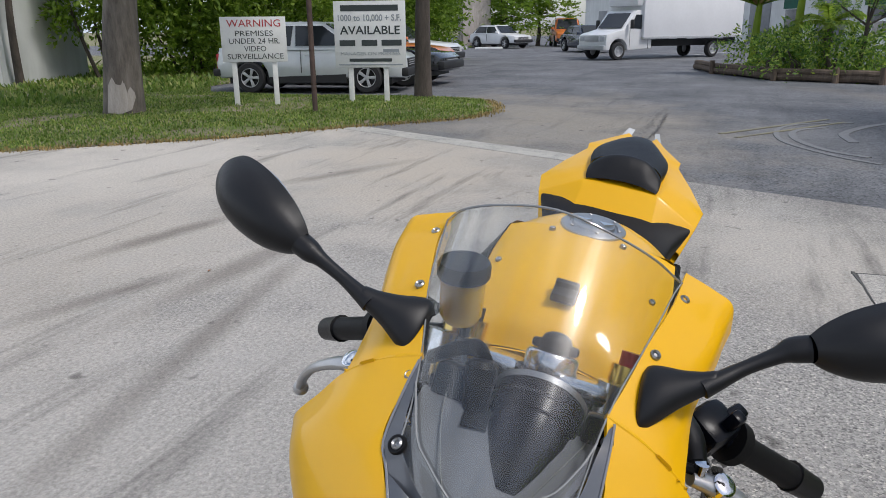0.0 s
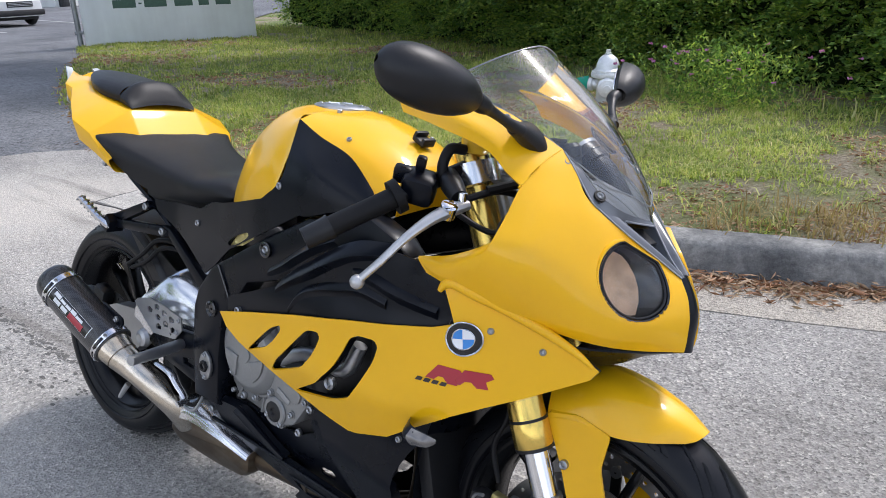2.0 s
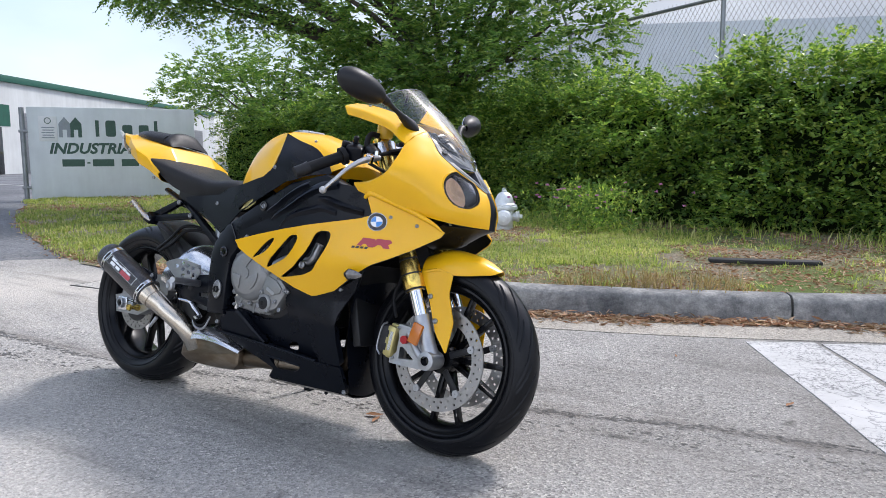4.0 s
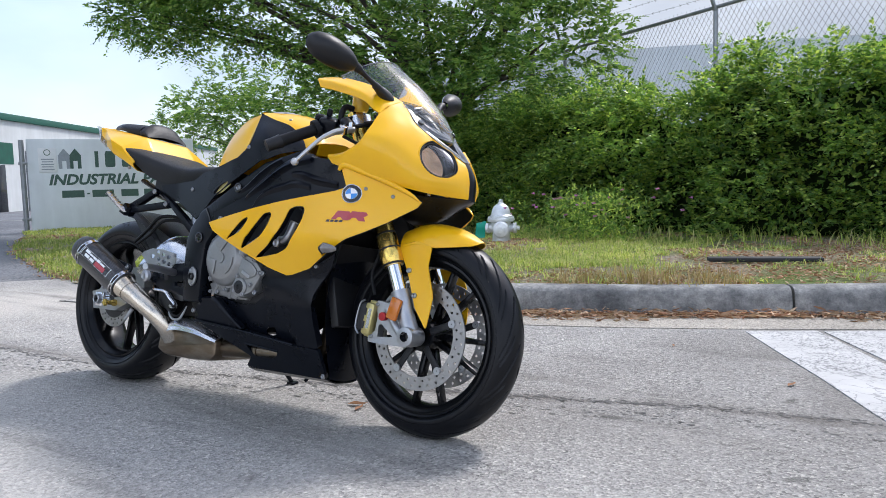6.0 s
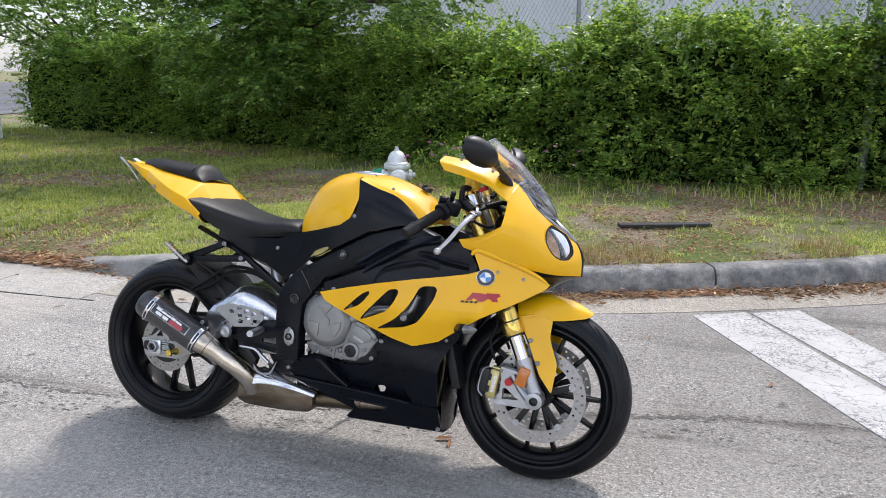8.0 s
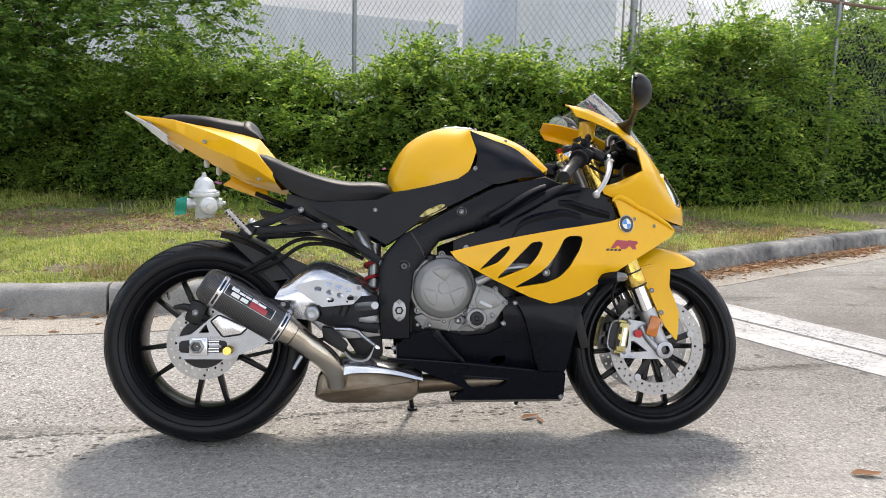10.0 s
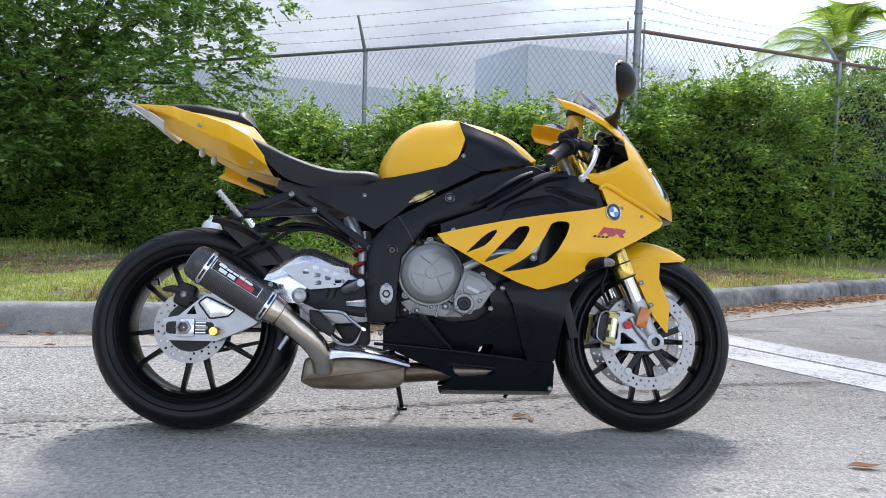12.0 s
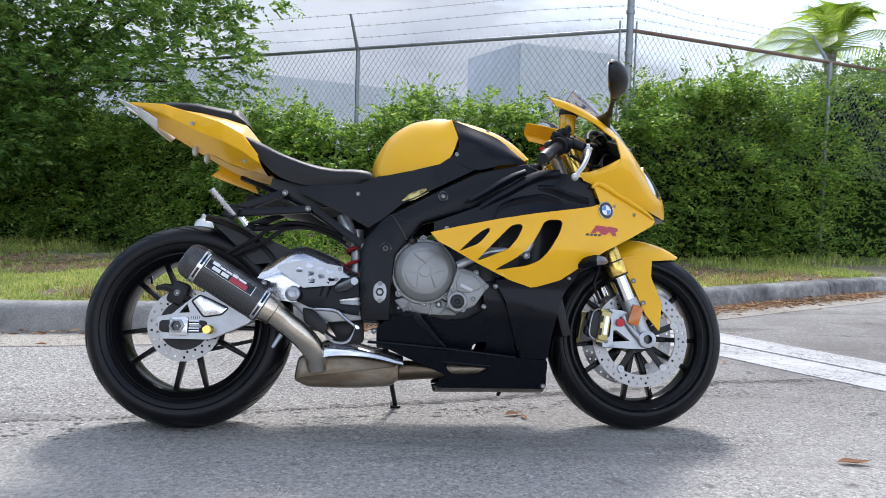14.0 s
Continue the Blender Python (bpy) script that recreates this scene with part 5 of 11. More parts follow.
for k, (u, w) in enumerate(bars):
    hgt = 0.34 if k in (0, 1, 4) else 0.25
    w = 0.07 if k in (0, 4) else 0.2
    ring = [(-w / 2, 0), (w / 2, 0), (w / 2, hgt), (-w / 2, hgt)]
    bm = bm_prism(rounded(ring, 3, 0.2) if w > 0.1 else ring, -0.004, 0.0)
    part("letter_shape", bm, M_INK_G, sw, "plain dark green block shape", flat=True).location = ((u - 0.5) * SW, 0.0, SH * (1 - 0.30))
# two stepped house shapes of the mark
for u, mt in ((0.21, M_INK_GREY), (0.275, M_INK_G)):
    hs = [(-0.11, 0.0), (-0.11, 0.28), (0, 0.42), (0.11, 0.28), (0.11, 0.0), (0.04, 0.0), (0.04, 0.16), (-0.04, 0.16), (-0.04, 0.0)]
    part("house_mark", bm_prism(hs, -0.005, 0.0), mt, sw, "plain stepped house shape", flat=True).location = ((u - 0.5) * SW, 0.0, SH * (1 - 0.31))
for u0, u1 in ((0.185, 0.315), (0.330, 0.348), (0.362, 0.49), (0.535, 0.64), (0.675, 0.735), (0.775, 0.865)):
    thin = u1 - u0 < 0.02
    part("number_bar", bm_box(((u1 - u0) * SW, 0.004, 0.03 if thin else 0.15), (0, 0, 0), 0.0), M_INK_G, sw, "dark green bar", flat=True).location = (((u0 + u1) / 2 - 0.5) * SW, -0.001, SH * (1 - 0.575))
part("notice_plate", bm_box((0.34, 0.012, 0.5), (0, 0, 0), 0.003), M_SIGN_W, sw, "small pale notice plate").location = ((0.115 - 0.5) * SW, -0.006, SH * (1 - 0.22))
part("notice_ring", bm_lathe([(0.05, -0.003), (0.065, -0.003), (0.065, 0.0), (0.05, 0.0)], 20, "Y", cap=False), M_INK_G, sw).location = ((0.115 - 0.5) * SW, -0.013, SH * (1 - 0.14))
for k in range(5):
    part("notice_bar", bm_box((0.24 - 0.03 * (k % 2), 0.003, 0.02), (0, 0, 0)), M_INK_GREY, sw, flat=True).location = ((0.115 - 0.5) * SW, -0.014, SH * (1 - 0.21 - 0.026 * k))
part("edge_post", bm_tube([(-SW / 2 - 0.09, 0.0, 0), (-SW / 2 - 0.09, 0.0, SH - 0.02)], 0.05, 10, 1), M_GALV, sw, "grey steel post at the wall's end")
for z in (0.35, 1.5):
    part("hinge", bm_box((0.16, 0.09, 0.06), (-SW / 2 - 0.08, 0.0, z), 0.01), M_GALV, sw)

# ---- motorcycle materials ----
def paint_yellow():
    m, nt, b = node_mat("yellow_paint")
    c = ramp_of(nt, noise_tex(nt, 6, 3), [(0.3, (0.78, 0.415, 0.003)), (0.7, (0.83, 0.45, 0.004))])
    nt.links.new(c, b.inputs["Base Color"])
    set_in(b, Roughness=0.4, Coat_Weight=0.5, Coat_Roughness=0.07)
    b.inputs["Specular IOR Level"].default_value = 0.2
    bump_on(nt, b, noise_tex(nt, 900, 2), 0.02, 0.0005)
    return m


def carbon_mat():
    m, nt, b = node_mat("carbon_weave")
    tc = nt.nodes.new("ShaderNodeTexCoord")
    ch = nt.nodes.new("ShaderNodeTexChecker")
    ch.inputs["Scale"].default_value = 300
    ch.inputs["Color1"].default_value = (0.006, 0.006, 0.007, 1)
    ch.inputs["Color2"].default_value = (0.05, 0.05, 0.053, 1)
    nt.links.new(tc.outputs["Object"], ch.inputs["Vector"])
    nt.links.new(ch.outputs["Color"], b.inputs["Base Color"])
    set_in(b, Roughness=0.4, Coat_Weight=0.3, Coat_Roughness=0.1)
    return m


def steel_stained():
    m, nt, b = node_mat("heat_stained_steel")
    c = ramp_of(nt, noise_tex(nt, 7, 6, 0.6, "Object", (0.6, 1, 2.0)), [(0.25, (0.06, 0.034, 0.018)), (0.5, (0.14, 0.11, 0.078)), (0.75, (0.26, 0.235, 0.2))])
    nt.links.new(c, b.inputs["Base Color"])
    set_in(b, Metallic=0.9, Roughness=0.34)
    bump_on(nt, b, noise_tex(nt, 60, 4), 0.08, 0.002)
    return m


def brushed_steel():
    m, nt, b = node_mat("brushed_pipe_steel")
    c = ramp_of(nt, noise_tex(nt, 5, 5, 0.6), [(0.3, (0.5, 0.42, 0.31)), (0.6, (0.66, 0.61, 0.53)), (0.8, (0.74, 0.72, 0.68))])
    nt.links.new(c, b.inputs["Base Color"])
    set_in(b, Metallic=1.0, Roughness=0.24)
    bump_on(nt, b, noise_tex(nt, 30, 3, 0.5, "Object", (1, 25, 25)), 0.06, 0.001)
    return m


def ribbed_reflector():
    """Copper-tinted lamp mirror with fine upright flutes."""
    m, nt, b = node_mat("lamp_reflector")
    w = nt.nodes.new("ShaderNodeTexWave")
    w.bands_direction = "DIAGONAL"
    w.inputs["Scale"].default_value = 330
    w.inputs["Distortion"].default_value = 0.4
    tc = nt.nodes.new("ShaderNodeTexCoord")
    nt.links.new(tc.outputs["Object"], w.inputs["Vector"])
    band = ramp_of(nt, w.outputs["Fac"], [(0.2, (0.55, 0.35, 0.2)), (0.7, (0.85, 0.63, 0.44))])
    wide = ramp_of(nt, noise_tex(nt, 26, 2), [(0.35, (0.55, 0.5, 0.5)), (0.65, (1.1, 1.0, 0.95))])
    nt.links.new(mix_rgb(nt, 0.8, band, wide, "MULTIPLY"), b.inputs["Base Color"])
    set_in(b, Metallic=0.6, Roughness=0.28)
    bump_on(nt, b, w.outputs["Fac"], 0.4, 0.001)
    return m


Y_PAINT = paint_yellow()
B_PLASTIC = simple("black_satin_plastic", (0.0036, 0.0048, 0.0082), 0.28, 0.0, 0.2, 14, bump=0.05, bscale=900, spec=0.2)
B_MATT = simple("black_grained_plastic", (0.0075, 0.0078, 0.009), 0.42, 0.0, 0.2, 20, bump=0.12, bscale=1200, spec=0.36)
B_FRAME = simple("black_frame_coat", (0.0034, 0.0045, 0.0076), 0.28, 0.0, 0.2, 18, spec=0.2)
B_GLOSS = simple("black_gloss", (0.008, 0.008, 0.009), 0.16, 0.0, 0.1, 12, coat=0.2)
B_SEAT = simple("seat_vinyl", (0.0085, 0.0087, 0.0098), 0.46, 0.0, 0.15, 20, bump=0.22, bscale=700, spec=0.3)
RIM_BLACK = simple("rim_black_coat", (0.004, 0.0043, 0.0052), 0.26, 0.0, 0.15, 12, spec=0.22)
SCREW = simple("screw_steel", (0.34, 0.345, 0.35), 0.36, 0.9, 0.15, 60)
B_RUBBER = simple("black_rubber", (0.007, 0.007, 0.0078), 0.52, 0.0, 0.2, 20, bump=0.1, bscale=600, spec=0.2)
TYRE = simple("tyre_rubber", (0.0042, 0.0047, 0.0064), 0.36, 0.0, 0.35, 16, bump=0.12, bscale=500, spec=0.24)
GREY_EDGE = simple("grey_panel_edge", (0.2, 0.21, 0.23), 0.3, 0.0, 0.15, 20, coat=0.4)
SCREEN_EDGE = simple("screen_edge_grey", (0.24, 0.25, 0.25), 0.15, 0.0, 0.15, 30, coat=0.6)
SMOKED = simple("smoked_lens", (0.17, 0.16, 0.15), 0.14, 0.3, 0.25, 60, coat=0.8)
GREY_PANEL = simple("smoked_grey_panel", (0.10, 0.107, 0.12), 0.24, 0.0, 0.12, 10, coat=0.5)
ALU = simple("cast_aluminium", (0.38, 0.39, 0.405), 0.36, 0.85, 0.12, 22, bump=0.1, bscale=300)
ALU_POL = simple("polished_aluminium", (0.66, 0.67, 0.69), 0.2, 0.95, 0.08, 14)
ENGINE_GREY = simple("engine_grey_coat", (0.25, 0.252, 0.248), 0.38, 0.45, 0.1, 18, bump=0.08, bscale=500)
ENGINE_DARK = simple("engine_dark", (0.022, 0.022, 0.024), 0.5, 0.4, 0.3, 20)
CHROME = simple("chrome", (0.72, 0.73, 0.75), 0.1, 1.0, 0.05, 12)
SILVER_LEVER = simple("silver_lever", (0.5, 0.5, 0.5), 0.34, 0.7, 0.1, 20)
GOLD = simple("gold_anodised", (0.78, 0.55, 0.14), 0.24, 0.95, 0.1, 16)
GOLD_CAL = simple("gold_caliper", (0.5, 0.43, 0.18), 0.4, 0.7, 0.12, 16)
DISC = simple("brake_disc_steel", (0.33, 0.325, 0.32), 0.36, 0.9, 0.12, 30)
AMBER = simple("amber_reflector", (0.5, 0.14, 0.01), 0.2, 0.0, 0.1, 10, coat=0.6)
RED = simple("red_anodised", (0.4, 0.02, 0.025), 0.35, 0.4, 0.1, 12)
DECAL_RED = simple("decal_red", (0.36, 0.015, 0.03), 0.35, 0.0, 0.05, 8, coat=0.4)
DECAL_DARK = simple("decal_dark", (0.03, 0.02, 0.02), 0.4)
WHITE_P = simple("emblem_white", (0.75, 0.76, 0.76), 0.25, 0.0, 0.03, 8, coat=0.5)
BLUE_P = simple("emblem_blue", (0.03, 0.22, 0.6), 0.25, 0.0, 0.05, 8, coat=0.5)
CARBON = carbon_mat()
STAINED = steel_stained()
PIPE = brushed_steel()
GREY_INNER = simple("grey_inner_plastic", (0.17, 0.18, 0.2), 0.42, 0.0, 0.12, 10)
CLEAR = glass_mat("clear_screen", (0.9, 0.92, 0.915), 0.02, 0.035, 1.5, haze=0.075)
LENS_CLEAR = glass_mat("clear_lens", (0.96, 0.97, 0.97), 0.02, 0.02, 1.3)
LENS_MILK = simple("milky_lens", (0.5, 0.52, 0.52), 0.12, 0.0, 0.15, 30, coat=0.6)
REFLECTOR = ribbed_reflector()
RESERV = simple("amber_fluid_pot", (0.72, 0.44, 0.03), 0.2, 0.0, 0.1, 10, coat=0.5)

# ---- motorcycle ----
LEAN = 10.3
bike = thing("motorcycle", pose(0, 0.003, 0.004, -LEAN, 0, 0), "yellow and black sport motorcycle leaning on its side stand", "motorcycle")
FX, FZ, FR = 0.716, 0.292, 0.297
RX, RZ, RR = -0.718, 0.311, 0.317


def pol(r, a):
    return r * math.cos(a), r * math.sin(a)


def bm_tyre(R, half, rim, grooves):
    prof = spline([(rim, -half * 0.72, 0), (rim + 0.012, -half * 0.86, 0), (R - 0.055, -half, 0), (R - 0.033, -half * 0.94, 0), (R - 0.015, -half * 0.7, 0), (R - 0.004, -half * 0.36, 0), (R, 0, 0),
                   (R - 0.004, half * 0.36, 0), (R - 0.015, half * 0.7, 0), (R - 0.033, half * 0.94, 0), (R - 0.055, half, 0), (rim + 0.012, half * 0.86, 0), (rim, half * 0.72, 0)], 10)
    n = 600
    bm = bmesh.new()
    rings = []
    for i in range(n):
        a = 2 * math.pi * i / n
        ring = []
        for p in prof:
            r, y = p.x, p.y
            u = abs(y) / half
            if r > R - 0.036:
                # long grooves that sweep back from the crown to the shoulder, the two sides out of step
                side = 0.5 if y > 0 else 0.0
                turn = a * grooves / (2 * math.pi) + side
                if (turn + 1.5 * u ** 1.4) % 1.0 < 0.085 and 0.10 < u < 0.93:
                    r -= 0.006
                if (turn + 0.5 + 1.2 * u ** 1.4) % 1.0 < 0.08 and 0.45 < u < 0.90:
                    r -= 0.005
            ring.append(bm.verts.new((r * math.cos(a), y, r * math.sin(a))))
        rings.append(ring)
    for i in range(n):
        A, B = rings[i], rings[(i + 1) % n]
        for j in range(len(prof) - 1):
            bm.faces.new((A[j], A[j + 1], B[j + 1], B[j]))
    bmesh.ops.recalc_face_normals(bm, faces=bm.faces[:])
    return bm


def bm_disc(r1, r0, y, holes, thick=0.005, hr=0.0042, rows=((0.3, 0), (0.7, 0.5)), wave=0.0):
    outline = [((r1 + wave * math.sin(8 * a)) * math.cos(a), (r1 + wave * math.sin(8 * a)) * math.sin(a)) for a in [2 * math.pi * i / 96 for i in range(96)]]
    hl = [[pol(r0, -2 * math.pi * i / 48) for i in range(48)]]
    for k in range(holes):
        f, off = rows[k % len(rows)]
        a = 2 * math.pi * (k + off * 0.4) / holes
        cx, cz = pol(r0 + (r1 - r0) * f, a)
        hl.append([(cx + hr * math.cos(t), cz + hr * math.sin(t)) for t in [2 * math.pi * i / 7 for i in range(7)]])
    return bm_sheet(outline, lambda u, v: (u, y, v), hl, 0.0, thick, (0, 1, 0))


def bolt(parent, at, r=0.008, way=(0, -1, 0), material=None, name="screw"):
    bm = bm_lathe([(r * 0.45, -0.002), (r * 0.45, r * 0.35), (r * 0.72, r * 0.62), (r, r * 0.35), (r, -0.004)], 12, "Z", cap=False)
    bm2 = bm_lathe([(r * 0.45, r * 0.1), (0.0005, r * 0.1)], 6, "Z", cap=False)
    ob = part(name, join(bm, bm2), material or SCREW, parent)
    q = Vector(way).to_track_quat("Z", "Y")
    ob.matrix_local = Matrix.Translation(at) @ q.to_matrix().to_4x4()
    return ob


def wheel(name, cx, cz, R, half, rim_half, spokes, grooves, label):
    rp = [(0.226, -1.0), (0.220, -1.02), (0.2155, -0.93), (0.207, -0.84), (0.2, -0.6), (0.197, 0), (0.2, 0.6), (0.207, 0.84), (0.2155, 0.93), (0.220, 1.02), (0.226, 1.0)]
    bm = bm_lathe([(r, h * rim_half) for r, h in rp], 96, "Y", cap=False)
    hub = bm_lathe([(0.02, -0.055), (0.045, -0.055), (0.05, -0.03), (0.042, 0), (0.05, 0.03), (0.045, 0.055), (0.02, 0.055)], 32, "Y", cap=False)
    bm = join(bm, hub)
    arms = []
    for k in range(spokes):
        a = 360.0 * k / spokes + (14 if k % 2 else -4) * 0.5
        sp = bm_box((0.16, 0.026, 0.014), (0.122, 0, 0), 0.004)
        for v in sp.verts:
            f = (v.co.x - 0.042) / 0.16
            v.co.z *= 1.5 - 0.7 * f + 0.5 * max(0, f - 0.8)
            v.co.y *= 1.1 + 0.3 * abs(f - 0.5)
        arms.append(moved(sp, pose(0, 0, 0, 0, -a, 0)))
    w = part(name, bm, RIM_BLACK, bike, label)
    w.location = (cx, 0, cz)
    for sp in arms:
        part("spoke", sp, RIM_BLACK, w)
    part("tyre", bm_tyre(R, half, 0.222, grooves), TYRE, w, "black road tyre with slanted grooves")
    for sg in (-1, 1):
        for rr, q in ((0.232, 0.90), (0.252, 0.985)):
            part("sidewall_ring", bm_lathe([(rr - 0.0016, sg * half * q), (rr, sg * (half * q + 0.0022)), (rr + 0.0016, sg * half * q)], 96, "Y", cap=False), TYRE, w)
    return w


rear = wheel("rear_wheel", RX, RZ, RR, 0.096, 0.078, 10, 15, "gloss black ten-spoke wheel")
front = wheel("front_wheel", FX, FZ, FR, 0.061, 0.048, 10, 14, "gloss black ten-spoke wheel")
part("brake_disc", bm_disc(0.110, 0.070, -0.098, 44), DISC, rear, "drilled steel disc")
part("sensor_ring", bm_lathe([(0.04, -0.096), (0.052, -0.096), (0.052, -0.1), (0.04, -0.1)], 40, "Y", cap=False), ENGINE_DARK, rear)
part("disc_carrier", bm_lathe([(0.05, -0.09), (0.076, -0.094), (0.076, -0.098), (0.05, -0.1)], 30, "Y", cap=False), ENGINE_DARK, rear)
part("sprocket", bm_disc(0.088, 0.05, 0.1, 8, 0.006, 0.009, ((0.5, 0),), wave=0.0025), ENGINE_DARK, rear, "dark steel sprocket")
for y in (-0.068, 0.063):
    d = part("brake_disc", bm_disc(0.157, 0.118, y, 64, 0.005), DISC, front, "drilled steel disc")
    sp = None
    for k in range(5):
        arm = moved(bm_box((0.085, 0.006, 0.02), (0.083, y + 0.004, 0), 0.002), pose(0, 0, 0, 0, -72 * k - 20, 0))
        sp = arm if sp is None else join(sp, arm)
    part("disc_carrier", sp, B_MATT, d)
    for k in range(5):
        x, z = pol(0.119, radians(72 * k + 20))
        part("rivet", moved(bm_lathe([(0.002, y - 0.004), (0.011, y - 0.004), (0.011, y + 0.006), (0.002, y + 0.006)], 14, "Y", cap=False), Matrix.Translation((x, 0, z))), ALU, d)
for k in (0, 1):
    part("valve", bm_tube([(0.0, 0.0, 0.0), (0.0, -0.02, 0.03)], 0.004, 8, 1), CHROME, (front, rear)[k]).location = ((0.05, 0, -0.19), (-0.13, 0, 0.13))[k]

# forks
TOP, AX = Vector((0.458, 0, 0.925)), Vector((FX, 0, FZ))
fd = (AX - TOP).normalized()


def fork_at(z):
    return TOP + fd * ((TOP.z - z) / -fd.z)


for sg in (-1, 1):
    y = sg * 0.104
    P = lambda z: (*fork_at(z).to_tuple()[:1], y, z)
    fk = part("fork_tube", bm_tube([P(0.95), P(0.55)], 0.0275, 20, 1), GOLD, bike, "gold anodised upper fork tube")
    part("fork_cap", bm_tube([P(0.965), P(0.948)], 0.02, 12, 1), RED if sg > 0 else B_MATT, fk)
    part("fork_collar", bm_tube([P(0.575), P(0.565), P(0.535), P(0.53), P(0.495), P(0.487)], [0.0285, 0.031, 0.031, 0.033, 0.033, 0.028], 20, 1), GOLD, fk, "stepped gold collar")
    for z in (0.578, 0.534, 0.490):
        part("collar_ring", bm_tube([P(z + 0.0025), P(z - 0.0025)], 0.0322 if z < 0.56 else 0.0288, 20, 1), B_MATT, fk)
    part("stanchion", bm_tube([P(0.50), P(0.40)], 0.0222, 20, 1), CHROME, fk, "polished steel inner tube")
    low = part("fork_foot", bm_tube([P(0.415), P(0.39), (0.692, y, 0.35), (0.714, y, 0.30)], [0.027, 0.028, 0.025, 0.026], 16, 3), ALU, fk, "cast aluminium fork foot")
    part("axle_clamp", moved(bm_lathe([(0.014, -0.034), (0.027, -0.032), (0.030, 0.0), (0.027, 0.032), (0.014, 0.034)], 28, "Y", cap=False), Matrix.Translation((FX, y, FZ - 0.004))), ALU, low)
    part("axle_nut", moved(bm_lathe([(0.017, -0.02), (0.0165, -0.0345), (0.0165, 0.0345), (0.017, 0.02)], 6, "Y"), Matrix.Translation((FX, y, FZ - 0.004))), B_GLOSS, low)
    web = [(0.600, 0.384), (0.652, 0.376), (0.690, 0.345), (0.738, 0.300), (0.736, 0.278), (0.716, 0.258), (0.660, 0.258), (0.574, 0.262), (0.574, 0.280), (0.598, 0.296), (0.604, 0.340), (0.598, 0.365)]
    part("caliper_carrier", bm_sheet(dense(rounded(web, 2, 0.12), 0.02), lambda x, z: (x, y + sg * 0.016, z), [[(0.610, 0.314), (0.620, 0.316), (0.664, 0.282), (0.608, 0.279)]], 0.0, 0.026, (0, -sg, 0)), ALU, low, "cast three-cornered caliper carrier")
    part("carrier_rib", bm_tube([(0.640, y + sg * 0.016, 0.362), (0.668, y + sg * 0.018, 0.318), (0.698, y + sg * 0.018, 0.288)], [0.012, 0.010, 0.013], 10, 3), ALU, low)
    cal = part("brake_caliper", join(bm_box((0.032, 0.034, 0.094), (0.010, 0, 0), 0.006), bm_box((0.040, 0.018, 0.016), (0.014, sg * -0.008, 0.046), 0.004), bm_box((0.040, 0.018, 0.016), (0.014, sg * -0.008, -0.046), 0.004)), GOLD_CAL, bike, "gold radial brake caliper")
    cal.matrix_local = pose(0.568, sg * 0.118, 0.330, 0, 10, 0)
    part("caliper_body", join(bm_box((0.034, 0.036, 0.084), (-0.020, sg * -0.008, 0), 0.008), bm_box((0.028, 0.03, 0.03), (-0.032, sg * -0.012, 0.022), 0.008), bm_box((0.028, 0.03, 0.03), (-0.032, sg * -0.012, -0.022), 0.008)), ENGINE_DARK, cal, "dark inner caliper half")
    part("caliper_mark", bm_box((0.011, 0.001, 0.058), (0.014, sg * 0.0172, 0.002)), ALU_POL, cal, "pale lettering bar", flat=True)
    for z, hh in ((-0.020, 0.022), (0.020, 0.022)):
        part("caliper_slot", bm_box((0.008, 0.002, hh), (-0.001, sg * 0.0170, z), 0.0008), ENGINE_DARK, cal, flat=True)
    part("bleed_pipe", bm_tube([(-0.012, sg * 0.016, 0.052), (-0.032, sg * 0.010, 0.034), (-0.034, sg * 0.010, -0.03), (-0.014, sg * 0.014, -0.05)], 0.003, 6, 4), ALU, cal)
    for z in (-0.047, 0.047):
        bolt(cal, (0.026, sg * 0.004, z), 0.006, (0, sg, 0))
    part("reflector", bm_box((0.036, 0.012, 0.064), (0, 0, 0), 0.004), AMBER, bike, "amber side reflector").matrix_local = pose(0.676, sg * 0.139, 0.363, 0, 18, 0)
    part("fork_adjuster", bm_tube([(0.630, y - 0.0, 0.339), (0.630, y + sg * 0.030, 0.339)], 0.0125, 14, 1), RED, low, "red adjuster")
    part("brake_hose", bm_tube([(0.575, sg * 0.105, 0.40), (0.555, sg * 0.1, 0.46), (0.575, sg * 0.095, 0.53), (0.55, sg * 0.075, 0.62), (0.5, sg * 0.05, 0.75)], 0.005, 8, 5), B_RUBBER, bike)
    part("lower_clamp", bm_box((0.085, 0.1, 0.04), (0, 0, 0), 0.01), B_FRAME, bike).matrix_local = pose(0.55, sg * 0.062, 0.715, 0, -22, 0)
    # top clamp wing round the fork
    part("top_clamp", join(bm_box((0.075, 0.085, 0.024), (0.0, 0, 0), 0.008), moved(bm_lathe([(0.028, -0.02), (0.04, -0.018), (0.04, 0.018), (0.028, 0.02)], 20, cap=False), Matrix.Translation((0.005, sg * 0.04, 0)))), ALU_POL,
         bike, "bare aluminium top clamp").matrix_local = pose(0.462, sg * 0.066, 0.912, 0, -22, 0)
part("steering_stem", bm_tube([(0.452, 0, 0.912), (0.545, 0, 0.70)], [0.026, 0.03], 18, 1), ALU, bike)
part("stem_nut", moved(bm_lathe([(0.022, 0), (0.022, 0.014), (0.012, 0.018)], 6), pose(0.452, 0, 0.916, 0, -22, 0)), ALU_POL, bike)
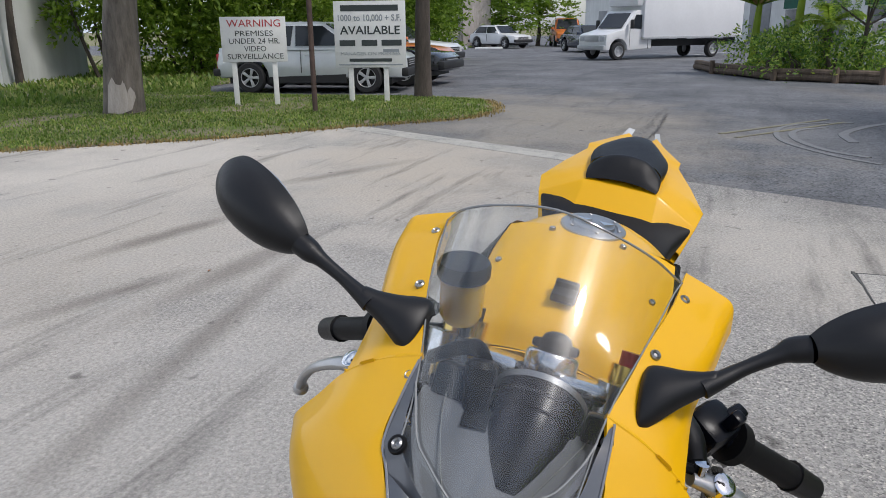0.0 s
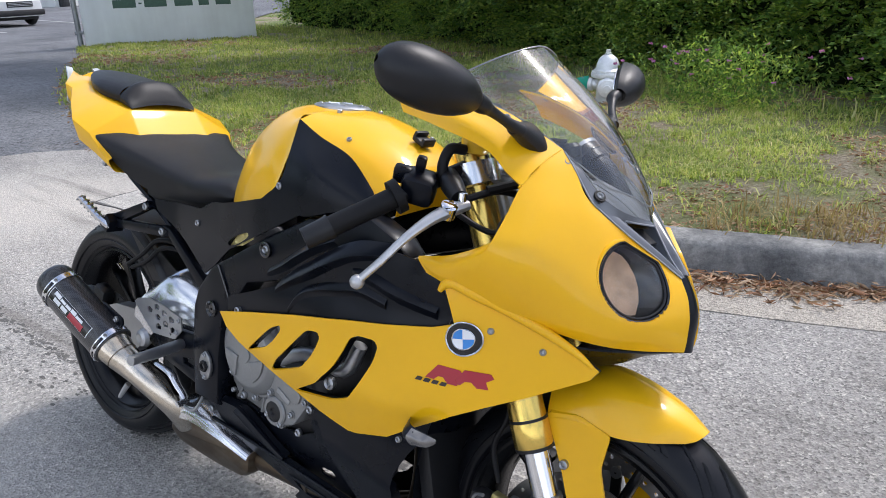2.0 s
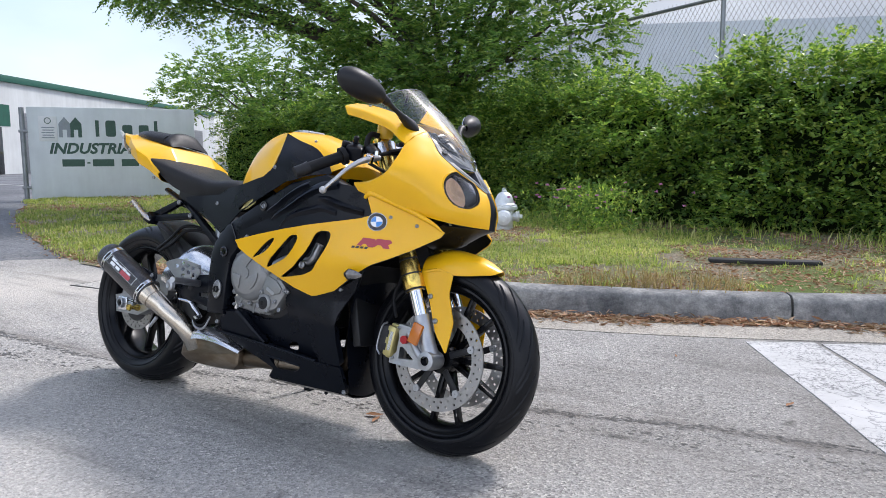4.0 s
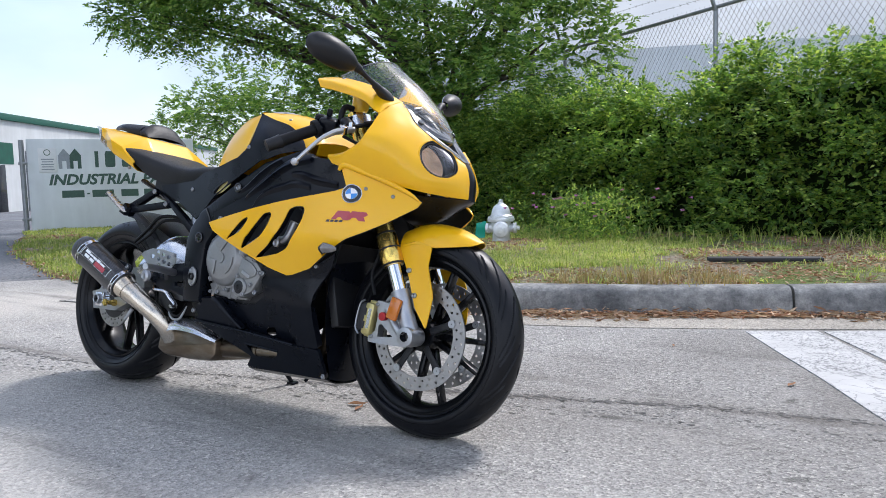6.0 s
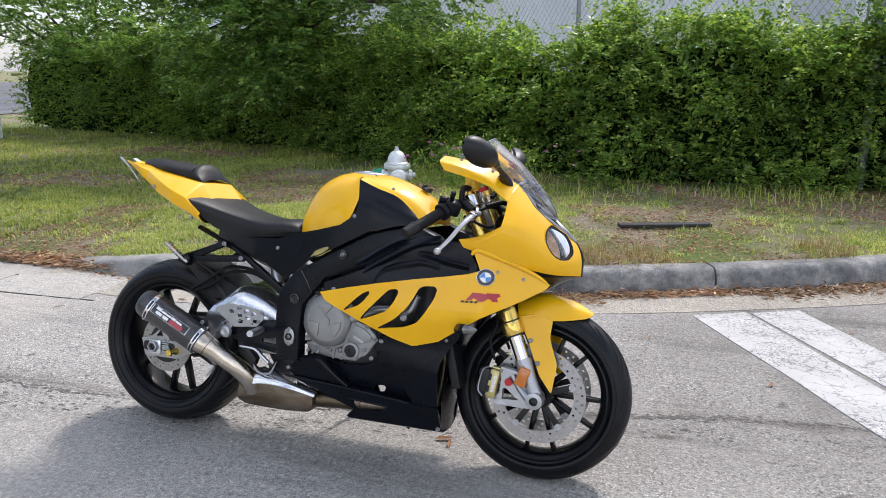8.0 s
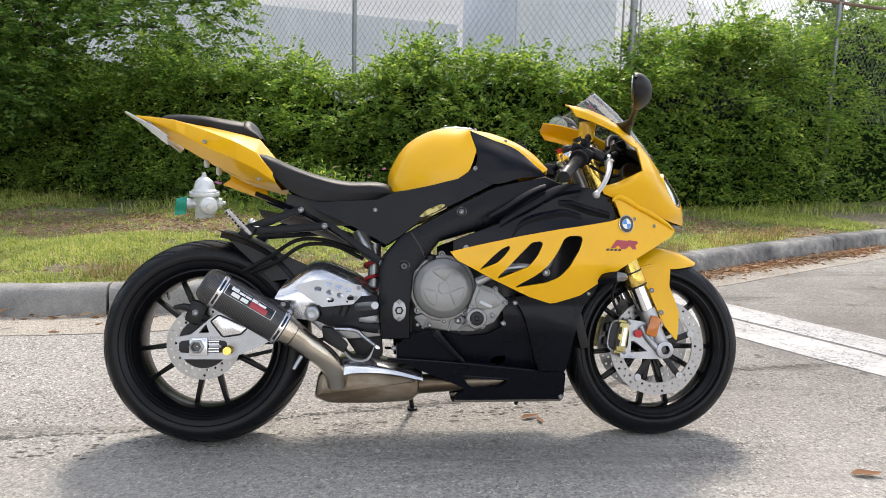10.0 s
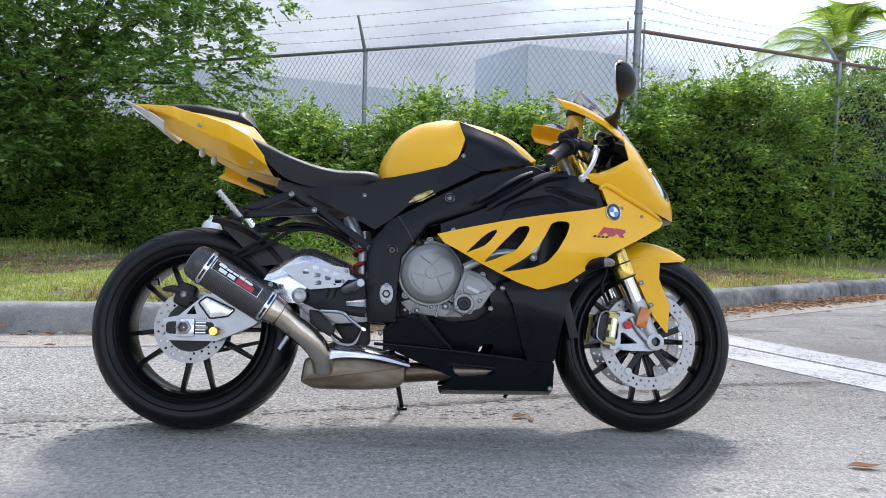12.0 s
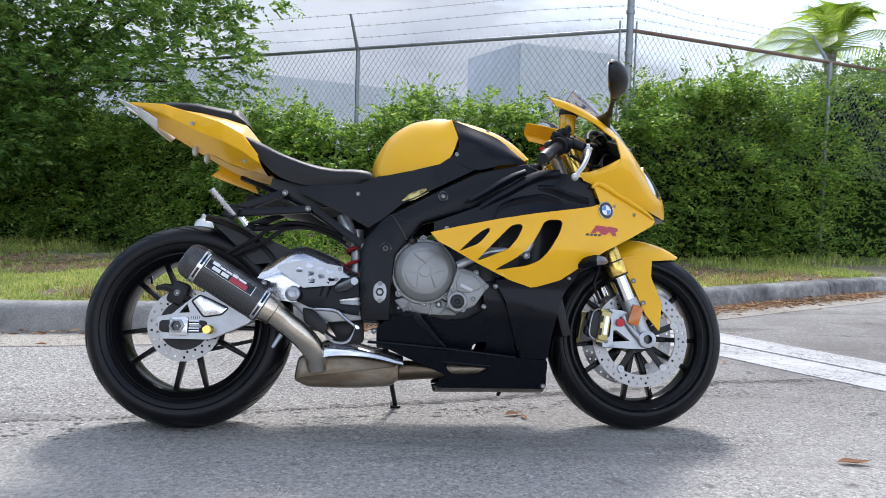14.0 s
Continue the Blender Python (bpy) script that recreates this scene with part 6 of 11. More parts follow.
part("stem_collar", moved(bm_lathe([(0.030, -0.03), (0.033, -0.026), (0.033, 0.002), (0.030, 0.006), (0.02, 0.007)], 28), pose(0.444, 0.008, 0.930, 0, -22, 0)), ALU_POL, bike, "polished collar of the steering head")
part("ignition_lock", join(moved(bm_lathe([(0.019, 0), (0.0195, 0.014), (0.016, 0.021), (0.009, 0.025), (0.002, 0.026)], 24), pose(0.440, 0.008, 0.934, 0, -22, 0)), moved(bm_box((0.012, 0.058, 0.012), (0, 0, 0.006), 0.004), pose(0.440, 0.008, 0.936, 0, -22, 0))), B_MATT, bike, "round black ignition lock")

# front mudguard
FENDER = [[(0.622, 0, 0.602), (0.626, 0.042, 0.592), (0.636, 0.074, 0.566), (0.642, 0.088, 0.540)],
          [(0.690, 0, 0.622), (0.692, 0.045, 0.612), (0.700, 0.076, 0.586), (0.704, 0.088, 0.552)],
          [(0.757, 0, 0.617), (0.757, 0.043, 0.606), (0.757, 0.068, 0.578), (0.752, 0.082, 0.545)],
          [(0.822, 0, 0.599), (0.820, 0.036, 0.587), (0.812, 0.055, 0.567), (0.800, 0.068, 0.548)],
          [(0.874, 0, 0.570), (0.871, 0.014, 0.566), (0.864, 0.026, 0.560), (0.852, 0.036, 0.555)]]
fen = part("front_mudguard", bm_surf(FENDER, 5, 0.003, True), Y_PAINT, bike, "glossy yellow front mudguard")
for sg in (-1, 1):
    leg = rounded([(0.640, 0.548), (0.700, 0.562), (0.754, 0.546), (0.748, 0.490), (0.778, 0.405), (0.766, 0.312), (0.722, 0.368), (0.683, 0.465)], 3, 0.12)
    part("side_leg", bm_sheet(dense(leg, 0.02), lambda x, z: (x, sg * (0.087 + 0.02 * max(0, (0.55 - z) / 0.22)), z), (), 0.02, 0.004, (0, -sg, 0)), Y_PAINT, fen)
    for x, z in ((0.687, 0.476), (0.716, 0.405)):
        bolt(fen, (x, sg * (0.09 + 0.02 * (0.55 - z) / 0.22), z), 0.008, (0, sg, 0), ALU)


# ---- fairing ----
def mirror_grid(g, sg):
    return [[(p[0], sg * p[1], p[2]) for p in row] for row in g]


NOSE = [[(0.618, 0.098, 0.975), (0.612, 0.145, 0.952), (0.606, 0.185, 0.921), (0.605, 0.216, 0.880), (0.602, 0.243, 0.843), (0.590, 0.248, 0.816), (0.572, 0.236, 0.780), (0.556, 0.222, 0.748)],
        [(0.646, 0.103, 0.946), (0.647, 0.131, 0.924), (0.648, 0.165, 0.897), (0.648, 0.194, 0.867), (0.646, 0.217, 0.836), (0.638, 0.225, 0.803), (0.625, 0.215, 0.766), (0.612, 0.198, 0.730)],
        [(0.677, 0.106, 0.905), (0.686, 0.118, 0.886), (0.691, 0.135, 0.862), (0.691, 0.156, 0.837), (0.690, 0.174, 0.810), (0.686, 0.184, 0.780), (0.676, 0.181, 0.747), (0.664, 0.168, 0.714)],
        [(0.728, 0.066, 0.856), (0.728, 0.080, 0.845), (0.729, 0.097, 0.830), (0.731, 0.114, 0.805), (0.734, 0.130, 0.778), (0.735, 0.140, 0.750), (0.731, 0.141, 0.724), (0.722, 0.132, 0.700)],
        [(0.764, 0.036, 0.824), (0.766, 0.047, 0.812), (0.769, 0.059, 0.796), (0.773, 0.072, 0.775), (0.777, 0.084, 0.753), (0.779, 0.093, 0.732), (0.776, 0.094, 0.712), (0.768, 0.087, 0.693)],
        [(0.790, 0.014, 0.798), (0.796, 0.017, 0.787), (0.802, 0.018, 0.773), (0.808, 0.020, 0.755), (0.814, 0.021, 0.737), (0.818, 0.022, 0.720), (0.821, 0.022, 0.704), (0.821, 0.021, 0.690)]]
BRIDGE = [[(0.383, 0.160, 1.057), (0.383, 0.196, 1.045), (0.386, 0.219, 1.034), (0.402, 0.224, 1.008)],
          [(0.452, 0.154, 1.046), (0.452, 0.186, 1.031), (0.454, 0.208, 1.017), (0.462, 0.212, 0.992)],
          [(0.532, 0.130, 1.022), (0.532, 0.162, 1.004), (0.533, 0.183, 0.988), (0.538, 0.189, 0.966)],
          [(0.584, 0.112, 0.995), (0.582, 0.148, 0.976), (0.580, 0.172, 0.956), (0.580, 0.186, 0.936)],
          [(0.618, 0.098, 0.975), (0.612, 0.145, 0.952), (0.609, 0.166, 0.938), (0.606, 0.185, 0.921)]]
WING = [[(0.602, 0.243, 0.843), (0.590, 0.248, 0.816), (0.572, 0.236, 0.780), (0.556, 0.222, 0.748)], [(0.560, 0.222, 0.822), (0.553, 0.246, 0.804), (0.540, 0.240, 0.778), (0.530, 0.228, 0.755)],
        [(0.515, 0.226, 0.803), (0.512, 0.242, 0.792), (0.506, 0.240, 0.776), (0.508, 0.232, 0.762)], [(0.470, 0.240, 0.795), (0.470, 0.241, 0.791), (0.474, 0.241, 0.785), (0.484, 0.236, 0.770)]]
HL_C = Vector((0.7480, 0.0850, 0.7955))
HL_N = Vector((0.80, 0.515, 0.305)).normalized()
HL_U = Vector((0.50, -0.02, -0.86))
HL_U = (HL_U - HL_N * HL_U.dot(HL_N)).normalized()
HL_W = HL_N.cross(HL_U).normalized()
HL_A, HL_B = 0.058, 0.056


def in_lamp(p, grow=1.0):
    d = p - HL_C
    u, w = d.dot(HL_U) / (HL_A * grow), d.dot(HL_W) / (HL_B * grow)
    return u * u + w * w < 1 and -u - w < 1.15 and abs(d.dot(HL_N)) < 0.05


def lamp_outline(k, n=48):
    """The lamp's outline: round behind and cut flat towards the nose."""
    out = []
    for i in range(n):
        a = 2 * math.pi * i / n
        u, w = math.cos(a), math.sin(a)
        w = max(-1.0, w)
        if w < -0.55:
            w = -0.55 + (w + 0.55) * 0.75
        # corner cut off beside the air intake
        s = max(0.0, (-u - w) * 0.7071 - 0.78)
        u, w = u + s * 0.7071, w + s * 0.7071
        out.append((u * HL_A * k, w * HL_B * k))
    return out


for sg in (-1, 1):
    bm = bm_surf(mirror_grid(NOSE, sg), 14)
    bmesh.ops.delete(bm, geom=[f for f in bm.faces if in_lamp(Vector((f.calc_center_median().x, abs(f.calc_center_median().y), f.calc_center_median().z)), 1.03)], context="FACES")
    bm = join(bm, bm_surf(mirror_grid(BRIDGE, sg), 14), bm_surf(mirror_grid(WING, sg), 14))
    bmesh.ops.remove_doubles(bm, verts=bm.verts[:], dist=0.0009)
    bmesh.ops.recalc_face_normals(bm, faces=bm.faces[:])
    # make the outside face outwards, then give it thickness inwards
    tot = sum((f.normal * f.calc_area() for f in bm.faces), Vector())
    if tot.y * sg < 0:
        bmesh.ops.reverse_faces(bm, faces=bm.faces[:])
    bmesh.ops.solidify(bm, geom=bm.faces[:], thickness=0.004)
    uf = part("upper_fairing", bm, Y_PAINT, bike, "glossy yellow upper fairing half")
    part("fairing_seam", bm_tube([(x - 0.002, sg * (y - 0.001), z - 0.002) for x, y, z in ((0.618, 0.098, 0.975), (0.615, 0.122, 0.9645), (0.612, 0.145, 0.952), (0.609, 0.166, 0.938), (0.606, 0.187, 0.919))], 0.0034, 8, 4), Y_PAINT, uf)
    for p, w in (((0.631, 0.103, 0.956), (0.55, 0.35, 0.75)), ((0.539, 0.138, 1.014), (0.45, 0.3, 0.85)), ((0.440, 0.164, 1.044), (0.3, 0.3, 0.9))):
        bolt(uf, (p[0], sg * p[1], p[2]), 0.0058, (w[0], sg * w[1], w[2]))
    # headlamp: bowl, reflector half, bezel and clear lens
    F = lambda u, w, d: (lambda q: (q.x, sg * q.y, q.z))(HL_C + HL_U * u + HL_W * w + HL_N * d)
    oo = lamp_outline(1.0)
    bezel = bmesh.new()
    rings = []
    for k, d in ((1.035, 0.0), (1.03, 0.0065), (0.985, 0.005), (0.96, -0.01)):
        rings.append([bezel.verts.new(F(u, w, d)) for u, w in lamp_outline(k)])
    for a, b in zip(rings, rings[1:]):
        for i in range(48):
            bezel.faces.new((a[i], a[(i + 1) % 48], b[(i + 1) % 48], b[i]))
    bmesh.ops.recalc_face_normals(bezel, faces=bezel.faces[:])
    hl = part("headlight", bezel, B_GLOSS, bike, "round headlight with a clear lens")
    rim = bmesh.new()
    rings = [[rim.verts.new(F(u, w, d)) for u, w in lamp_outline(k)] for k, d in ((1.13, -0.012), (1.11, 0.003), (1.07, 0.0065), (1.03, 0.0062), (1.025, -0.004))]
    for a, b in zip(rings, rings[1:]):
        for i in range(48):
            rim.faces.new((a[i], a[(i + 1) % 48], b[(i + 1) % 48], b[i]))
    bmesh.ops.recalc_face_normals(rim, faces=rim.faces[:])
    part("lamp_surround", rim, Y_PAINT, hl, "yellow painted edge round the lamp")
    bowl = bmesh.new()
    rings = [[bowl.verts.new(F(u, w, d)) for u, w in lamp_outline(k)] for k, d in ((0.95, -0.004), (0.8, -0.02), (0.45, -0.032), (0.05, -0.035))]
    for a, b in zip(rings, rings[1:]):
        for i in range(48):
            bowl.faces.new((a[i], a[(i + 1) % 48], b[(i + 1) % 48], b[i]))
    part("bowl", bowl, B_GLOSS, hl)
    arc = [(u, w) for u, w in lamp_outline(0.86) if w > 0.006]
    arc = sorted(arc, key=lambda q: math.atan2(q[1], q[0]))
    arc = arc + [(-0.038, -0.008), (-0.024, -0.016), (-0.004, -0.020), (0.016, -0.017), (0.034, -0.008)]
    part("reflector", bm_sheet(arc, lambda u, w: F(u, w, -0.012 - 0.010 * (1 - min(1, (u * u + w * w) / 0.0026))), (), 0.006, 0.0, None), REFLECTOR, hl, "copper-tinted ribbed reflector")
    part("lens", bm_sheet(lamp_outline(0.97), lambda u, w: F(u, w, 0.008 - 2.6 * (u * u + w * w)), (), 0.008), LENS_CLEAR, hl, "clear domed lens").visible_shadow = False
    ringo = [bm_tube([F(u, w, 0.0035) for u, w in lamp_outline(0.93, 40)] + [F(*lamp_outline(0.93, 40)[0], 0.0035)], 0.0018, 6, 1)]
    part("lens_rim", ringo[0], ENGINE_DARK, hl)
# black nose strip between the lamps
part("nose_strip", bm_surf([[(0.787, -0.013, 0.803), (0.792, 0, 0.803), (0.787, 0.013, 0.803)], [(0.800, -0.018, 0.770), (0.806, 0, 0.770), (0.800, 0.018, 0.770)],
                            [(0.811, -0.025, 0.735), (0.819, 0, 0.735), (0.811, 0.025, 0.735)], [(0.818, -0.025, 0.690), (0.826, 0, 0.686), (0.818, 0.025, 0.690)]], 5, 0.004), B_PLASTIC, bike, "gloss black strip down the nose")
# black under-nose and the fairing's dark inside
part("under_nose", bm_surf([[(0.820, -0.02, 0.691), (0.821, 0, 0.688), (0.820, 0.02, 0.691)], [(0.765, -0.085, 0.690), (0.765, 0, 0.668), (0.765, 0.085, 0.690)],
                            [(0.70, -0.135, 0.69), (0.70, 0, 0.63), (0.70, 0.135, 0.69)], [(0.62, -0.165, 0.70), (0.62, 0, 0.62), (0.62, 0.165, 0.70)]], 4, 0.003), B_PLASTIC, bike, "black lower duct of the nose")
part("dash_tray", bm_surf([[(0.735, -0.045, 0.835), (0.74, 0, 0.84), (0.735, 0.045, 0.835)], [(0.69, -0.08, 0.86), (0.69, 0, 0.855), (0.69, 0.08, 0.86)], [(0.63, -0.12, 0.88), (0.63, 0, 0.86), (0.63, 0.12, 0.88)],
                           [(0.57, -0.165, 0.87), (0.57, 0, 0.83), (0.57, 0.165, 0.87)], [(0.56, -0.18, 0.80), (0.56, 0, 0.76), (0.56, 0.18, 0.80)]], 4, 0.003), B_MATT, bike, "black inner cockpit tray")

# smoked nose panel with the wedge-shaped intake
for sg in (-1, 1):
    g1 = [[(0.734, 0.0, 0.874), (0.722, 0.030, 0.881), (0.706, 0.056, 0.891), (0.684, 0.086, 0.910), (0.680, 0.103, 0.905)], [(0.739, 0.0, 0.868), (0.725, 0.028, 0.871), (0.711, 0.049, 0.873), (0.700, 0.078, 0.882), (0.695, 0.091, 0.887)]]
    g2 = [[(0.711, 0.049, 0.873), (0.708, 0.066, 0.882), (0.695, 0.091, 0.887)], [(0.740, 0.028, 0.845), (0.742, 0.044, 0.854), (0.730, 0.066, 0.856)], [(0.766, 0.012, 0.818), (0.771, 0.024, 0.828), (0.765, 0.037, 0.825)],
          [(0.786, 0.0, 0.800), (0.793, 0.008, 0.802), (0.791, 0.015, 0.799)]]
    g3 = [[(0.684, 0.086, 0.910), (0.680, 0.103, 0.905)], [(0.666, 0.090, 0.930), (0.661, 0.105, 0.926)], [(0.650, 0.092, 0.947), (0.645, 0.103, 0.947)], [(0.626, 0.096, 0.966), (0.622, 0.100, 0.971)]]
    g4 = [[(0.711, 0.049, 0.873), (0.740, 0.028, 0.845), (0.766, 0.012, 0.818), (0.786, 0.0, 0.800)], [(0.690, 0.046, 0.862), (0.715, 0.026, 0.834), (0.74, 0.01, 0.81), (0.76, 0.0, 0.796)]]
    part("nose_panel", join(bm_surf(mirror_grid(g1, sg), 5), bm_surf(mirror_grid(g2, sg), 5), bm_surf(mirror_grid(g3, sg), 3), bm_surf(mirror_grid(g4, sg), 4)), GREY_PANEL, bike, "smoked grey panel under the screen")
    part("intake_rim", bm_tube([(a, sg * b, c) for a, b, c in ((0.739, 0.001, 0.868), (0.725, 0.028, 0.8715), (0.711, 0.049, 0.8735), (0.740, 0.029, 0.846), (0.766, 0.012, 0.819), (0.786, 0.001, 0.801))], 0.0016, 7, 4), GREY_EDGE, bike, "pale worn rim of the intake")
    part("panel_rim", bm_tube([(a, sg * b, c) for a, b, c in ((0.622, 0.1, 0.9715), (0.645, 0.103, 0.9475), (0.678, 0.1045, 0.9065), (0.695, 0.091, 0.888), (0.730, 0.0665, 0.857), (0.765, 0.037, 0.826), (0.791, 0.014, 0.80))], 0.0014, 6, 4), GREY_EDGE, bike)
    bolt(bike, (0.684, sg * 0.0875, 0.912), 0.0062, (0.62, sg * 0.35, 0.7))
    part("screw_grommet", moved(bm_lathe([(0.0065, 0), (0.0105, 0.0), (0.0095, 0.003), (0.0065, 0.003)], 16, cap=False), Matrix.Translation((0.683, sg * 0.0875, 0.9105)) @ Vector((0.62, sg * 0.35, 0.7)).to_track_quat("Z", "Y").to_matrix().to_4x4()), B_RUBBER, bike)
part("air_intake", bm_surf([[(0.735, -0.002, 0.862), (0.735, 0.0, 0.862), (0.735, 0.002, 0.862)], [(0.690, -0.046, 0.862), (0.670, 0.0, 0.852), (0.690, 0.046, 0.862)], [(0.715, -0.026, 0.834), (0.690, 0.0, 0.822), (0.715, 0.026, 0.834)],
                            [(0.762, -0.004, 0.797), (0.758, 0.0, 0.795), (0.762, 0.004, 0.797)]], 4), B_MATT, bike, "black wedge-shaped air intake")

SCREEN = [[(0.735, 0.0, 0.874), (0.723, 0.030, 0.881), (0.707, 0.056, 0.891), (0.685, 0.086, 0.910)],
          [(0.712, 0.0, 0.925), (0.704, 0.036, 0.925), (0.682, 0.068, 0.925), (0.650, 0.090, 0.946)],
          [(0.665, 0.0, 0.988), (0.657, 0.044, 0.984), (0.634, 0.082, 0.977), (0.600, 0.104, 0.985)],
          [(0.600, 0.0, 1.055), (0.592, 0.056, 1.048), (0.568, 0.100, 1.032), (0.535, 0.128, 1.020)],
          [(0.512, 0.0, 1.128), (0.505, 0.066, 1.116), (0.476, 0.118, 1.092), (0.422, 0.157, 1.056)]]
scr = part("windscreen", bm_surf(SCREEN, 6, 0.0, True), CLEAR, bike, "clear double-curved windscreen")
scr.visible_shadow = False
edge = [(p[0], s * p[1], p[2]) for s, row in ((-1, SCREEN[-1][::-1]), (1, SCREEN[-1][1:])) for p in row]
part("screen_edge", bm_tube(edge, 0.0015, 6, 5), SCREEN_EDGE, scr, "bright polished edge")
for sg in (-1, 1):
    part("screen_edge", bm_tube([(r[3][0], sg * r[3][1], r[3][2] + 0.001) for r in SCREEN], 0.0010, 6, 5), SCREEN_EDGE, scr)

# smoked lower border of the screen, pointed towards the nose
def screen_at(v, u, lift=0.0):
    rows_ = [spline(r, 12) for r in SCREEN]
    col = spline([r[min(len(r) - 1, int(round(u * 12)))] for r in rows_], 12)
    p = col[min(len(col) - 1, int(round(v * 12)))]
    return (p.x + lift * 0.7, p.y, p.z + lift * 0.7)


for sg in (-1, 1):
    vee = [[screen_at(f * (0.42 + 0.85 * (u / 3.0) ** 1.15), u, 0.0015) for u in (0, 0.5, 1, 1.5, 2, 2.5, 3)] for f in (0, 0.34, 0.67, 1.0)]
    part("border_line", bm_tube([(p[0] + 0.001, sg * p[1], p[2] + 0.001) for p in vee[-1]], 0.0013, 5, 3), SCREEN_EDGE, scr, "fine line on the screen's lower border")

# dials behind the screen
DIAL = pose(0.590, 0.022, 0.940, 0, -58, 0)
dial = part("instrument_housing", moved(bm_lathe([(0.003, -0.105), (0.022, -0.100), (0.032, -0.07), (0.040, -0.04), (0.0415, -0.022), (0.0455, -0.020), (0.047, 0.0), (0.047, 0.012), (0.044, 0.015)], 40), DIAL), B_PLASTIC, bike, "round black dial housing seen from behind")
part("dial_ring", moved(bm_lathe([(0.044, 0.011), (0.0475, 0.010), (0.0488, 0.016), (0.044, 0.018)], 40, cap=False), DIAL), ALU, dial, "satin silver dial ring")
part("dial_seam", moved(bm_lathe([(0.0472, -0.006), (0.0479, -0.005), (0.0479, -0.003), (0.0472, -0.002)], 40, cap=False), DIAL), B_GLOSS, dial)
part("dial_face", moved(bm_lathe([(0.044, 0.013), (0.001, 0.013)], 30, cap=False), DIAL), B_MATT, dial)
plug = part("cable_plug", moved(bm_lathe([(0.008, -0.05), (0.014, -0.046), (0.0145, -0.012), (0.017, -0.010), (0.017, 0.006), (0.012, 0.012), (0.003, 0.013)], 20), pose(0.600, -0.040, 0.968, 6, -16, 0)), B_MATT, dial, "black ribbed cable plug")
part("wiring_loom", bm_tube([(0.592, -0.040, 0.978), (0.565, -0.058, 0.975), (0.545, -0.085, 0.955), (0.535, -0.115, 0.93)], [0.008, 0.009, 0.0085, 0.008], 10, 5), B_RUBBER, dial, "black wiring loom")
part("dash_bracket", join(bm_box((0.026, 0.190, 0.022), (0, 0, 0), 0.006), bm_box((0.034, 0.060, 0.040), (0.004, -0.058, 0.006), 0.006), bm_box((0.030, 0.030, 0.036), (0.004, 0.086, 0.004), 0.006)), B_PLASTIC, bike, "black bracket behind the inner panel").matrix_local = pose(0.590, 0, 0.934, 0, -20, 0)
INNER = [[(0.596, 0.0, 0.936), (0.598, 0.050, 0.936), (0.606, 0.096, 0.936)], [(0.640, 0.0, 0.928), (0.640, 0.046, 0.928), (0.640, 0.092, 0.928)], [(0.690, 0.0, 0.903), (0.684, 0.036, 0.904), (0.672, 0.078, 0.910)], [(0.730, 0.0, 0.868), (0.720, 0.026, 0.873), (0.704, 0.056, 0.885)]]
inner = part("inner_panel", bm_surf(INNER, 5, 0.003, True), GREY_INNER, bike, "grey inner panel under the screen")
part("panel_recess", bm_box((0.036, 0.026, 0.003), (0, 0, 0), 0.001), B_MATT, inner, "dark square recess").matrix_local = pose(0.626, -0.030, 0.9335, 0, 11, 8)
for q in ([(0.606, -0.070, 0.9385), (0.645, -0.060, 0.930), (0.690, -0.040, 0.9065), (0.722, -0.016, 0.877)], [(0.604, 0.082, 0.9385), (0.645, 0.068, 0.930), (0.690, 0.044, 0.9065), (0.722, 0.018, 0.877)]):
    part("panel_crease", bm_tube(q, 0.0011, 5, 4), SCREEN_EDGE, inner, "fine pale crease")


# side fairings
FLANK_X, FLANK_W = [0.0, 0.15, 0.30, 0.42, 0.50, 0.556, 0.591, 0.666, 0.744, 0.80], [0.273, 0.272, 0.268, 0.256, 0.241, 0.226, 0.204, 0.171, 0.143, 0.12]


def side_w(x, z):
    """Half width of the flank: widest at the rear, drawing in to the nose and the keel."""
    return float(np.interp(x, FLANK_X, FLANK_W)) - 0.45 * max(0.0, 0.545 - z) - 0.06 * max(0.0, z - 0.66)


FLANK = [(0.012, 0.591), (0.10, 0.612), (0.22, 0.638), (0.34, 0.660), (0.44, 0.676), (0.505, 0.688), (0.540, 0.700), (0.530, 0.725), (0.516, 0.758), (0.533, 0.768), (0.600, 0.742), (0.662, 0.716), (0.712, 0.690), (0.746, 0.666),
         (0.735, 0.650), (0.654, 0.604), (0.551, 0.552), (0.480, 0.507), (0.414, 0.462), (0.340, 0.440), (0.322, 0.438), (0.256, 0.458), (0.144, 0.509), (0.033, 0.566)]
SLOTS = [[(0.094, 0.535), (0.125, 0.548), (0.153, 0.560), (0.172, 0.578), (0.190, 0.602), (0.186, 0.610), (0.165, 0.600), (0.145, 0.584)],
         [(0.146, 0.508), (0.200, 0.528), (0.246, 0.548), (0.272, 0.580), (0.289, 0.614), (0.282, 0.624), (0.255, 0.620), (0.225, 0.590)],
         [(0.202, 0.484), (0.255, 0.492), (0.304, 0.500), (0.345, 0.517), (0.372, 0.548), (0.404, 0.602), (0.413, 0.632), (0.404, 0.642), (0.372, 0.641), (0.354, 0.632), (0.338, 0.600), (0.318, 0.568), (0.276, 0.526)]]
TOPSIDE = [(0.372, 0.792), (0.430, 0.788), (0.482, 0.781), (0.505, 0.752), (0.528, 0.712), (0.520, 0.686), (0.44, 0.670), (0.34, 0.654), (0.22, 0.632), (0.10, 0.606), (0.024, 0.588), (0.022, 0.622), (0.10, 0.652), (0.176, 0.682), (0.28, 0.730)]
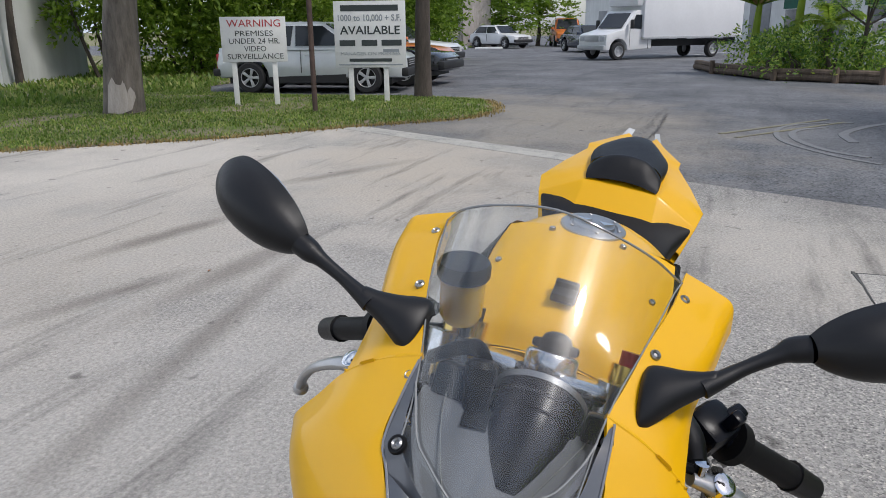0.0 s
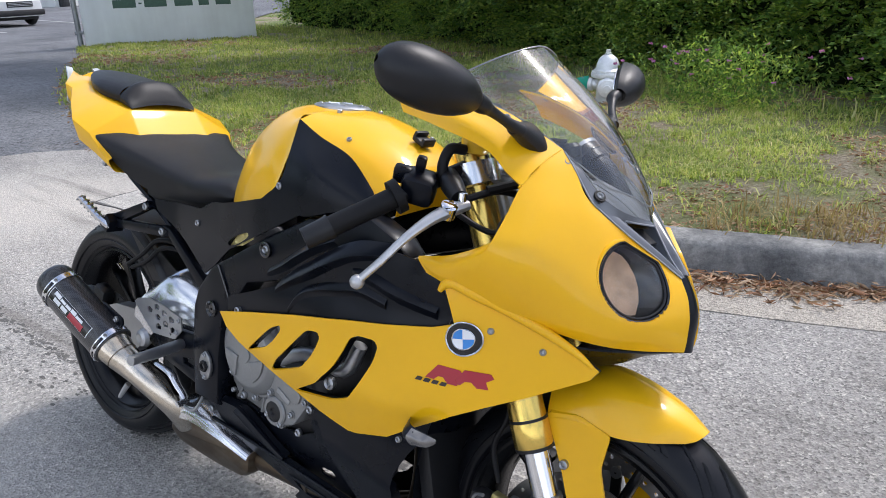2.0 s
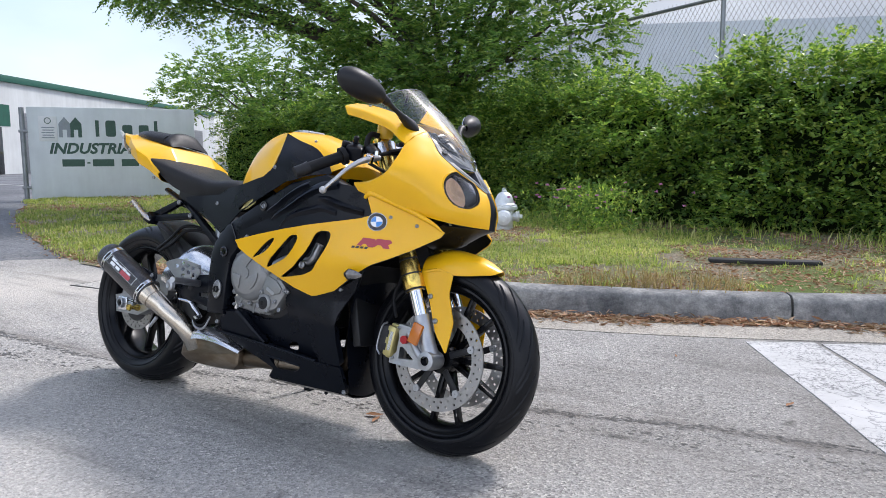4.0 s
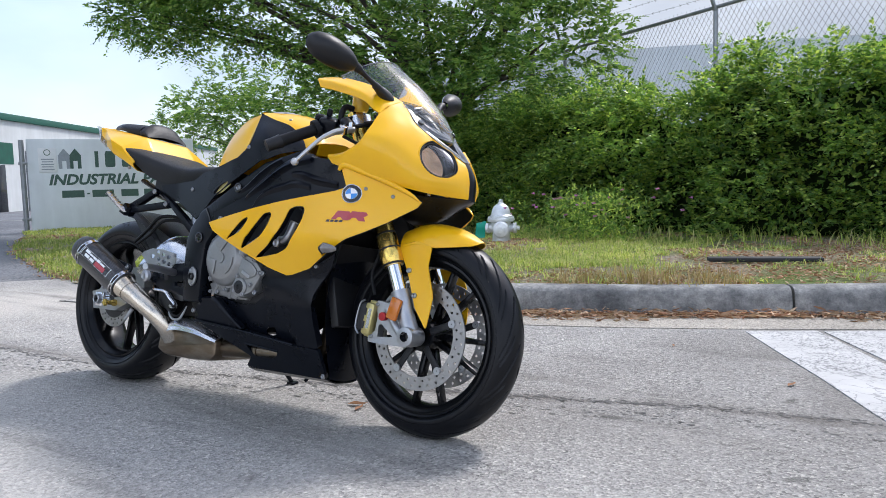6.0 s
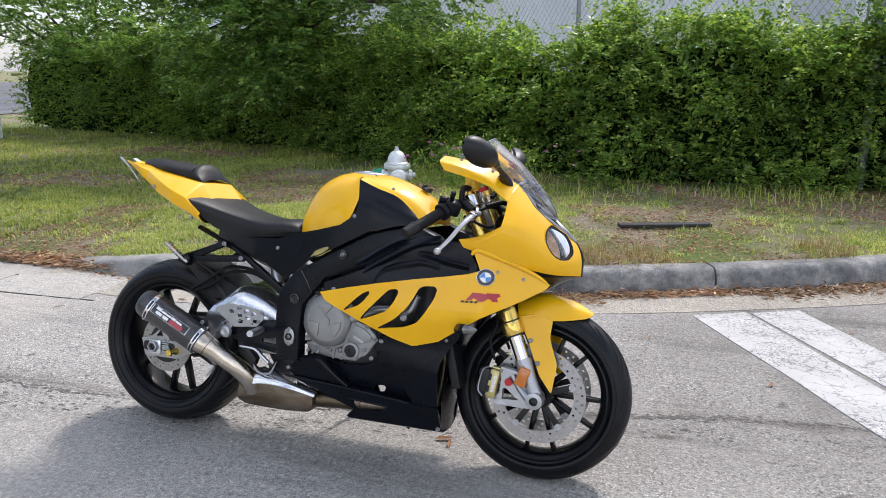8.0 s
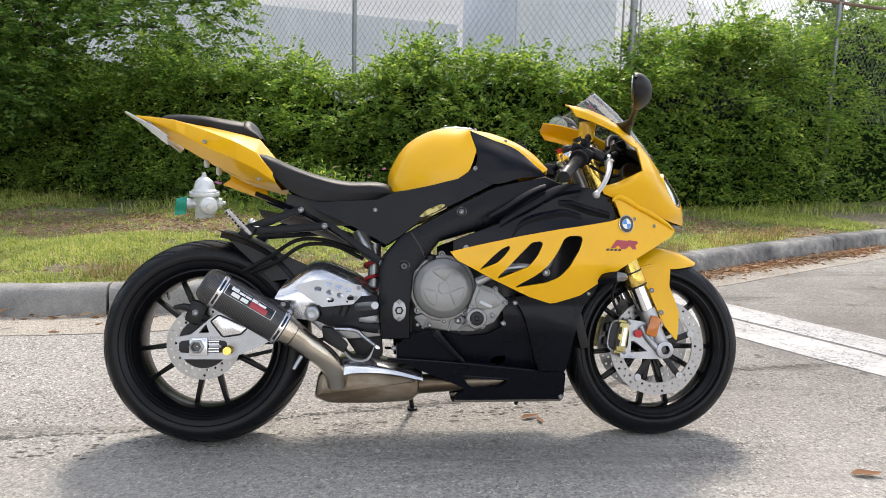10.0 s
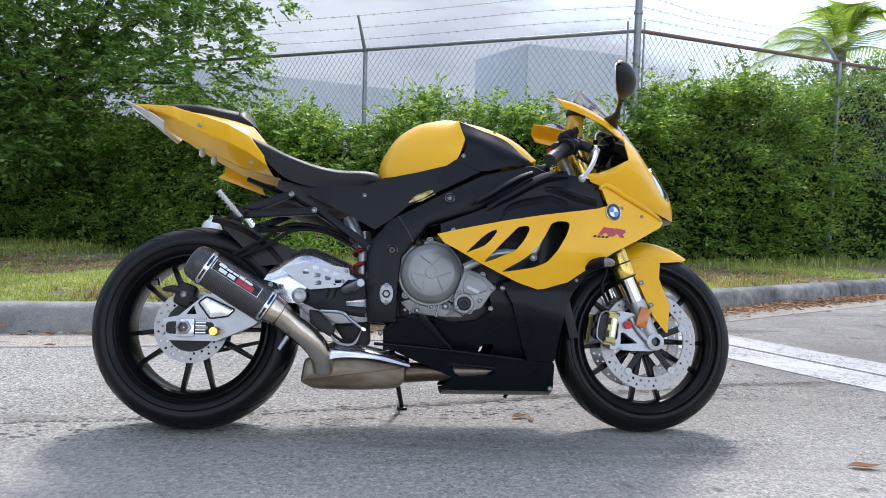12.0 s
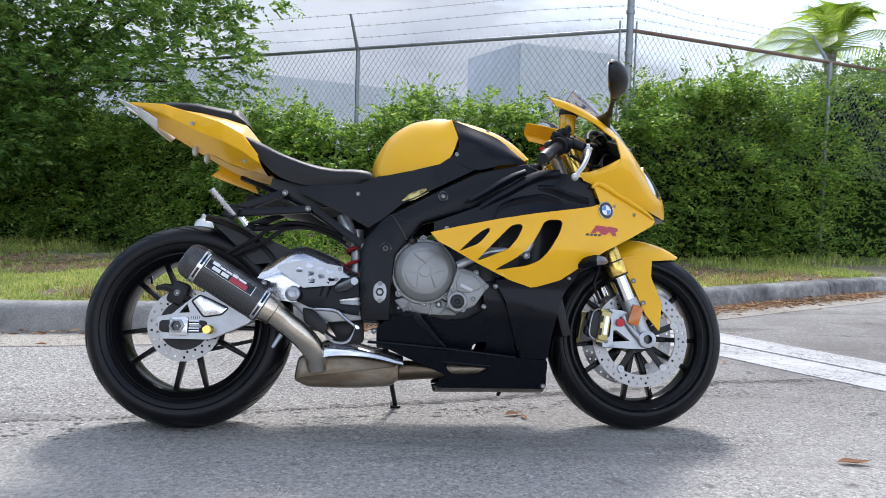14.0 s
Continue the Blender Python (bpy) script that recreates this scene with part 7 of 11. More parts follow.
WINDOW = [[(0.156, 0.246), (0.160, 0.262), (0.172, 0.270), (0.200, 0.273), (0.204, 0.262), (0.196, 0.246), (0.176, 0.243)],
          [(0.069, 0.208), (0.13, 0.204), (0.214, 0.196), (0.204, 0.182), (0.184, 0.171), (0.106, 0.170), (0.086, 0.182)]]


def lower_w(x, z):
    """Half width of the lower fairing's skin, narrowing to the keel."""
    a = side_w(x, max(z, 0.44)) - 0.012
    b = 0.084 + (z - 0.127) * 0.50 if z < 0.36 else 0.2005 + (z - 0.36) * 0.28
    return min(a, b) - 0.25 * max(0.0, x - 0.40)


BOWL = [(-0.136, 0.25), (-0.136, 0.31), (-0.10, 0.344), (-0.02, 0.354), (0.07, 0.336), (0.14, 0.342), (0.19, 0.37), (0.176, 0.452), (0.256, 0.462), (0.33, 0.36), (0.33, 0.21), (0.05, 0.235)]
BLADE = [(0.214, 0.457), (0.256, 0.462), (0.322, 0.442), (0.414, 0.468), (0.448, 0.486), (0.487, 0.512), (0.470, 0.470), (0.438, 0.430), (0.414, 0.384), (0.400, 0.300), (0.394, 0.222), (0.308, 0.222), (0.292, 0.258), (0.268, 0.33), (0.246, 0.40)]
BELLY = [(-0.138, 0.264), (-0.06, 0.259), (0.07, 0.252), (0.19, 0.238), (0.30, 0.223), (0.394, 0.218), (0.398, 0.127), (0.22, 0.129), (0.044, 0.132), (0.080, 0.168), (0.01, 0.198), (-0.057, 0.226)]
FLAP = [(-0.136, 0.266), (-0.137, 0.31), (-0.10, 0.344), (-0.012, 0.350), (0.014, 0.318), (0.042, 0.281), (0.077, 0.254), (-0.05, 0.260)]


CREASES = [([(0.13, 0.692), (0.174, 0.715), (0.215, 0.742), (0.26, 0.768), (0.30, 0.785)], 0.012, 0.014, 0.012), ([(0.16, 0.668), (0.20, 0.694), (0.245, 0.718), (0.29, 0.744), (0.345, 0.770), (0.41, 0.781)], 0.018, 0.026, 0.016),
           ([(0.196, 0.640), (0.226, 0.676), (0.27, 0.694), (0.312, 0.703), (0.355, 0.711), (0.41, 0.700)], 0.009, 0.016, 0.020), ([(0.34, 0.742), (0.38, 0.738), (0.434, 0.722), (0.504, 0.708)], 0.012, 0.014, 0.024)]


def topside_w(x, z):
    """Half width of the black upper flank, lightly hollowed."""
    return side_w(x, z) - 0.010 - 0.006 * math.exp(-((z - 0.70) / 0.03) ** 2)


for sg in (-1, 1):
    rs = [rounded(s, 2, 0.25) for s in SLOTS]
    sf = part("side_fairing", bm_sheet(dense(FLANK, 0.02), lambda x, z: (x, sg * side_w(x, z), z), [dense(s, 0.01) for s in rs], 0.018, 0.004, (0, -sg, 0)), Y_PAINT, bike, "glossy yellow side fairing with three slanted vents")
    for s in rs:
        lip = [(x, sg * (side_w(x, z) - 0.003), z) for x, z in s] + [(s[0][0], sg * (side_w(*s[0]) - 0.003), s[0][1])]
        deep = [(x, sg * (side_w(x, z) - 0.02), z) for x, z in s]
        b2 = bmesh.new()
        A = [b2.verts.new(p) for p in lip[:-1]]
        B = [b2.verts.new(p) for p in deep]
        for i in range(len(A)):
            b2.faces.new((A[i], A[(i + 1) % len(A)], B[(i + 1) % len(A)], B[i]))
        part("vent_lip", b2, B_PLASTIC, sf)
    part("fairing_liner", bm_sheet(dense(FLANK, 0.02), lambda x, z: (x, sg * (side_w(x, z) - 0.0065), z), [dense(q, 0.01) for q in rs], 0.03, 0.0, (0, -sg, 0)), B_MATT, sf, "black inner face of the fairing")
    part("flank_panel", bm_sheet(dense(TOPSIDE, 0.02), lambda x, z: (x, sg * topside_w(x, z), z), (), 0.014, 0.004, (0, -sg, 0)), B_PLASTIC, bike, "satin black upper flank panel")
    lipline = [(0.512, 0.752), (0.520, 0.764), (0.535, 0.768), (0.565, 0.757), (0.600, 0.743), (0.662, 0.717), (0.712, 0.692), (0.738, 0.674)]
    part("fairing_lip", bm_tube([(x, sg * (side_w(x, z) + 0.003), z - 0.004) for x, z in lipline], [0.004, 0.008, 0.0095, 0.0095, 0.009, 0.008, 0.006, 0.003], 12, 4), Y_PAINT, sf, "rounded yellow lip of the side fairing")
    for line, amp, up, down in CREASES:
        g = []
        pts = spline([(x, 0, z) for x, z in line], 3)
        for q, p in enumerate(pts):
            k = math.sin(math.pi * min(1.0, (q + 0.3) / len(pts) * 0.92)) ** 0.6
            wz = lambda dz, o: (p.x, sg * (topside_w(p.x, p.z + dz) + o), p.z + dz)
            g.append([wz(-down * (0.5 + 0.5 * k), -0.003), wz(-0.35 * down, amp * k * 0.25), wz(0.0, amp * k), wz(0.2 * up, amp * k * 0.9), wz(up * (0.5 + 0.5 * k), -0.003)])
        b3 = bmesh.new()
        vv = [[b3.verts.new(c) for c in row] for row in g]
        for ra, rb in zip(vv, vv[1:]):
            for m_ in range(4):
                b3.faces.new((ra[m_], rb[m_], rb[m_ + 1], ra[m_ + 1]))
        bmesh.ops.recalc_face_normals(b3, faces=b3.faces[:])
        part("flank_ridge", b3, B_PLASTIC, bike, "folded ridge of the black flank")
    lf = part("lower_fairing", bm_sheet(dense(BOWL, 0.01), lambda x, z: (x, sg * (lower_w(x, z) - 0.026), z), [dense(WINDOW[0], 0.008)], 0.012, 0.004, (0, -sg, 0)), B_PLASTIC, bike, "satin black lower fairing")
    part("front_blade", bm_sheet(dense(rounded(BLADE, 2, 0.12), 0.012), lambda x, z: (x, sg * lower_w(x, z), z), (), 0.014, 0.022, (0, -sg, 0)), B_PLASTIC, lf)
    part("belly_panel", bm_sheet(dense(rounded(BELLY, 2, 0.1), 0.012), lambda x, z: (x, sg * (lower_w(x, z) + 0.003), z), [dense(WINDOW[1], 0.008)], 0.012, 0.012, (0, -sg, 0)), B_PLASTIC, lf)
    part("side_flap", bm_sheet(dense(rounded(FLAP, 2, 0.12), 0.012), lambda x, z: (x, sg * (lower_w(x, z) - 0.002), z), (), 0.012, 0.016, (0, -sg, 0)), B_PLASTIC, lf)
    # folded edges of the lower panels
    for line, rad, up_ in (([(-0.165, 0.268), (-0.089, 0.263), (0.064, 0.250), (0.194, 0.236), (0.292, 0.225)], 0.0045, 0.004),
                           ([(0.069, 0.209), (0.13, 0.205), (0.214, 0.197)], 0.004, 0.003)):
        part("panel_edge", bm_tube([(x, sg * (lower_w(x, z) + up_), z) for x, z in line], rad, 8, 4), B_PLASTIC, lf)
    part("fin", bm_tube([(x, sg * (lower_w(x, z) + 0.002), z) for x, z in ((-0.028, 0.350), (-0.012, 0.338), (0.03, 0.292), (0.07, 0.256))], [0.010, 0.011, 0.009, 0.005], 8, 4), B_PLASTIC, lf, "raised black fin")
    for x, z in ((0.591, 0.698), (0.666, 0.679)):
        bolt(sf, (x, sg * (side_w(x, z) + 0.001), z), 0.0055, (0.3, sg, 0.1))
    bolt(sf, (0.302, sg * (side_w(0.302, 0.532) - 0.012), 0.532), 0.012, (0, sg, 0))
    bolt(sf, (0.441, sg * (side_w(0.44, 0.47) + 0.002), 0.468), 0.0055, (0, sg, 0))
    for x, z in ((0.060, 0.603), (0.181, 0.378), (-0.146, 0.302), (0.216, 0.440), (0.388, 0.137)):
        bolt(bike, (x, sg * (lower_w(x, z) + 0.004 if z < 0.5 else side_w(x, z) - 0.006), z), 0.0078, (0, sg, 0))
    # inner ducting seen through the vents
    part("inner_duct", bm_sheet([(0.06, 0.47), (0.20, 0.42), (0.45, 0.47), (0.52, 0.60), (0.46, 0.68), (0.10, 0.62)], lambda x, z: (x, sg * (0.165 + 0.02 * math.sin(x * 40)), z), (), 0.03), ENGINE_DARK, bike)
    part("coolant_pipe", bm_tube([(0.10, sg * 0.20, 0.50), (0.2, sg * 0.21, 0.545), (0.30, sg * 0.215, 0.545), (0.33, sg * 0.21, 0.60)], 0.014, 10, 4), ALU, bike)
    sig = part("turn_signal", bm_surf([[(0.455, 0.214, 0.505), (0.455, 0.216, 0.503), (0.455, 0.214, 0.50)], [(0.478, 0.238, 0.528), (0.475, 0.245, 0.514), (0.478, 0.238, 0.50)],
                                       [(0.508, 0.272, 0.536), (0.500, 0.282, 0.520), (0.508, 0.272, 0.503)], [(0.536, 0.268, 0.530), (0.532, 0.276, 0.520), (0.536, 0.268, 0.508)], [(0.545, 0.258, 0.522), (0.545, 0.26, 0.519), (0.545, 0.258, 0.516)]], 4)
               if sg > 0 else bm_surf(mirror_grid([[(0.455, 0.214, 0.505), (0.455, 0.216, 0.503), (0.455, 0.214, 0.50)], [(0.478, 0.238, 0.528), (0.475, 0.245, 0.514), (0.478, 0.238, 0.50)],
                                       [(0.508, 0.272, 0.536), (0.500, 0.282, 0.520), (0.508, 0.272, 0.503)], [(0.536, 0.268, 0.530), (0.532, 0.276, 0.520), (0.536, 0.268, 0.508)], [(0.545, 0.258, 0.522), (0.545, 0.26, 0.519), (0.545, 0.258, 0.516)]], -1), 4), B_PLASTIC, bike, "smoked turn signal on a short stalk")
    part("signal_lens", bm_surf(mirror_grid([[(0.512, 0.276, 0.534), (0.508, 0.284, 0.520), (0.512, 0.276, 0.506)], [(0.538, 0.270, 0.530), (0.536, 0.279, 0.520), (0.538, 0.270, 0.509)], [(0.549, 0.259, 0.522), (0.549, 0.261, 0.519), (0.549, 0.259, 0.516)]], sg), 4), SMOKED, sig, "smoked dark signal lens")
# keel under the belly
part("belly_keel", bm_surf([[(x, -lower_w(x, 0.131), 0.131), (x, -0.04, 0.116), (x, 0.04, 0.116), (x, lower_w(x, 0.131), 0.131)] for x in (0.05, 0.15, 0.28, 0.395)], 4, 0.003), B_PLASTIC, bike, "black belly keel")
part("radiator", bm_box((0.03, 0.27, 0.26), (0, 0, 0), 0.004), B_MATT, bike, "black finned radiator").matrix_local = pose(0.425, 0, 0.42, 0, -14, 0)
part("header_shroud", bm_surf([[(0.44, -0.15, 0.48), (0.46, 0, 0.50), (0.44, 0.15, 0.48)], [(0.41, -0.13, 0.33), (0.42, 0, 0.33), (0.41, 0.13, 0.33)], [(0.395, -0.09, 0.20), (0.405, 0, 0.19), (0.395, 0.09, 0.20)], [(0.394, -0.07, 0.128), (0.40, 0, 0.118), (0.394, 0.07, 0.128)]], 4), B_FRAME, bike)


# emblem and decals on the flank, on both sides
def on_flank(x, z, sg, lift):
    return Vector((x, sg * (side_w(x, z) + lift), z))


for sg in (-1, 1):
    ex, ez = 0.558, 0.681
    ring = lambda r0, r1, a0, a1, lift, n=28: [((ex + r * math.cos(a)), ez + r * math.sin(a)) for r, aa in ((r1, range(n + 1)), (r0, range(n, -1, -1))) for a in [a0 + (a1 - a0) * i / n for i in aa]]
    em = part("emblem", bm_sheet([(ex + 0.0262 * math.cos(2 * math.pi * i / 40), ez + 0.0262 * math.sin(2 * math.pi * i / 40)) for i in range(40)], lambda x, z: on_flank(x, z, sg, 0.003), (), 0.012, 0.003, (0, -sg, 0)), B_GLOSS, bike, "round black emblem with blue and white quarters")
    part("emblem_rim", bm_tube([on_flank(ex + 0.0262 * math.cos(a), ez + 0.0262 * math.sin(a), sg, 0.0035) for a in [2 * math.pi * i / 36 for i in range(37)]], 0.0014, 6, 1), ALU_POL, em)
    part("emblem_rim", bm_tube([on_flank(ex + 0.0160 * math.cos(a), ez + 0.0160 * math.sin(a), sg, 0.0045) for a in [2 * math.pi * i / 36 for i in range(37)]], 0.0009, 6, 1), ALU_POL, em)
    for q in range(4):
        a0 = math.pi / 2 * q + 0.12
        sec = [(ex, ez)] + [(ex + 0.0155 * math.cos(a0 + math.pi / 2 * i / 8), ez + 0.0155 * math.sin(a0 + math.pi / 2 * i / 8)) for i in range(9)]
        part("emblem_quarter", bm_sheet(sec, lambda x, z: on_flank(x, z, sg, 0.0042), (), 0.0, 0.0006, (0, -sg, 0)), BLUE_P if q % 2 else WHITE_P, em)
    # red double mark and a short dark bar, drawn as plain shapes
    def decal(shape, mt, name, label=""):
        pts = [(0.508 + 0.8 * x, 0.607 + 0.72 * z) for x, z in shape]
        part(name, bm_sheet(pts, lambda x, z: on_flank(x, z, sg, 0.0012), (), 0.0, 0.0006, (0, -sg, 0)), mt, bike, label)
    for dx in (0.0, 0.052):
        decal([(dx - 0.006, 0.0), (dx + 0.018, 0.034), (dx + 0.062, 0.032), (dx + 0.068, 0.022), (dx + 0.054, 0.012), (dx + 0.060, -0.004), (dx + 0.040, -0.004), (dx + 0.030, 0.008), (dx + 0.020, 0.008), (dx + 0.012, -0.001)], DECAL_RED, "decal_shape", "slanted plain red shape edged dark")
    for k in range(4):
        decal([(-0.028 + 0.017 * k, -0.012), (-0.023 + 0.017 * k, -0.003), (-0.011 + 0.017 * k, -0.003), (-0.015 + 0.017 * k, -0.012)], DECAL_DARK, "decal_bar", "small dark slanted bar")

# ---- tank, seat, tail ----
TANK = [[(-0.164, 0, 0.795), (-0.161, 0.04, 0.792), (-0.156, 0.08, 0.786), (-0.148, 0.106, 0.779), (-0.139, 0.123, 0.772)],
        [(-0.160, 0, 0.850), (-0.155, 0.05, 0.845), (-0.145, 0.095, 0.830), (-0.130, 0.130, 0.804), (-0.113, 0.152, 0.774)],
        [(-0.115, 0, 0.930), (-0.110, 0.06, 0.922), (-0.095, 0.116, 0.896), (-0.070, 0.162, 0.846), (-0.044, 0.180, 0.789)],
        [(-0.050, 0, 0.978), (-0.045, 0.065, 0.970), (-0.030, 0.126, 0.942), (0.000, 0.178, 0.882), (0.042, 0.198, 0.811)],
        [(0.020, 0, 0.996), (0.022, 0.070, 0.987), (0.030, 0.130, 0.963), (0.050, 0.178, 0.918), (0.076, 0.202, 0.838)],
        [(0.090, 0, 0.993), (0.090, 0.065, 0.986), (0.086, 0.120, 0.977), (0.084, 0.152, 0.967), (0.100, 0.193, 0.900)]]
TANK_F = [[(0.090, 0, 0.993), (0.090, 0.065, 0.986), (0.086, 0.120, 0.977), (0.084, 0.152, 0.967)], [(0.160, 0, 0.984), (0.160, 0.07, 0.975), (0.155, 0.13, 0.956), (0.150, 0.158, 0.940)],
          [(0.240, 0, 0.955), (0.240, 0.075, 0.946), (0.235, 0.13, 0.927), (0.226, 0.154, 0.912)], [(0.305, 0, 0.915), (0.305, 0.07, 0.907), (0.302, 0.125, 0.884), (0.287, 0.157, 0.862)],
          [(0.334, 0, 0.875), (0.334, 0.07, 0.868), (0.334, 0.130, 0.856), (0.306, 0.166, 0.836)]]
tank = part("fuel_tank", bm_surf(TANK, 6, 0.0, True), Y_PAINT, bike, "glossy yellow fuel tank")
part("tank_top", bm_surf(TANK_F, 6, 0.003, True), Y_PAINT, bike, "glossy yellow tank top cover")
part("tank_skirt", bm_surf([[(0.334, -0.13, 0.856), (0.338, 0, 0.872), (0.334, 0.13, 0.856)], [(0.325, -0.13, 0.82), (0.325, 0, 0.83), (0.325, 0.13, 0.82)]], 4, 0.003), Y_PAINT, bike)
cap = part("filler_cap", moved(bm_lathe([(0.062, -0.004), (0.062, 0.002), (0.056, 0.006), (0.046, 0.006), (0.044, 0.003), (0.041, 0.003), (0.039, 0.008), (0.004, 0.009)], 40), pose(0.060, 0, 0.9895, 0, 1, 0)), ALU, bike, "brushed aluminium filler cap")
for sx in (-1, 1):
    part("cap_recess", bm_prism([(-0.013, -0.008), (0.013, -0.008), (0.0, 0.010)], -0.0012, 0.0012), ALU_POL, cap).matrix_local = pose(0.060, sx * 0.021, 0.9992, 90, 0, 90)
for k in range(6):
    a = k * 1.047 + 0.3
    bolt(cap, (0.060 + 0.051 * math.cos(a), 0.051 * math.sin(a), 0.9955), 0.0035, (0, 0, 1))
for sg in (-1, 1):
    for p, w in (((0.112, 0.066, 0.988), (0, 0.1, 1)), ((0.200, 0.132, 0.944), (0.2, 0.4, 1)), ((0.310, 0.150, 0.848), (0.3, 1, 0.4))):
        bolt(bike, (p[0], sg * p[1], p[2] - 0.002), 0.0052, (w[0], sg * w[1], w[2]))
part("tank_clip", join(bm_box((0.03, 0.036, 0.010), (0, 0, 0), 0.003), bm_box((0.008, 0.034, 0.016), (-0.012, 0, 0.006), 0.002), bm_box((0.008, 0.034, 0.014), (0.010, 0, 0.005), 0.002)), B_MATT, bike, "small black plastic mount").matrix_local = pose(0.275, 0.006, 0.946, 0, 28, 0)

COVER = [[(0.084, 0.153, 0.968), (0.100, 0.190, 0.908), (0.098, 0.204, 0.862), (0.070, 0.206, 0.830)],
         [(0.152, 0.160, 0.941), (0.165, 0.196, 0.893), (0.168, 0.207, 0.850), (0.150, 0.208, 0.798)],
         [(0.228, 0.156, 0.913), (0.240, 0.184, 0.872), (0.243, 0.195, 0.845), (0.235, 0.198, 0.818)],
         [(0.290, 0.159, 0.862), (0.304, 0.168, 0.848), (0.312, 0.173, 0.838), (0.319, 0.176, 0.830)]]


def cover_w(x):
    return 0.206 - 0.115 * max(0.0, 0.02 - x) - 0.02 * max(0.0, -0.1 - x)


HIP = [(0.150, 0.798), (0.110, 0.818), (0.070, 0.832), (0.042, 0.812), (-0.044, 0.790), (-0.113, 0.776), (-0.145, 0.772), (-0.200, 0.748), (-0.321, 0.742), (-0.392, 0.736), (-0.380, 0.715), (-0.267, 0.664), (-0.200, 0.628), (-0.172, 0.612), (-0.128, 0.640),
       (-0.069, 0.688), (0.042, 0.742), (0.100, 0.772)]
for sg in (-1, 1):
    part("tank_side_cover", bm_surf(mirror_grid(COVER, sg), 5, 0.003), B_PLASTIC, bike, "faceted satin black tank side cover")
    part("hip_panel", bm_sheet(dense(HIP, 0.02), lambda x, z: (x, sg * (cover_w(x) - 0.03 * max(0, (z - 0.72)) * (x < -0.1)), z), [rounded([(-0.075, 0.702), (-0.045, 0.722), (0.0, 0.738), (0.005, 0.730), (-0.03, 0.708), (-0.07, 0.694)], 2, 0.3)], 0.018, 0.004, (0, -sg, 0)),
         B_PLASTIC, bike, "satin black hip panel under the seat")
    part("grille", bm_sheet([(-0.08, 0.69), (-0.045, 0.726), (0.01, 0.742), (0.01, 0.724), (-0.03, 0.702)], lambda x, z: (x, sg * (cover_w(x) - 0.008 + 0.001 * math.sin(x * 900) * math.sin(z * 900)), z), (), 0.003), GOLD_CAL, bike, "dull gold mesh grille")
    bolt(bike, (0.094, sg * 0.206, 0.844), 0.007, (0, sg, 0))
    bolt(bike, (-0.205, sg * (cover_w(-0.205) + 0.001), 0.716), 0.007, (0, sg, 0))

SEAT_ROWS = [(-0.572, 0.890, 0.205, 0.872), (-0.550, 0.888, 0.198, 0.852), (-0.510, 0.876, 0.180, 0.815), (-0.450, 0.852, 0.158, 0.765), (-0.370, 0.828, 0.150, 0.744), (-0.290, 0.813, 0.150, 0.746), (-0.210, 0.814, 0.140, 0.754), (-0.165, 0.806, 0.125, 0.762), (-0.148, 0.785, 0.110, 0.770)]
seat = part("seat", bm_surf([[(x, 0, zt), (x, 0.5 * w, zt - 0.002), (x, 0.85 * w, zt - 0.012), (x, 0.98 * w, zt - 0.03 if zt - zb > 0.04 else (zt + zb) / 2), (x, 0.93 * w, zb)] for x, zt, w, zb in SEAT_ROWS], 5, 0.0, True), B_SEAT, bike, "black textured rider's seat")
PAD = [(-0.862, 1.004, 0.026, 0.988), (-0.842, 1.012, 0.040, 0.983), (-0.780, 1.012, 0.072, 0.976), (-0.715, 1.005, 0.100, 0.966), (-0.660, 0.998, 0.104, 0.953), (-0.604, 0.991, 0.095, 0.944)]
PADF = [(-0.610, 0.991, 0.092, 0.945), (-0.603, 0.999, 0.095, 0.943), (-0.588, 0.995, 0.097, 0.940), (-0.573, 0.980, 0.097, 0.936), (-0.560, 0.958, 0.096, 0.932), (-0.553, 0.942, 0.092, 0.927)]
for rows, lab, crown in ((PAD, "black passenger pad", (0.003, 0.012, 0.6)), (PADF, "raised black front roll of the pad", (0.006, 0.022, 0.72))):
    part("passenger_pad", bm_surf([[(x, 0, zt), (x, 0.45 * w, zt - crown[0] * min(1.0, (zt - zb) / 0.04)), (x, 0.78 * w, zt - crown[1] * min(1.0, (zt - zb) / 0.045)), (x, 0.97 * w, zt - crown[2] * (zt - zb)), (x, 0.96 * w, zb)] for x, zt, w, zb in rows], 5, 0.0, True), B_SEAT, bike, lab)
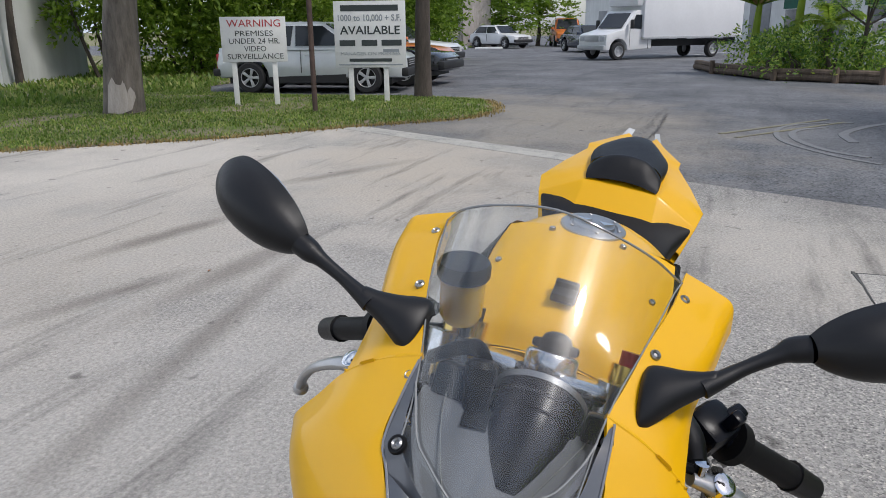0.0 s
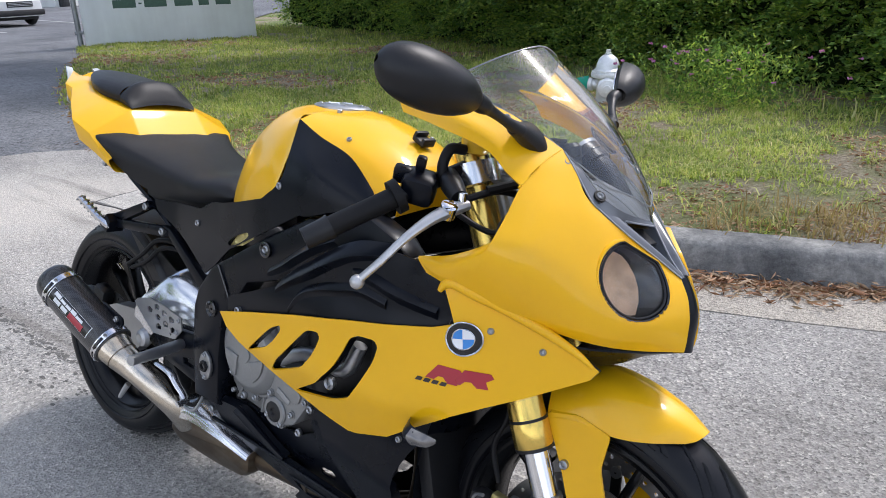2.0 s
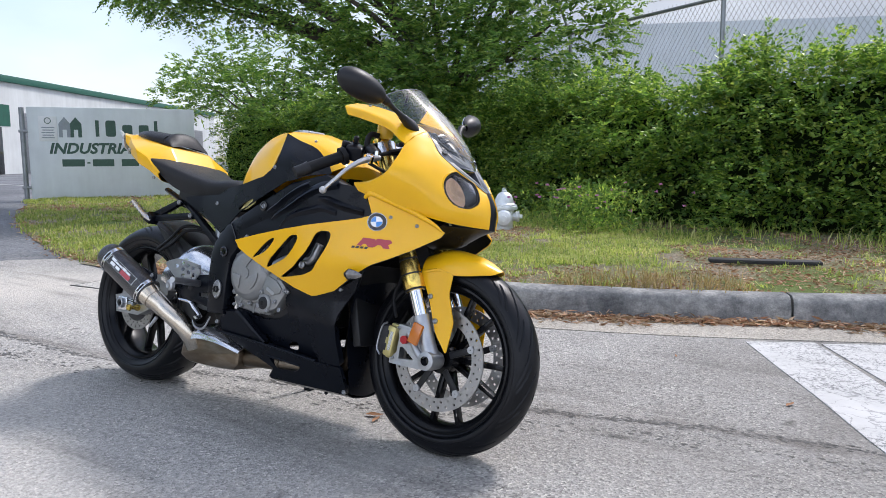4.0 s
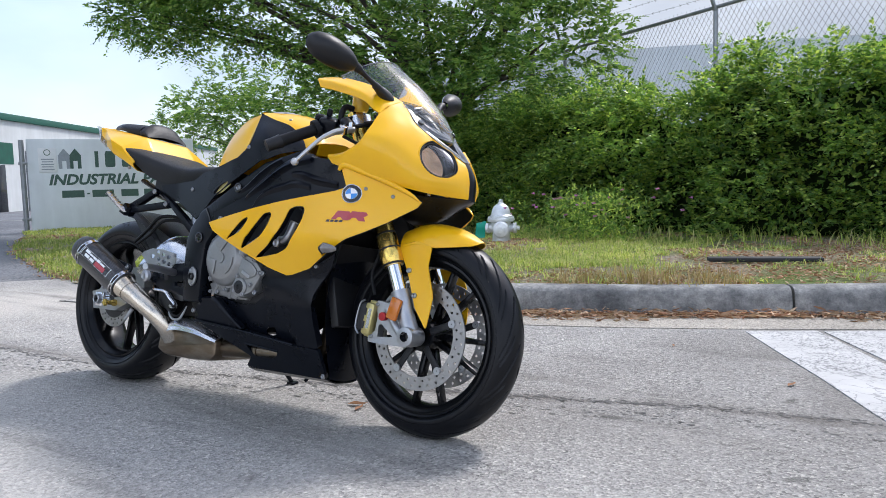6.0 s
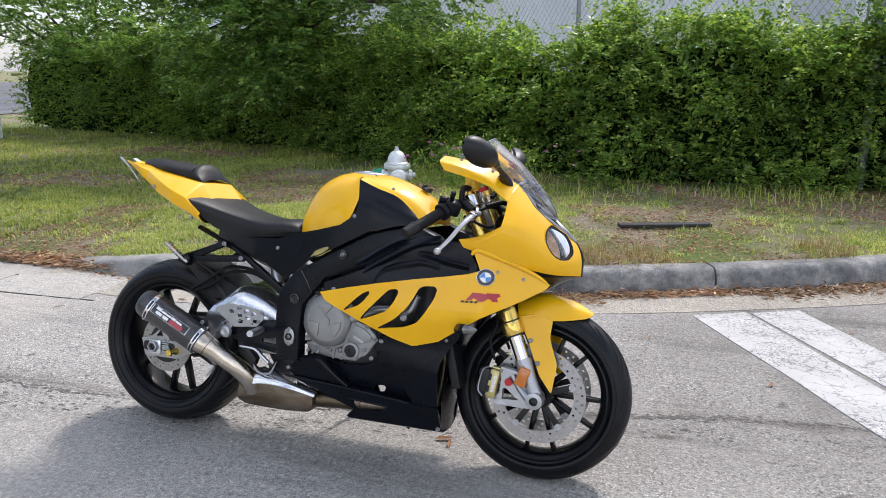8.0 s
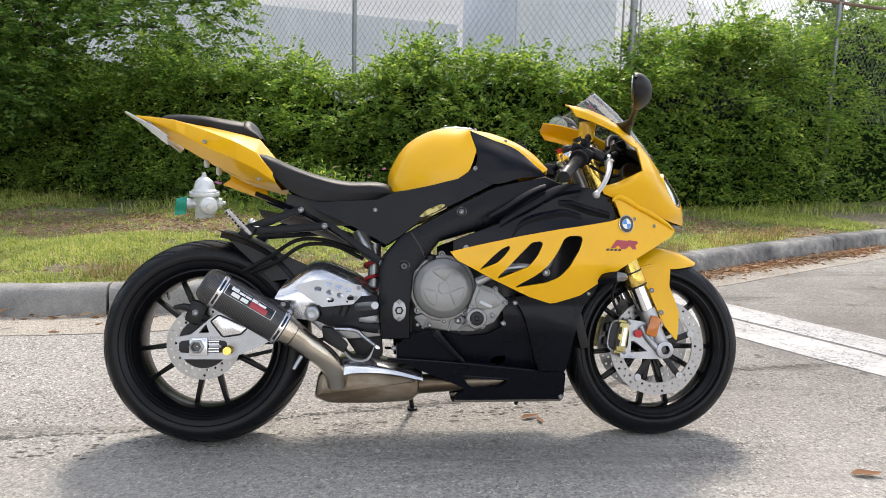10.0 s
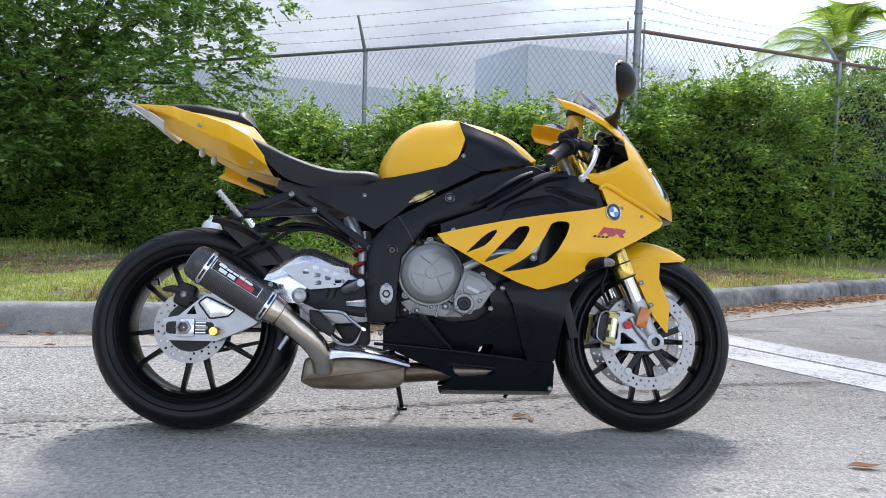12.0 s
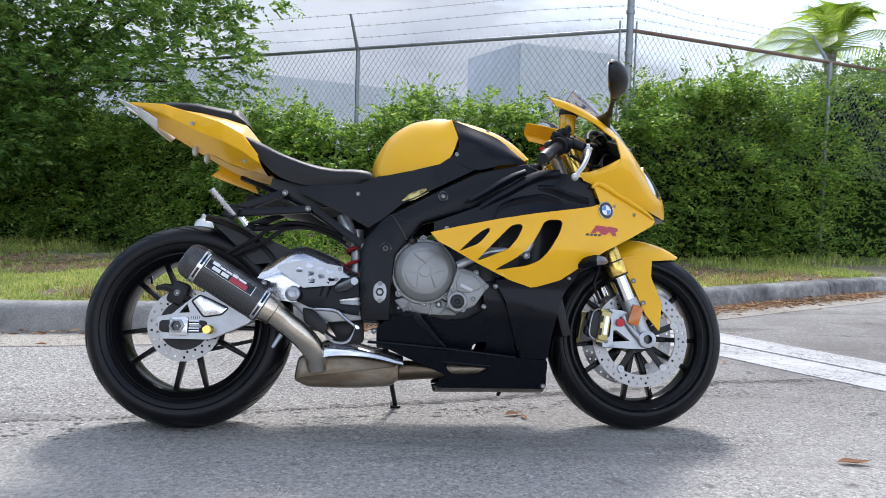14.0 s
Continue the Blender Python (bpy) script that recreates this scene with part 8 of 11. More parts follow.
TAIL = [[(-0.928, 0, 0.986), (-0.928, 0.022, 0.990), (-0.930, 0.042, 1.003), (-0.926, 0.045, 0.994), (-0.918, 0.024, 0.990)],
        [(-0.870, 0, 0.988), (-0.868, 0.040, 0.992), (-0.864, 0.084, 0.990), (-0.858, 0.086, 0.970), (-0.862, 0.046, 0.950)],
        [(-0.802, 0, 0.980), (-0.800, 0.066, 0.982), (-0.795, 0.131, 0.974), (-0.790, 0.128, 0.940), (-0.792, 0.060, 0.910)],
        [(-0.768, 0, 0.974), (-0.768, 0.080, 0.974), (-0.765, 0.128, 0.965), (-0.764, 0.132, 0.926), (-0.765, 0.065, 0.894)],
        [(-0.690, 0, 0.960), (-0.690, 0.106, 0.958), (-0.690, 0.170, 0.935), (-0.688, 0.168, 0.885), (-0.680, 0.080, 0.846)],
        [(-0.610, 0, 0.942), (-0.608, 0.112, 0.940), (-0.604, 0.211, 0.900), (-0.605, 0.194, 0.850), (-0.605, 0.088, 0.808)],
        [(-0.555, 0, 0.930), (-0.553, 0.096, 0.928), (-0.548, 0.200, 0.872), (-0.550, 0.185, 0.825), (-0.555, 0.088, 0.793)],
        [(-0.500, 0, 0.868), (-0.500, 0.10, 0.864), (-0.505, 0.180, 0.812), (-0.495, 0.170, 0.788), (-0.488, 0.087, 0.776)]]
tail = part("tail_cowl", bm_facets(TAIL), Y_PAINT, bike, "angular yellow tail cowl")
part("tail_underside", bm_surf([[(r[-1][0], -r[-1][1], r[-1][2]), (r[-1][0] + 0.01, 0, r[-1][2] + 0.012), (r[-1][0], r[-1][1], r[-1][2])] for r in TAIL], 4), Y_PAINT, bike, "yellow tail underside")
for sg in (-1, 1):
    part("tail_lens", bm_surf(mirror_grid([[(-0.962, 0.028, 1.010), (-0.959, 0.046, 1.013)], [(-0.912, 0.042, 0.978), (-0.912, 0.064, 0.988)], [(-0.862, 0.066, 0.938), (-0.858, 0.092, 0.958)], [(-0.822, 0.082, 0.908), (-0.818, 0.113, 0.930)]], sg), 5, 0.004), LENS_MILK, bike, "clear tail lamp lens")
    for x, z, w in ((-0.880, 0.970, 0.080), (-0.700, 0.905, 0.172), (-0.545, 0.800, 0.165)):
        bolt(tail, (x, sg * w, z), 0.006, (0, sg, -0.2), ALU)

part("tail_flap", bm_prism([(-0.677, 0.851), (-0.680, 0.831), (-0.703, 0.813), (-0.545, 0.756), (-0.562, 0.800), (-0.600, 0.840)], 0.138, 0.144, 0.001), Y_PAINT, tail, "yellow lower edge of the far flank")
for x, z, r in ((-0.734, 0.884, 0.010), (-0.696, 0.860, 0.010)):
    part("plate_lamp", moved(bm_lathe([(r * 0.7, 0), (r, -0.012), (r * 0.9, -0.024), (r * 0.3, -0.03)], 14), Matrix.Translation((x, 0.025, z))), LENS_MILK, bike, "small clear lamp")
part("seat_pan", bm_surf([[(-0.47, -0.105, 0.765), (-0.47, 0, 0.77), (-0.47, 0.105, 0.765)], [(-0.33, -0.118, 0.742), (-0.33, 0, 0.75), (-0.33, 0.118, 0.742)], [(-0.16, -0.10, 0.755), (-0.16, 0, 0.76), (-0.16, 0.10, 0.755)]], 4, 0.06), B_MATT, bike, "black pan under the seat")

# ---- frame, engine, rear end ----
FRAME = [(0.313, 0.826), (0.384, 0.797), (0.411, 0.771), (0.300, 0.722), (0.199, 0.690), (0.10, 0.660), (-0.008, 0.628), (-0.050, 0.575), (-0.088, 0.529), (-0.098, 0.44), (-0.098, 0.330), (-0.186, 0.330), (-0.196, 0.44), (-0.193, 0.536), (-0.177, 0.582), (-0.128, 0.640),
         (0.042, 0.735), (0.163, 0.796)]
for sg in (-1, 1):
    fr = part("frame_spar", bm_prism(FRAME, sg * 0.198, sg * 0.14, 0.012), B_FRAME, bike, "black aluminium frame spar")
    plate = [(-0.132 + 0.0205 * math.cos(a) * (1.0 if abs(math.sin(a)) < 0.75 else 0.72), 0.416 + 0.033 * math.sin(a)) for a in [2 * math.pi * i / 24 for i in range(24)]]
    part("pivot_plate", bm_prism(plate, sg * 0.199, sg * 0.207, 0.002), SCREW, fr, "dull metal pivot plate")
    part("pivot_hex", moved(bm_lathe([(0.0135, 0), (0.0125, sg * 0.007), (0.008, sg * 0.007), (0.008, 0)], 6, "Y"), Matrix.Translation((-0.132, sg * 0.206, 0.416))), B_MATT, fr)
    for z in (0.391, 0.441):
        bolt(fr, (-0.132, sg * 0.207, z), 0.0055, (0, sg, 0))
    part("spar_plug", moved(bm_lathe([(0.003, sg * 0.004), (0.009, sg * 0.004), (0.012, sg * 0.007), (0.016, sg * 0.006), (0.016, 0)], 18, "Y", cap=False), Matrix.Translation((0.054, sg * 0.198, 0.713))), B_GLOSS, fr, "round bolt plug")
    bolt(fr, (0.054, sg * 0.200, 0.713), 0.0085, (0, sg, 0))
    part("spar_plug", moved(bm_lathe([(0.003, sg * 0.004), (0.010, sg * 0.004), (0.014, sg * 0.008), (0.018, sg * 0.006), (0.018, 0)], 18, "Y", cap=False), Matrix.Translation((-0.118, sg * 0.198, 0.548))), B_GLOSS, fr)
    part("seam", bm_tube([(-0.098, sg * 0.199, 0.648), (-0.075, sg * 0.200, 0.612), (-0.055, sg * 0.199, 0.575)], 0.003, 6, 3), B_GLOSS, fr)
part("engine_block", join(bm_box((0.30, 0.30, 0.22), (0.05, 0, 0.42), 0.03), bm_box((0.16, 0.34, 0.26), (0.24, 0, 0.54), 0.03, (0, 30, 0)), bm_box((0.20, 0.22, 0.12), (0.02, 0, 0.30), 0.03)), ENGINE_DARK, bike, "dark engine block")
CX, CZ = 0.0015, 0.483
cov = part("clutch_cover", moved(bm_lathe([(0.1005, 0.004), (0.1005, -0.006), (0.0985, -0.009), (0.0925, -0.010), (0.0905, -0.020), (0.086, -0.026), (0.076, -0.031), (0.073, -0.0345), (0.066, -0.0375), (0.03, -0.0385), (0.002, -0.0385)], 72, "Y"), Matrix.Translation((CX, -0.165, CZ))), ENGINE_GREY, bike, "grey round clutch cover with a swirl relief")
for k in range(3):
    a0 = radians(120 * k + 62)
    sw = [pol(0.061, a0 + t) for t in (0, 0.22, 0.44, 0.66, 0.88, 1.08)] + [pol(0.044, a0 + 0.98), pol(0.030, a0 + 0.72), pol(0.021, a0 + 0.42), pol(0.036, a0 + 0.14)]
    part("swirl_relief", moved(bm_prism(sw, -0.0042, 0.002, 0.0016), Matrix.Translation((CX, -0.2035, CZ))), ENGINE_GREY, cov)
part("cover_hub", moved(bm_lathe([(0.0185, 0), (0.0175, -0.004), (0.002, -0.004)], 28, "Y"), Matrix.Translation((CX, -0.2025, CZ))), ENGINE_GREY, cov)
part("cover_joint", moved(bm_lathe([(0.1015, 0.0075), (0.1015, 0.0045), (0.095, 0.004)], 60, "Y", cap=False), Matrix.Translation((CX, -0.165, CZ))), ENGINE_DARK, cov)
for a in (142, 178, 222, 272, 312, 352, 60, 92):
    a = radians(a)
    q = (CX + 0.1015 * math.cos(a), -0.170, CZ + 0.1015 * math.sin(a))
    part("bolt_boss", moved(bm_lathe([(0.0115, 0.012), (0.0105, -0.006), (0.004, -0.006)], 14, "Y"), Matrix.Translation(q)), ENGINE_GREY, cov)
    bolt(cov, (q[0], q[1] - 0.007, q[2]), 0.0066)
part("oil_filler", moved(bm_lathe([(0.017, -0.006), (0.018, 0.006), (0.013, 0.010), (0.003, 0.011)], 14), Matrix.Translation((-0.038, -0.176, 0.574))), B_MATT, cov, "black oil filler")
part("filler_wing", bm_box((0.004, 0.02, 0.018), (-0.038, -0.176, 0.592), 0.001), B_MATT, cov)
pump = [(0.103, 0.500), (0.158, 0.482), (0.189, 0.453), (0.193, 0.435), (0.155, 0.380), (0.121, 0.366), (0.098, 0.356), (0.077, 0.376), (0.069, 0.407), (0.086, 0.45)]
c2 = part("water_pump_cover", bm_prism(rounded(pump, 2, 0.12), -0.15, -0.200, 0.005), ENGINE_GREY, bike, "grey cast pump cover")
part("pump_plate", bm_prism(rounded([(0.112, 0.484), (0.152, 0.470), (0.176, 0.447), (0.170, 0.430), (0.128, 0.418), (0.100, 0.424), (0.096, 0.45)], 2, 0.15), -0.199, -0.2045, 0.003), ENGINE_GREY, c2)
part("pump_ring", moved(bm_lathe([(0.031, 0.004), (0.031, -0.004), (0.0285, -0.007), (0.0215, -0.008), (0.0215, -0.004)], 36, "Y", cap=False), Matrix.Translation((0.101, -0.199, 0.392))), ENGINE_GREY, c2)
part("pump_disc", moved(bm_lathe([(0.0215, 0), (0.021, -0.004), (0.018, -0.006), (0.008, -0.006), (0.006, -0.003), (0.001, -0.003)], 28, "Y"), Matrix.Translation((0.101, -0.202, 0.392))), B_MATT, c2, "black round plug")
part("cover_bar", bm_box((0.040, 0.002, 0.011), (0, 0, 0), 0.0006), ALU, c2, "raised plain bar").matrix_local = pose(0.128, -0.2055, 0.434, 0, 26, 0)
for x, z in ((0.109, 0.493), (0.158, 0.480), (0.188, 0.440), (0.150, 0.401), (0.119, 0.370), (0.086, 0.427), (0.080, 0.380)):
    part("bolt_boss", moved(bm_lathe([(0.010, 0.02), (0.009, -0.003), (0.004, -0.003)], 12, "Y"), Matrix.Translation((x, -0.199, z))), ENGINE_GREY, c2)
    bolt(c2, (x, -0.204, z), 0.0064)
# cast lower edge of the crankcase under the covers
part("crankcase_edge", bm_prism(rounded([(-0.088, 0.395), (-0.06, 0.362), (0.02, 0.352), (0.10, 0.350), (0.11, 0.37), (0.06, 0.40), (0.0, 0.395), (-0.05, 0.41)], 2, 0.15), -0.135, -0.168, 0.006), ENGINE_GREY, bike, "cast grey crankcase edge")
for x, z, r_ in ((-0.038, 0.370, 0.008), (-0.074, 0.371, 0.006), (0.048, 0.384, 0.010), (0.005, 0.386, 0.006)):
    bolt(bike, (x, -0.172, z), r_)
for k, (x0, z0, x1, z1) in enumerate(((-0.03, 0.41, -0.06, 0.36), (0.075, 0.375, 0.05, 0.352), (0.03, 0.392, 0.02, 0.352))):
    part("casting_rib", bm_tube([(x0, -0.17, z0), (x1, -0.168, z1)], 0.004, 6, 1), ENGINE_GREY, bike)
for k in range(4):
    y = -0.09 + 0.06 * k
    part("header_pipe", bm_tube([(0.36, y, 0.50), (0.40, y, 0.38), (0.36, y * 0.8, 0.22), (0.24, y * 0.4 - 0.03, 0.165)], 0.02, 12, 5), STAINED, bike, "heat-stained exhaust header")

sa = part("swingarm", bm_sheet(dense([(-0.788, 0.333), (-0.744, 0.342), (-0.693, 0.386), (-0.666, 0.405), (-0.600, 0.428), (-0.518, 0.436), (-0.464, 0.41), (-0.464, 0.365), (-0.523, 0.317), (-0.595, 0.284), (-0.633, 0.268), (-0.771, 0.269)], 0.03),
                             lambda x, z: (x, -0.152, z), [[(-0.722, 0.346), (-0.701, 0.373), (-0.692, 0.347)]], 0.0, 0.034, (0, 1, 0)), ALU, bike, "cast aluminium swingarm")
part("swingarm_bridge", bm_surf([[(-0.52, -0.150, 0.400), (-0.50, -0.152, 0.455), (-0.47, -0.11, 0.505), (-0.45, 0, 0.525), (-0.47, 0.11, 0.505), (-0.52, 0.15, 0.40)],
                                 [(-0.40, -0.152, 0.385), (-0.395, -0.156, 0.475), (-0.385, -0.115, 0.552), (-0.38, 0, 0.565), (-0.385, 0.115, 0.552), (-0.40, 0.15, 0.40)],
                                 [(-0.29, -0.140, 0.390), (-0.285, -0.142, 0.45), (-0.28, -0.105, 0.522), (-0.28, 0, 0.536), (-0.28, 0.105, 0.508), (-0.29, 0.14, 0.39)],
                                 [(-0.17, -0.130, 0.395), (-0.17, -0.132, 0.43), (-0.17, -0.10, 0.46), (-0.17, 0, 0.47), (-0.17, 0.1, 0.46), (-0.17, 0.13, 0.395)]], 5), ALU_POL, sa, "bright curved swingarm bridge")
part("swingarm_arm", bm_prism([(-0.79, 0.34), (-0.78, 0.28), (-0.62, 0.29), (-0.40, 0.39), (-0.20, 0.40), (-0.20, 0.46), (-0.42, 0.47), (-0.62, 0.38)], 0.118, 0.152, 0.008), ALU, sa)
inset = rounded([(-0.688, 0.381), (-0.664, 0.400), (-0.580, 0.362), (-0.600, 0.342), (-0.652, 0.334)], 2, 0.12)
part("arm_inset", bm_prism(inset, -0.1545, -0.150, 0.001), ALU_POL, sa, "polished recess in the arm")
part("inset_edge", bm_tube([(x, -0.155, z) for x, z in inset + inset[:1]], 0.0024, 6, 1), ENGINE_DARK, sa)
part("axle_slot", bm_prism(rounded([(-0.778, 0.325), (-0.64, 0.325), (-0.64, 0.287), (-0.778, 0.287)], 2, 0.2), -0.1535, -0.151, 0.0005), ENGINE_DARK, sa, "dark axle slot")
part("axle_block", bm_box((0.053, 0.014, 0.054), (-0.7205, -0.157, 0.306), 0.003), ALU_POL, sa, "bright axle block")
part("axle_nut", moved(bm_lathe([(0.0145, 0.0), (0.0145, -0.012), (0.017, -0.014), (0.0215, -0.012), (0.0225, 0.0)], 6, "Y", cap=False), Matrix.Translation((-0.724, -0.163, 0.307))), ALU, sa, "hexagonal axle nut")
part("axle_hole", moved(bm_lathe([(0.0145, 0), (0.002, 0)], 18, "Y", cap=False), Matrix.Translation((-0.724, -0.1655, 0.307))), B_GLOSS, sa)
for z in (0.292, 0.300, 0.313, 0.321):
    part("chain_adjuster", bm_tube([(-0.692, -0.156, z), (-0.662, -0.156, z)], 0.0034, 8, 1), CHROME, sa)
part("adjuster_screw", bm_tube([(-0.69, -0.157, 0.3065), (-0.656, -0.157, 0.3065)], 0.0048, 8, 1), ALU, sa)
for k in range(5):
    part("scale_mark", bm_box((0.0012, 0.001, 0.008), (-0.687 + 0.006 * k, -0.1525, 0.333)), ENGINE_DARK, sa, flat=True)
part("paddock_bobbin", moved(bm_lathe([(0.005, -0.045), (0.012, -0.045), (0.013, -0.038), (0.008, -0.032), (0.008, -0.016), (0.013, -0.009), (0.013, 0.0), (0.005, 0.0)], 22, "Y"), Matrix.Translation((-0.632, -0.152, 0.297))), GOLD, sa, "gold paddock bobbin")
part("rear_caliper", join(bm_box((0.055, 0.04, 0.07), (0, 0, 0), 0.012), bm_box((0.03, 0.03, 0.03), (0.03, 0, -0.03), 0.008)), B_MATT, bike, "black rear brake caliper").matrix_local = pose(-0.735, -0.118, 0.405, 0, 20, 0)
bolt(bike, (-0.735, -0.14, 0.405), 0.010)
part("caliper_bracket", bm_tube([(-0.80, -0.13, 0.42), (-0.76, -0.13, 0.42), (-0.70, -0.125, 0.385)], [0.006, 0.012, 0.01], 8, 3), B_MATT, bike)


def chain():
    """Both runs of the drive chain as alternate links."""
    path = [(RX + 0.088 * math.cos(a), RZ + 0.088 * math.sin(a)) for a in [math.radians(d) for d in range(95, 266, 8)]]
    front_c, fr_ = (-0.13, 0.395), 0.036
    path += [(front_c[0] + fr_ * math.cos(a), front_c[1] + fr_ * math.sin(a)) for a in [math.radians(d) for d in range(-85, 96, 20)]]
    path = resample(path + path[:1], 0.016)
    bm = None
    for i, (a, b) in enumerate(zip(path, path[1:])):
        m = ((a[0] + b[0]) / 2, (a[1] + b[1]) / 2)
        ln = bm_box((0.019, 0.016 if i % 2 else 0.010, 0.012), (m[0], 0.1, m[1]), 0.0, (0, -math.degrees(math.atan2(b[1] - a[1], b[0] - a[0])), 0))
        bm = ln if bm is None else join(bm, ln)
    return bm


part("drive_chain", chain(), ENGINE_DARK, bike, "oily drive chain", smooth=False)
# mudguard over the rear wheel and shock
part("rear_hugger", bm_surf([[(RX + r * math.cos(a), y, RZ + r * math.sin(a)) for y, r in ((-0.11, 0.325), (-0.09, 0.343), (0, 0.352), (0.09, 0.343), (0.11, 0.325))] for a in [radians(d) for d in (28, 42, 56, 68, 76, 82)]], 3, 0.003), B_MATT, bike, "black rear hugger")
part("hugger_wing", bm_sheet([(-0.68, 0.655), (-0.60, 0.640), (-0.52, 0.598), (-0.40, 0.545), (-0.43, 0.512), (-0.52, 0.50), (-0.58, 0.560)], lambda x, z: (x, -0.095 - 0.02 * (x + 0.68), z), (), 0.03, 0.004, (0, 1, 0)), B_MATT, bike, "black hugger side")
spr = [(-0.205 + 0.03 * math.cos(t), 0.01 + 0.03 * math.sin(t) - 0.08, 0.44 + 0.014 * t / 2) for t in [i * 0.5 for i in range(38)]]
part("shock_spring", bm_tube(spr, 0.006, 8, 1), RED, bike, "red shock spring")
part("shock_body", bm_tube([(-0.205, -0.07, 0.42), (-0.205, -0.07, 0.62)], 0.02, 14, 1), ALU, bike)
part("shock_reservoir", bm_tube([(-0.225, -0.13, 0.585), (-0.25, -0.11, 0.655)], 0.022, 14, 1), ALU, bike)
for q in ([(-0.60, -0.12, 0.53), (-0.52, -0.125, 0.575), (-0.44, -0.13, 0.625), (-0.35, -0.12, 0.625), (-0.25, -0.125, 0.59)], [(-0.58, -0.12, 0.525), (-0.50, -0.125, 0.56), (-0.42, -0.13, 0.61), (-0.33, -0.12, 0.61), (-0.24, -0.125, 0.57)]):
    part("brake_hose", bm_tube(q, 0.006, 8, 5), B_RUBBER, bike)
part("undertray", bm_surf([[(-0.56, -0.11, 0.72), (-0.56, 0, 0.70), (-0.56, 0.11, 0.72)], [(-0.42, -0.12, 0.69), (-0.42, 0, 0.66), (-0.42, 0.12, 0.69)], [(-0.24, -0.12, 0.63), (-0.24, 0, 0.58), (-0.24, 0.12, 0.63)], [(-0.18, -0.12, 0.52), (-0.18, 0, 0.5), (-0.18, 0.12, 0.52)]], 4), B_MATT, bike, "black under-seat tray")
for sg in (-1, 1):
    part("subframe_rail", bm_tube([(-0.565, sg * 0.125, 0.765), (-0.42, sg * 0.135, 0.705), (-0.30, sg * 0.14, 0.635), (-0.18, sg * 0.145, 0.552)], [0.014, 0.014, 0.015, 0.016], 8, 4, True, 0.6), B_FRAME, bike, "black subframe rail")
    br = part("passenger_peg_bracket", join(bm_prism([(-0.585, 0.668), (-0.43, 0.726), (-0.412, 0.712), (-0.53, 0.662)], sg * 0.150, sg * 0.172, 0.003), bm_prism([(-0.592, 0.636), (-0.35, 0.655), (-0.338, 0.672), (-0.36, 0.678), (-0.57, 0.660), (-0.585, 0.668)], sg * 0.150, sg * 0.172, 0.003),
                                            bm_prism([(-0.365, 0.68), (-0.335, 0.678), (-0.172, 0.565), (-0.188, 0.543)], sg * 0.150, sg * 0.168, 0.003), bm_prism([(-0.61, 0.640), (-0.575, 0.672), (-0.555, 0.655), (-0.575, 0.625)], sg * 0.148, sg * 0.192, 0.004)), B_FRAME, bike, "black passenger peg bracket")
    for x, z in ((-0.426, 0.714), (-0.356, 0.667), (-0.184, 0.556)):
        bolt(br, (x, sg * 0.172, z), 0.009, (0, sg, 0))
    peg = part("passenger_peg", bm_tube([(-0.576, sg * 0.180, 0.640), (-0.592, sg * 0.198, 0.660), (-0.632, sg * 0.226, 0.708)], [0.015, 0.0135, 0.011], 8, 2, True, 0.7), ALU_POL, br, "folded ribbed aluminium peg")
    for k in range(6):
        c = Vector((-0.592, sg * 0.198, 0.661)).lerp(Vector((-0.630, sg * 0.224, 0.705)), k / 5)
        part("peg_rib", moved(bm_box((0.021, 0.017, 0.004), (0, 0, 0), 0.001), Matrix.Translation(c) @ Euler((0, radians(-34), 0)).to_matrix().to_4x4()), ALU, peg)
    # rider's side plates
    rb = part("rearset_plate", bm_prism([(-0.40, 0.395), (-0.36, 0.44), (-0.28, 0.455), (-0.19, 0.462), (-0.165, 0.44), (-0.165, 0.405), (-0.252, 0.392), (-0.25, 0.38), (-0.165, 0.374), (-0.165, 0.345), (-0.205, 0.346), (-0.34, 0.368)], sg * 0.168, sg * 0.182, 0.004), B_FRAME, bike, "black rearset plate")
    for x, z in ((-0.184, 0.444), (-0.184, 0.352)):
        bolt(rb, (x, sg * 0.182, z), 0.009, (0, sg, 0))
    part("foot_peg", bm_tube([(-0.255, sg * 0.185, 0.425), (-0.225, sg * 0.26, 0.432), (-0.205, sg * 0.335, 0.437)], [0.013, 0.013, 0.011], 10, 3), ALU, rb, "knurled aluminium foot peg")
    holes = [[(hx - 0.011, hz + 0.004), (hx - 0.002, hz + 0.009), (hx + 0.011, hz + 0.004), (hx + 0.008, hz - 0.006), (hx - 0.008, hz - 0.007)] for hx, hz in ((-0.372, 0.478), (-0.342, 0.492), (-0.338, 0.468), (-0.312, 0.484), (-0.306, 0.460), (-0.282, 0.476), (-0.276, 0.452), (-0.335, 0.446))]
    part("heel_guard", bm_sheet([(-0.440, 0.482), (-0.428, 0.493), (-0.378, 0.506), (-0.320, 0.503), (-0.245, 0.490), (-0.241, 0.462), (-0.269, 0.434), (-0.359, 0.425), (-0.392, 0.446)], lambda x, z: (x, sg * 0.193, z), holes, 0.0, 0.003, (0, -sg, 0)), ALU, rb, "drilled aluminium heel guard")
    for x, z in ((-0.252, 0.483), (-0.262, 0.452)):
        bolt(rb, (x, sg * 0.194, z), 0.006, (0, sg, 0))
    part("peg_hub", moved(bm_lathe([(0.006, sg * 0.012), (0.012, sg * 0.014), (0.020, sg * 0.010), (0.023, 0.0)], 22, "Y"), Matrix.Translation((-0.388, sg * 0.198, 0.406))), ALU, rb, "round polished hub")
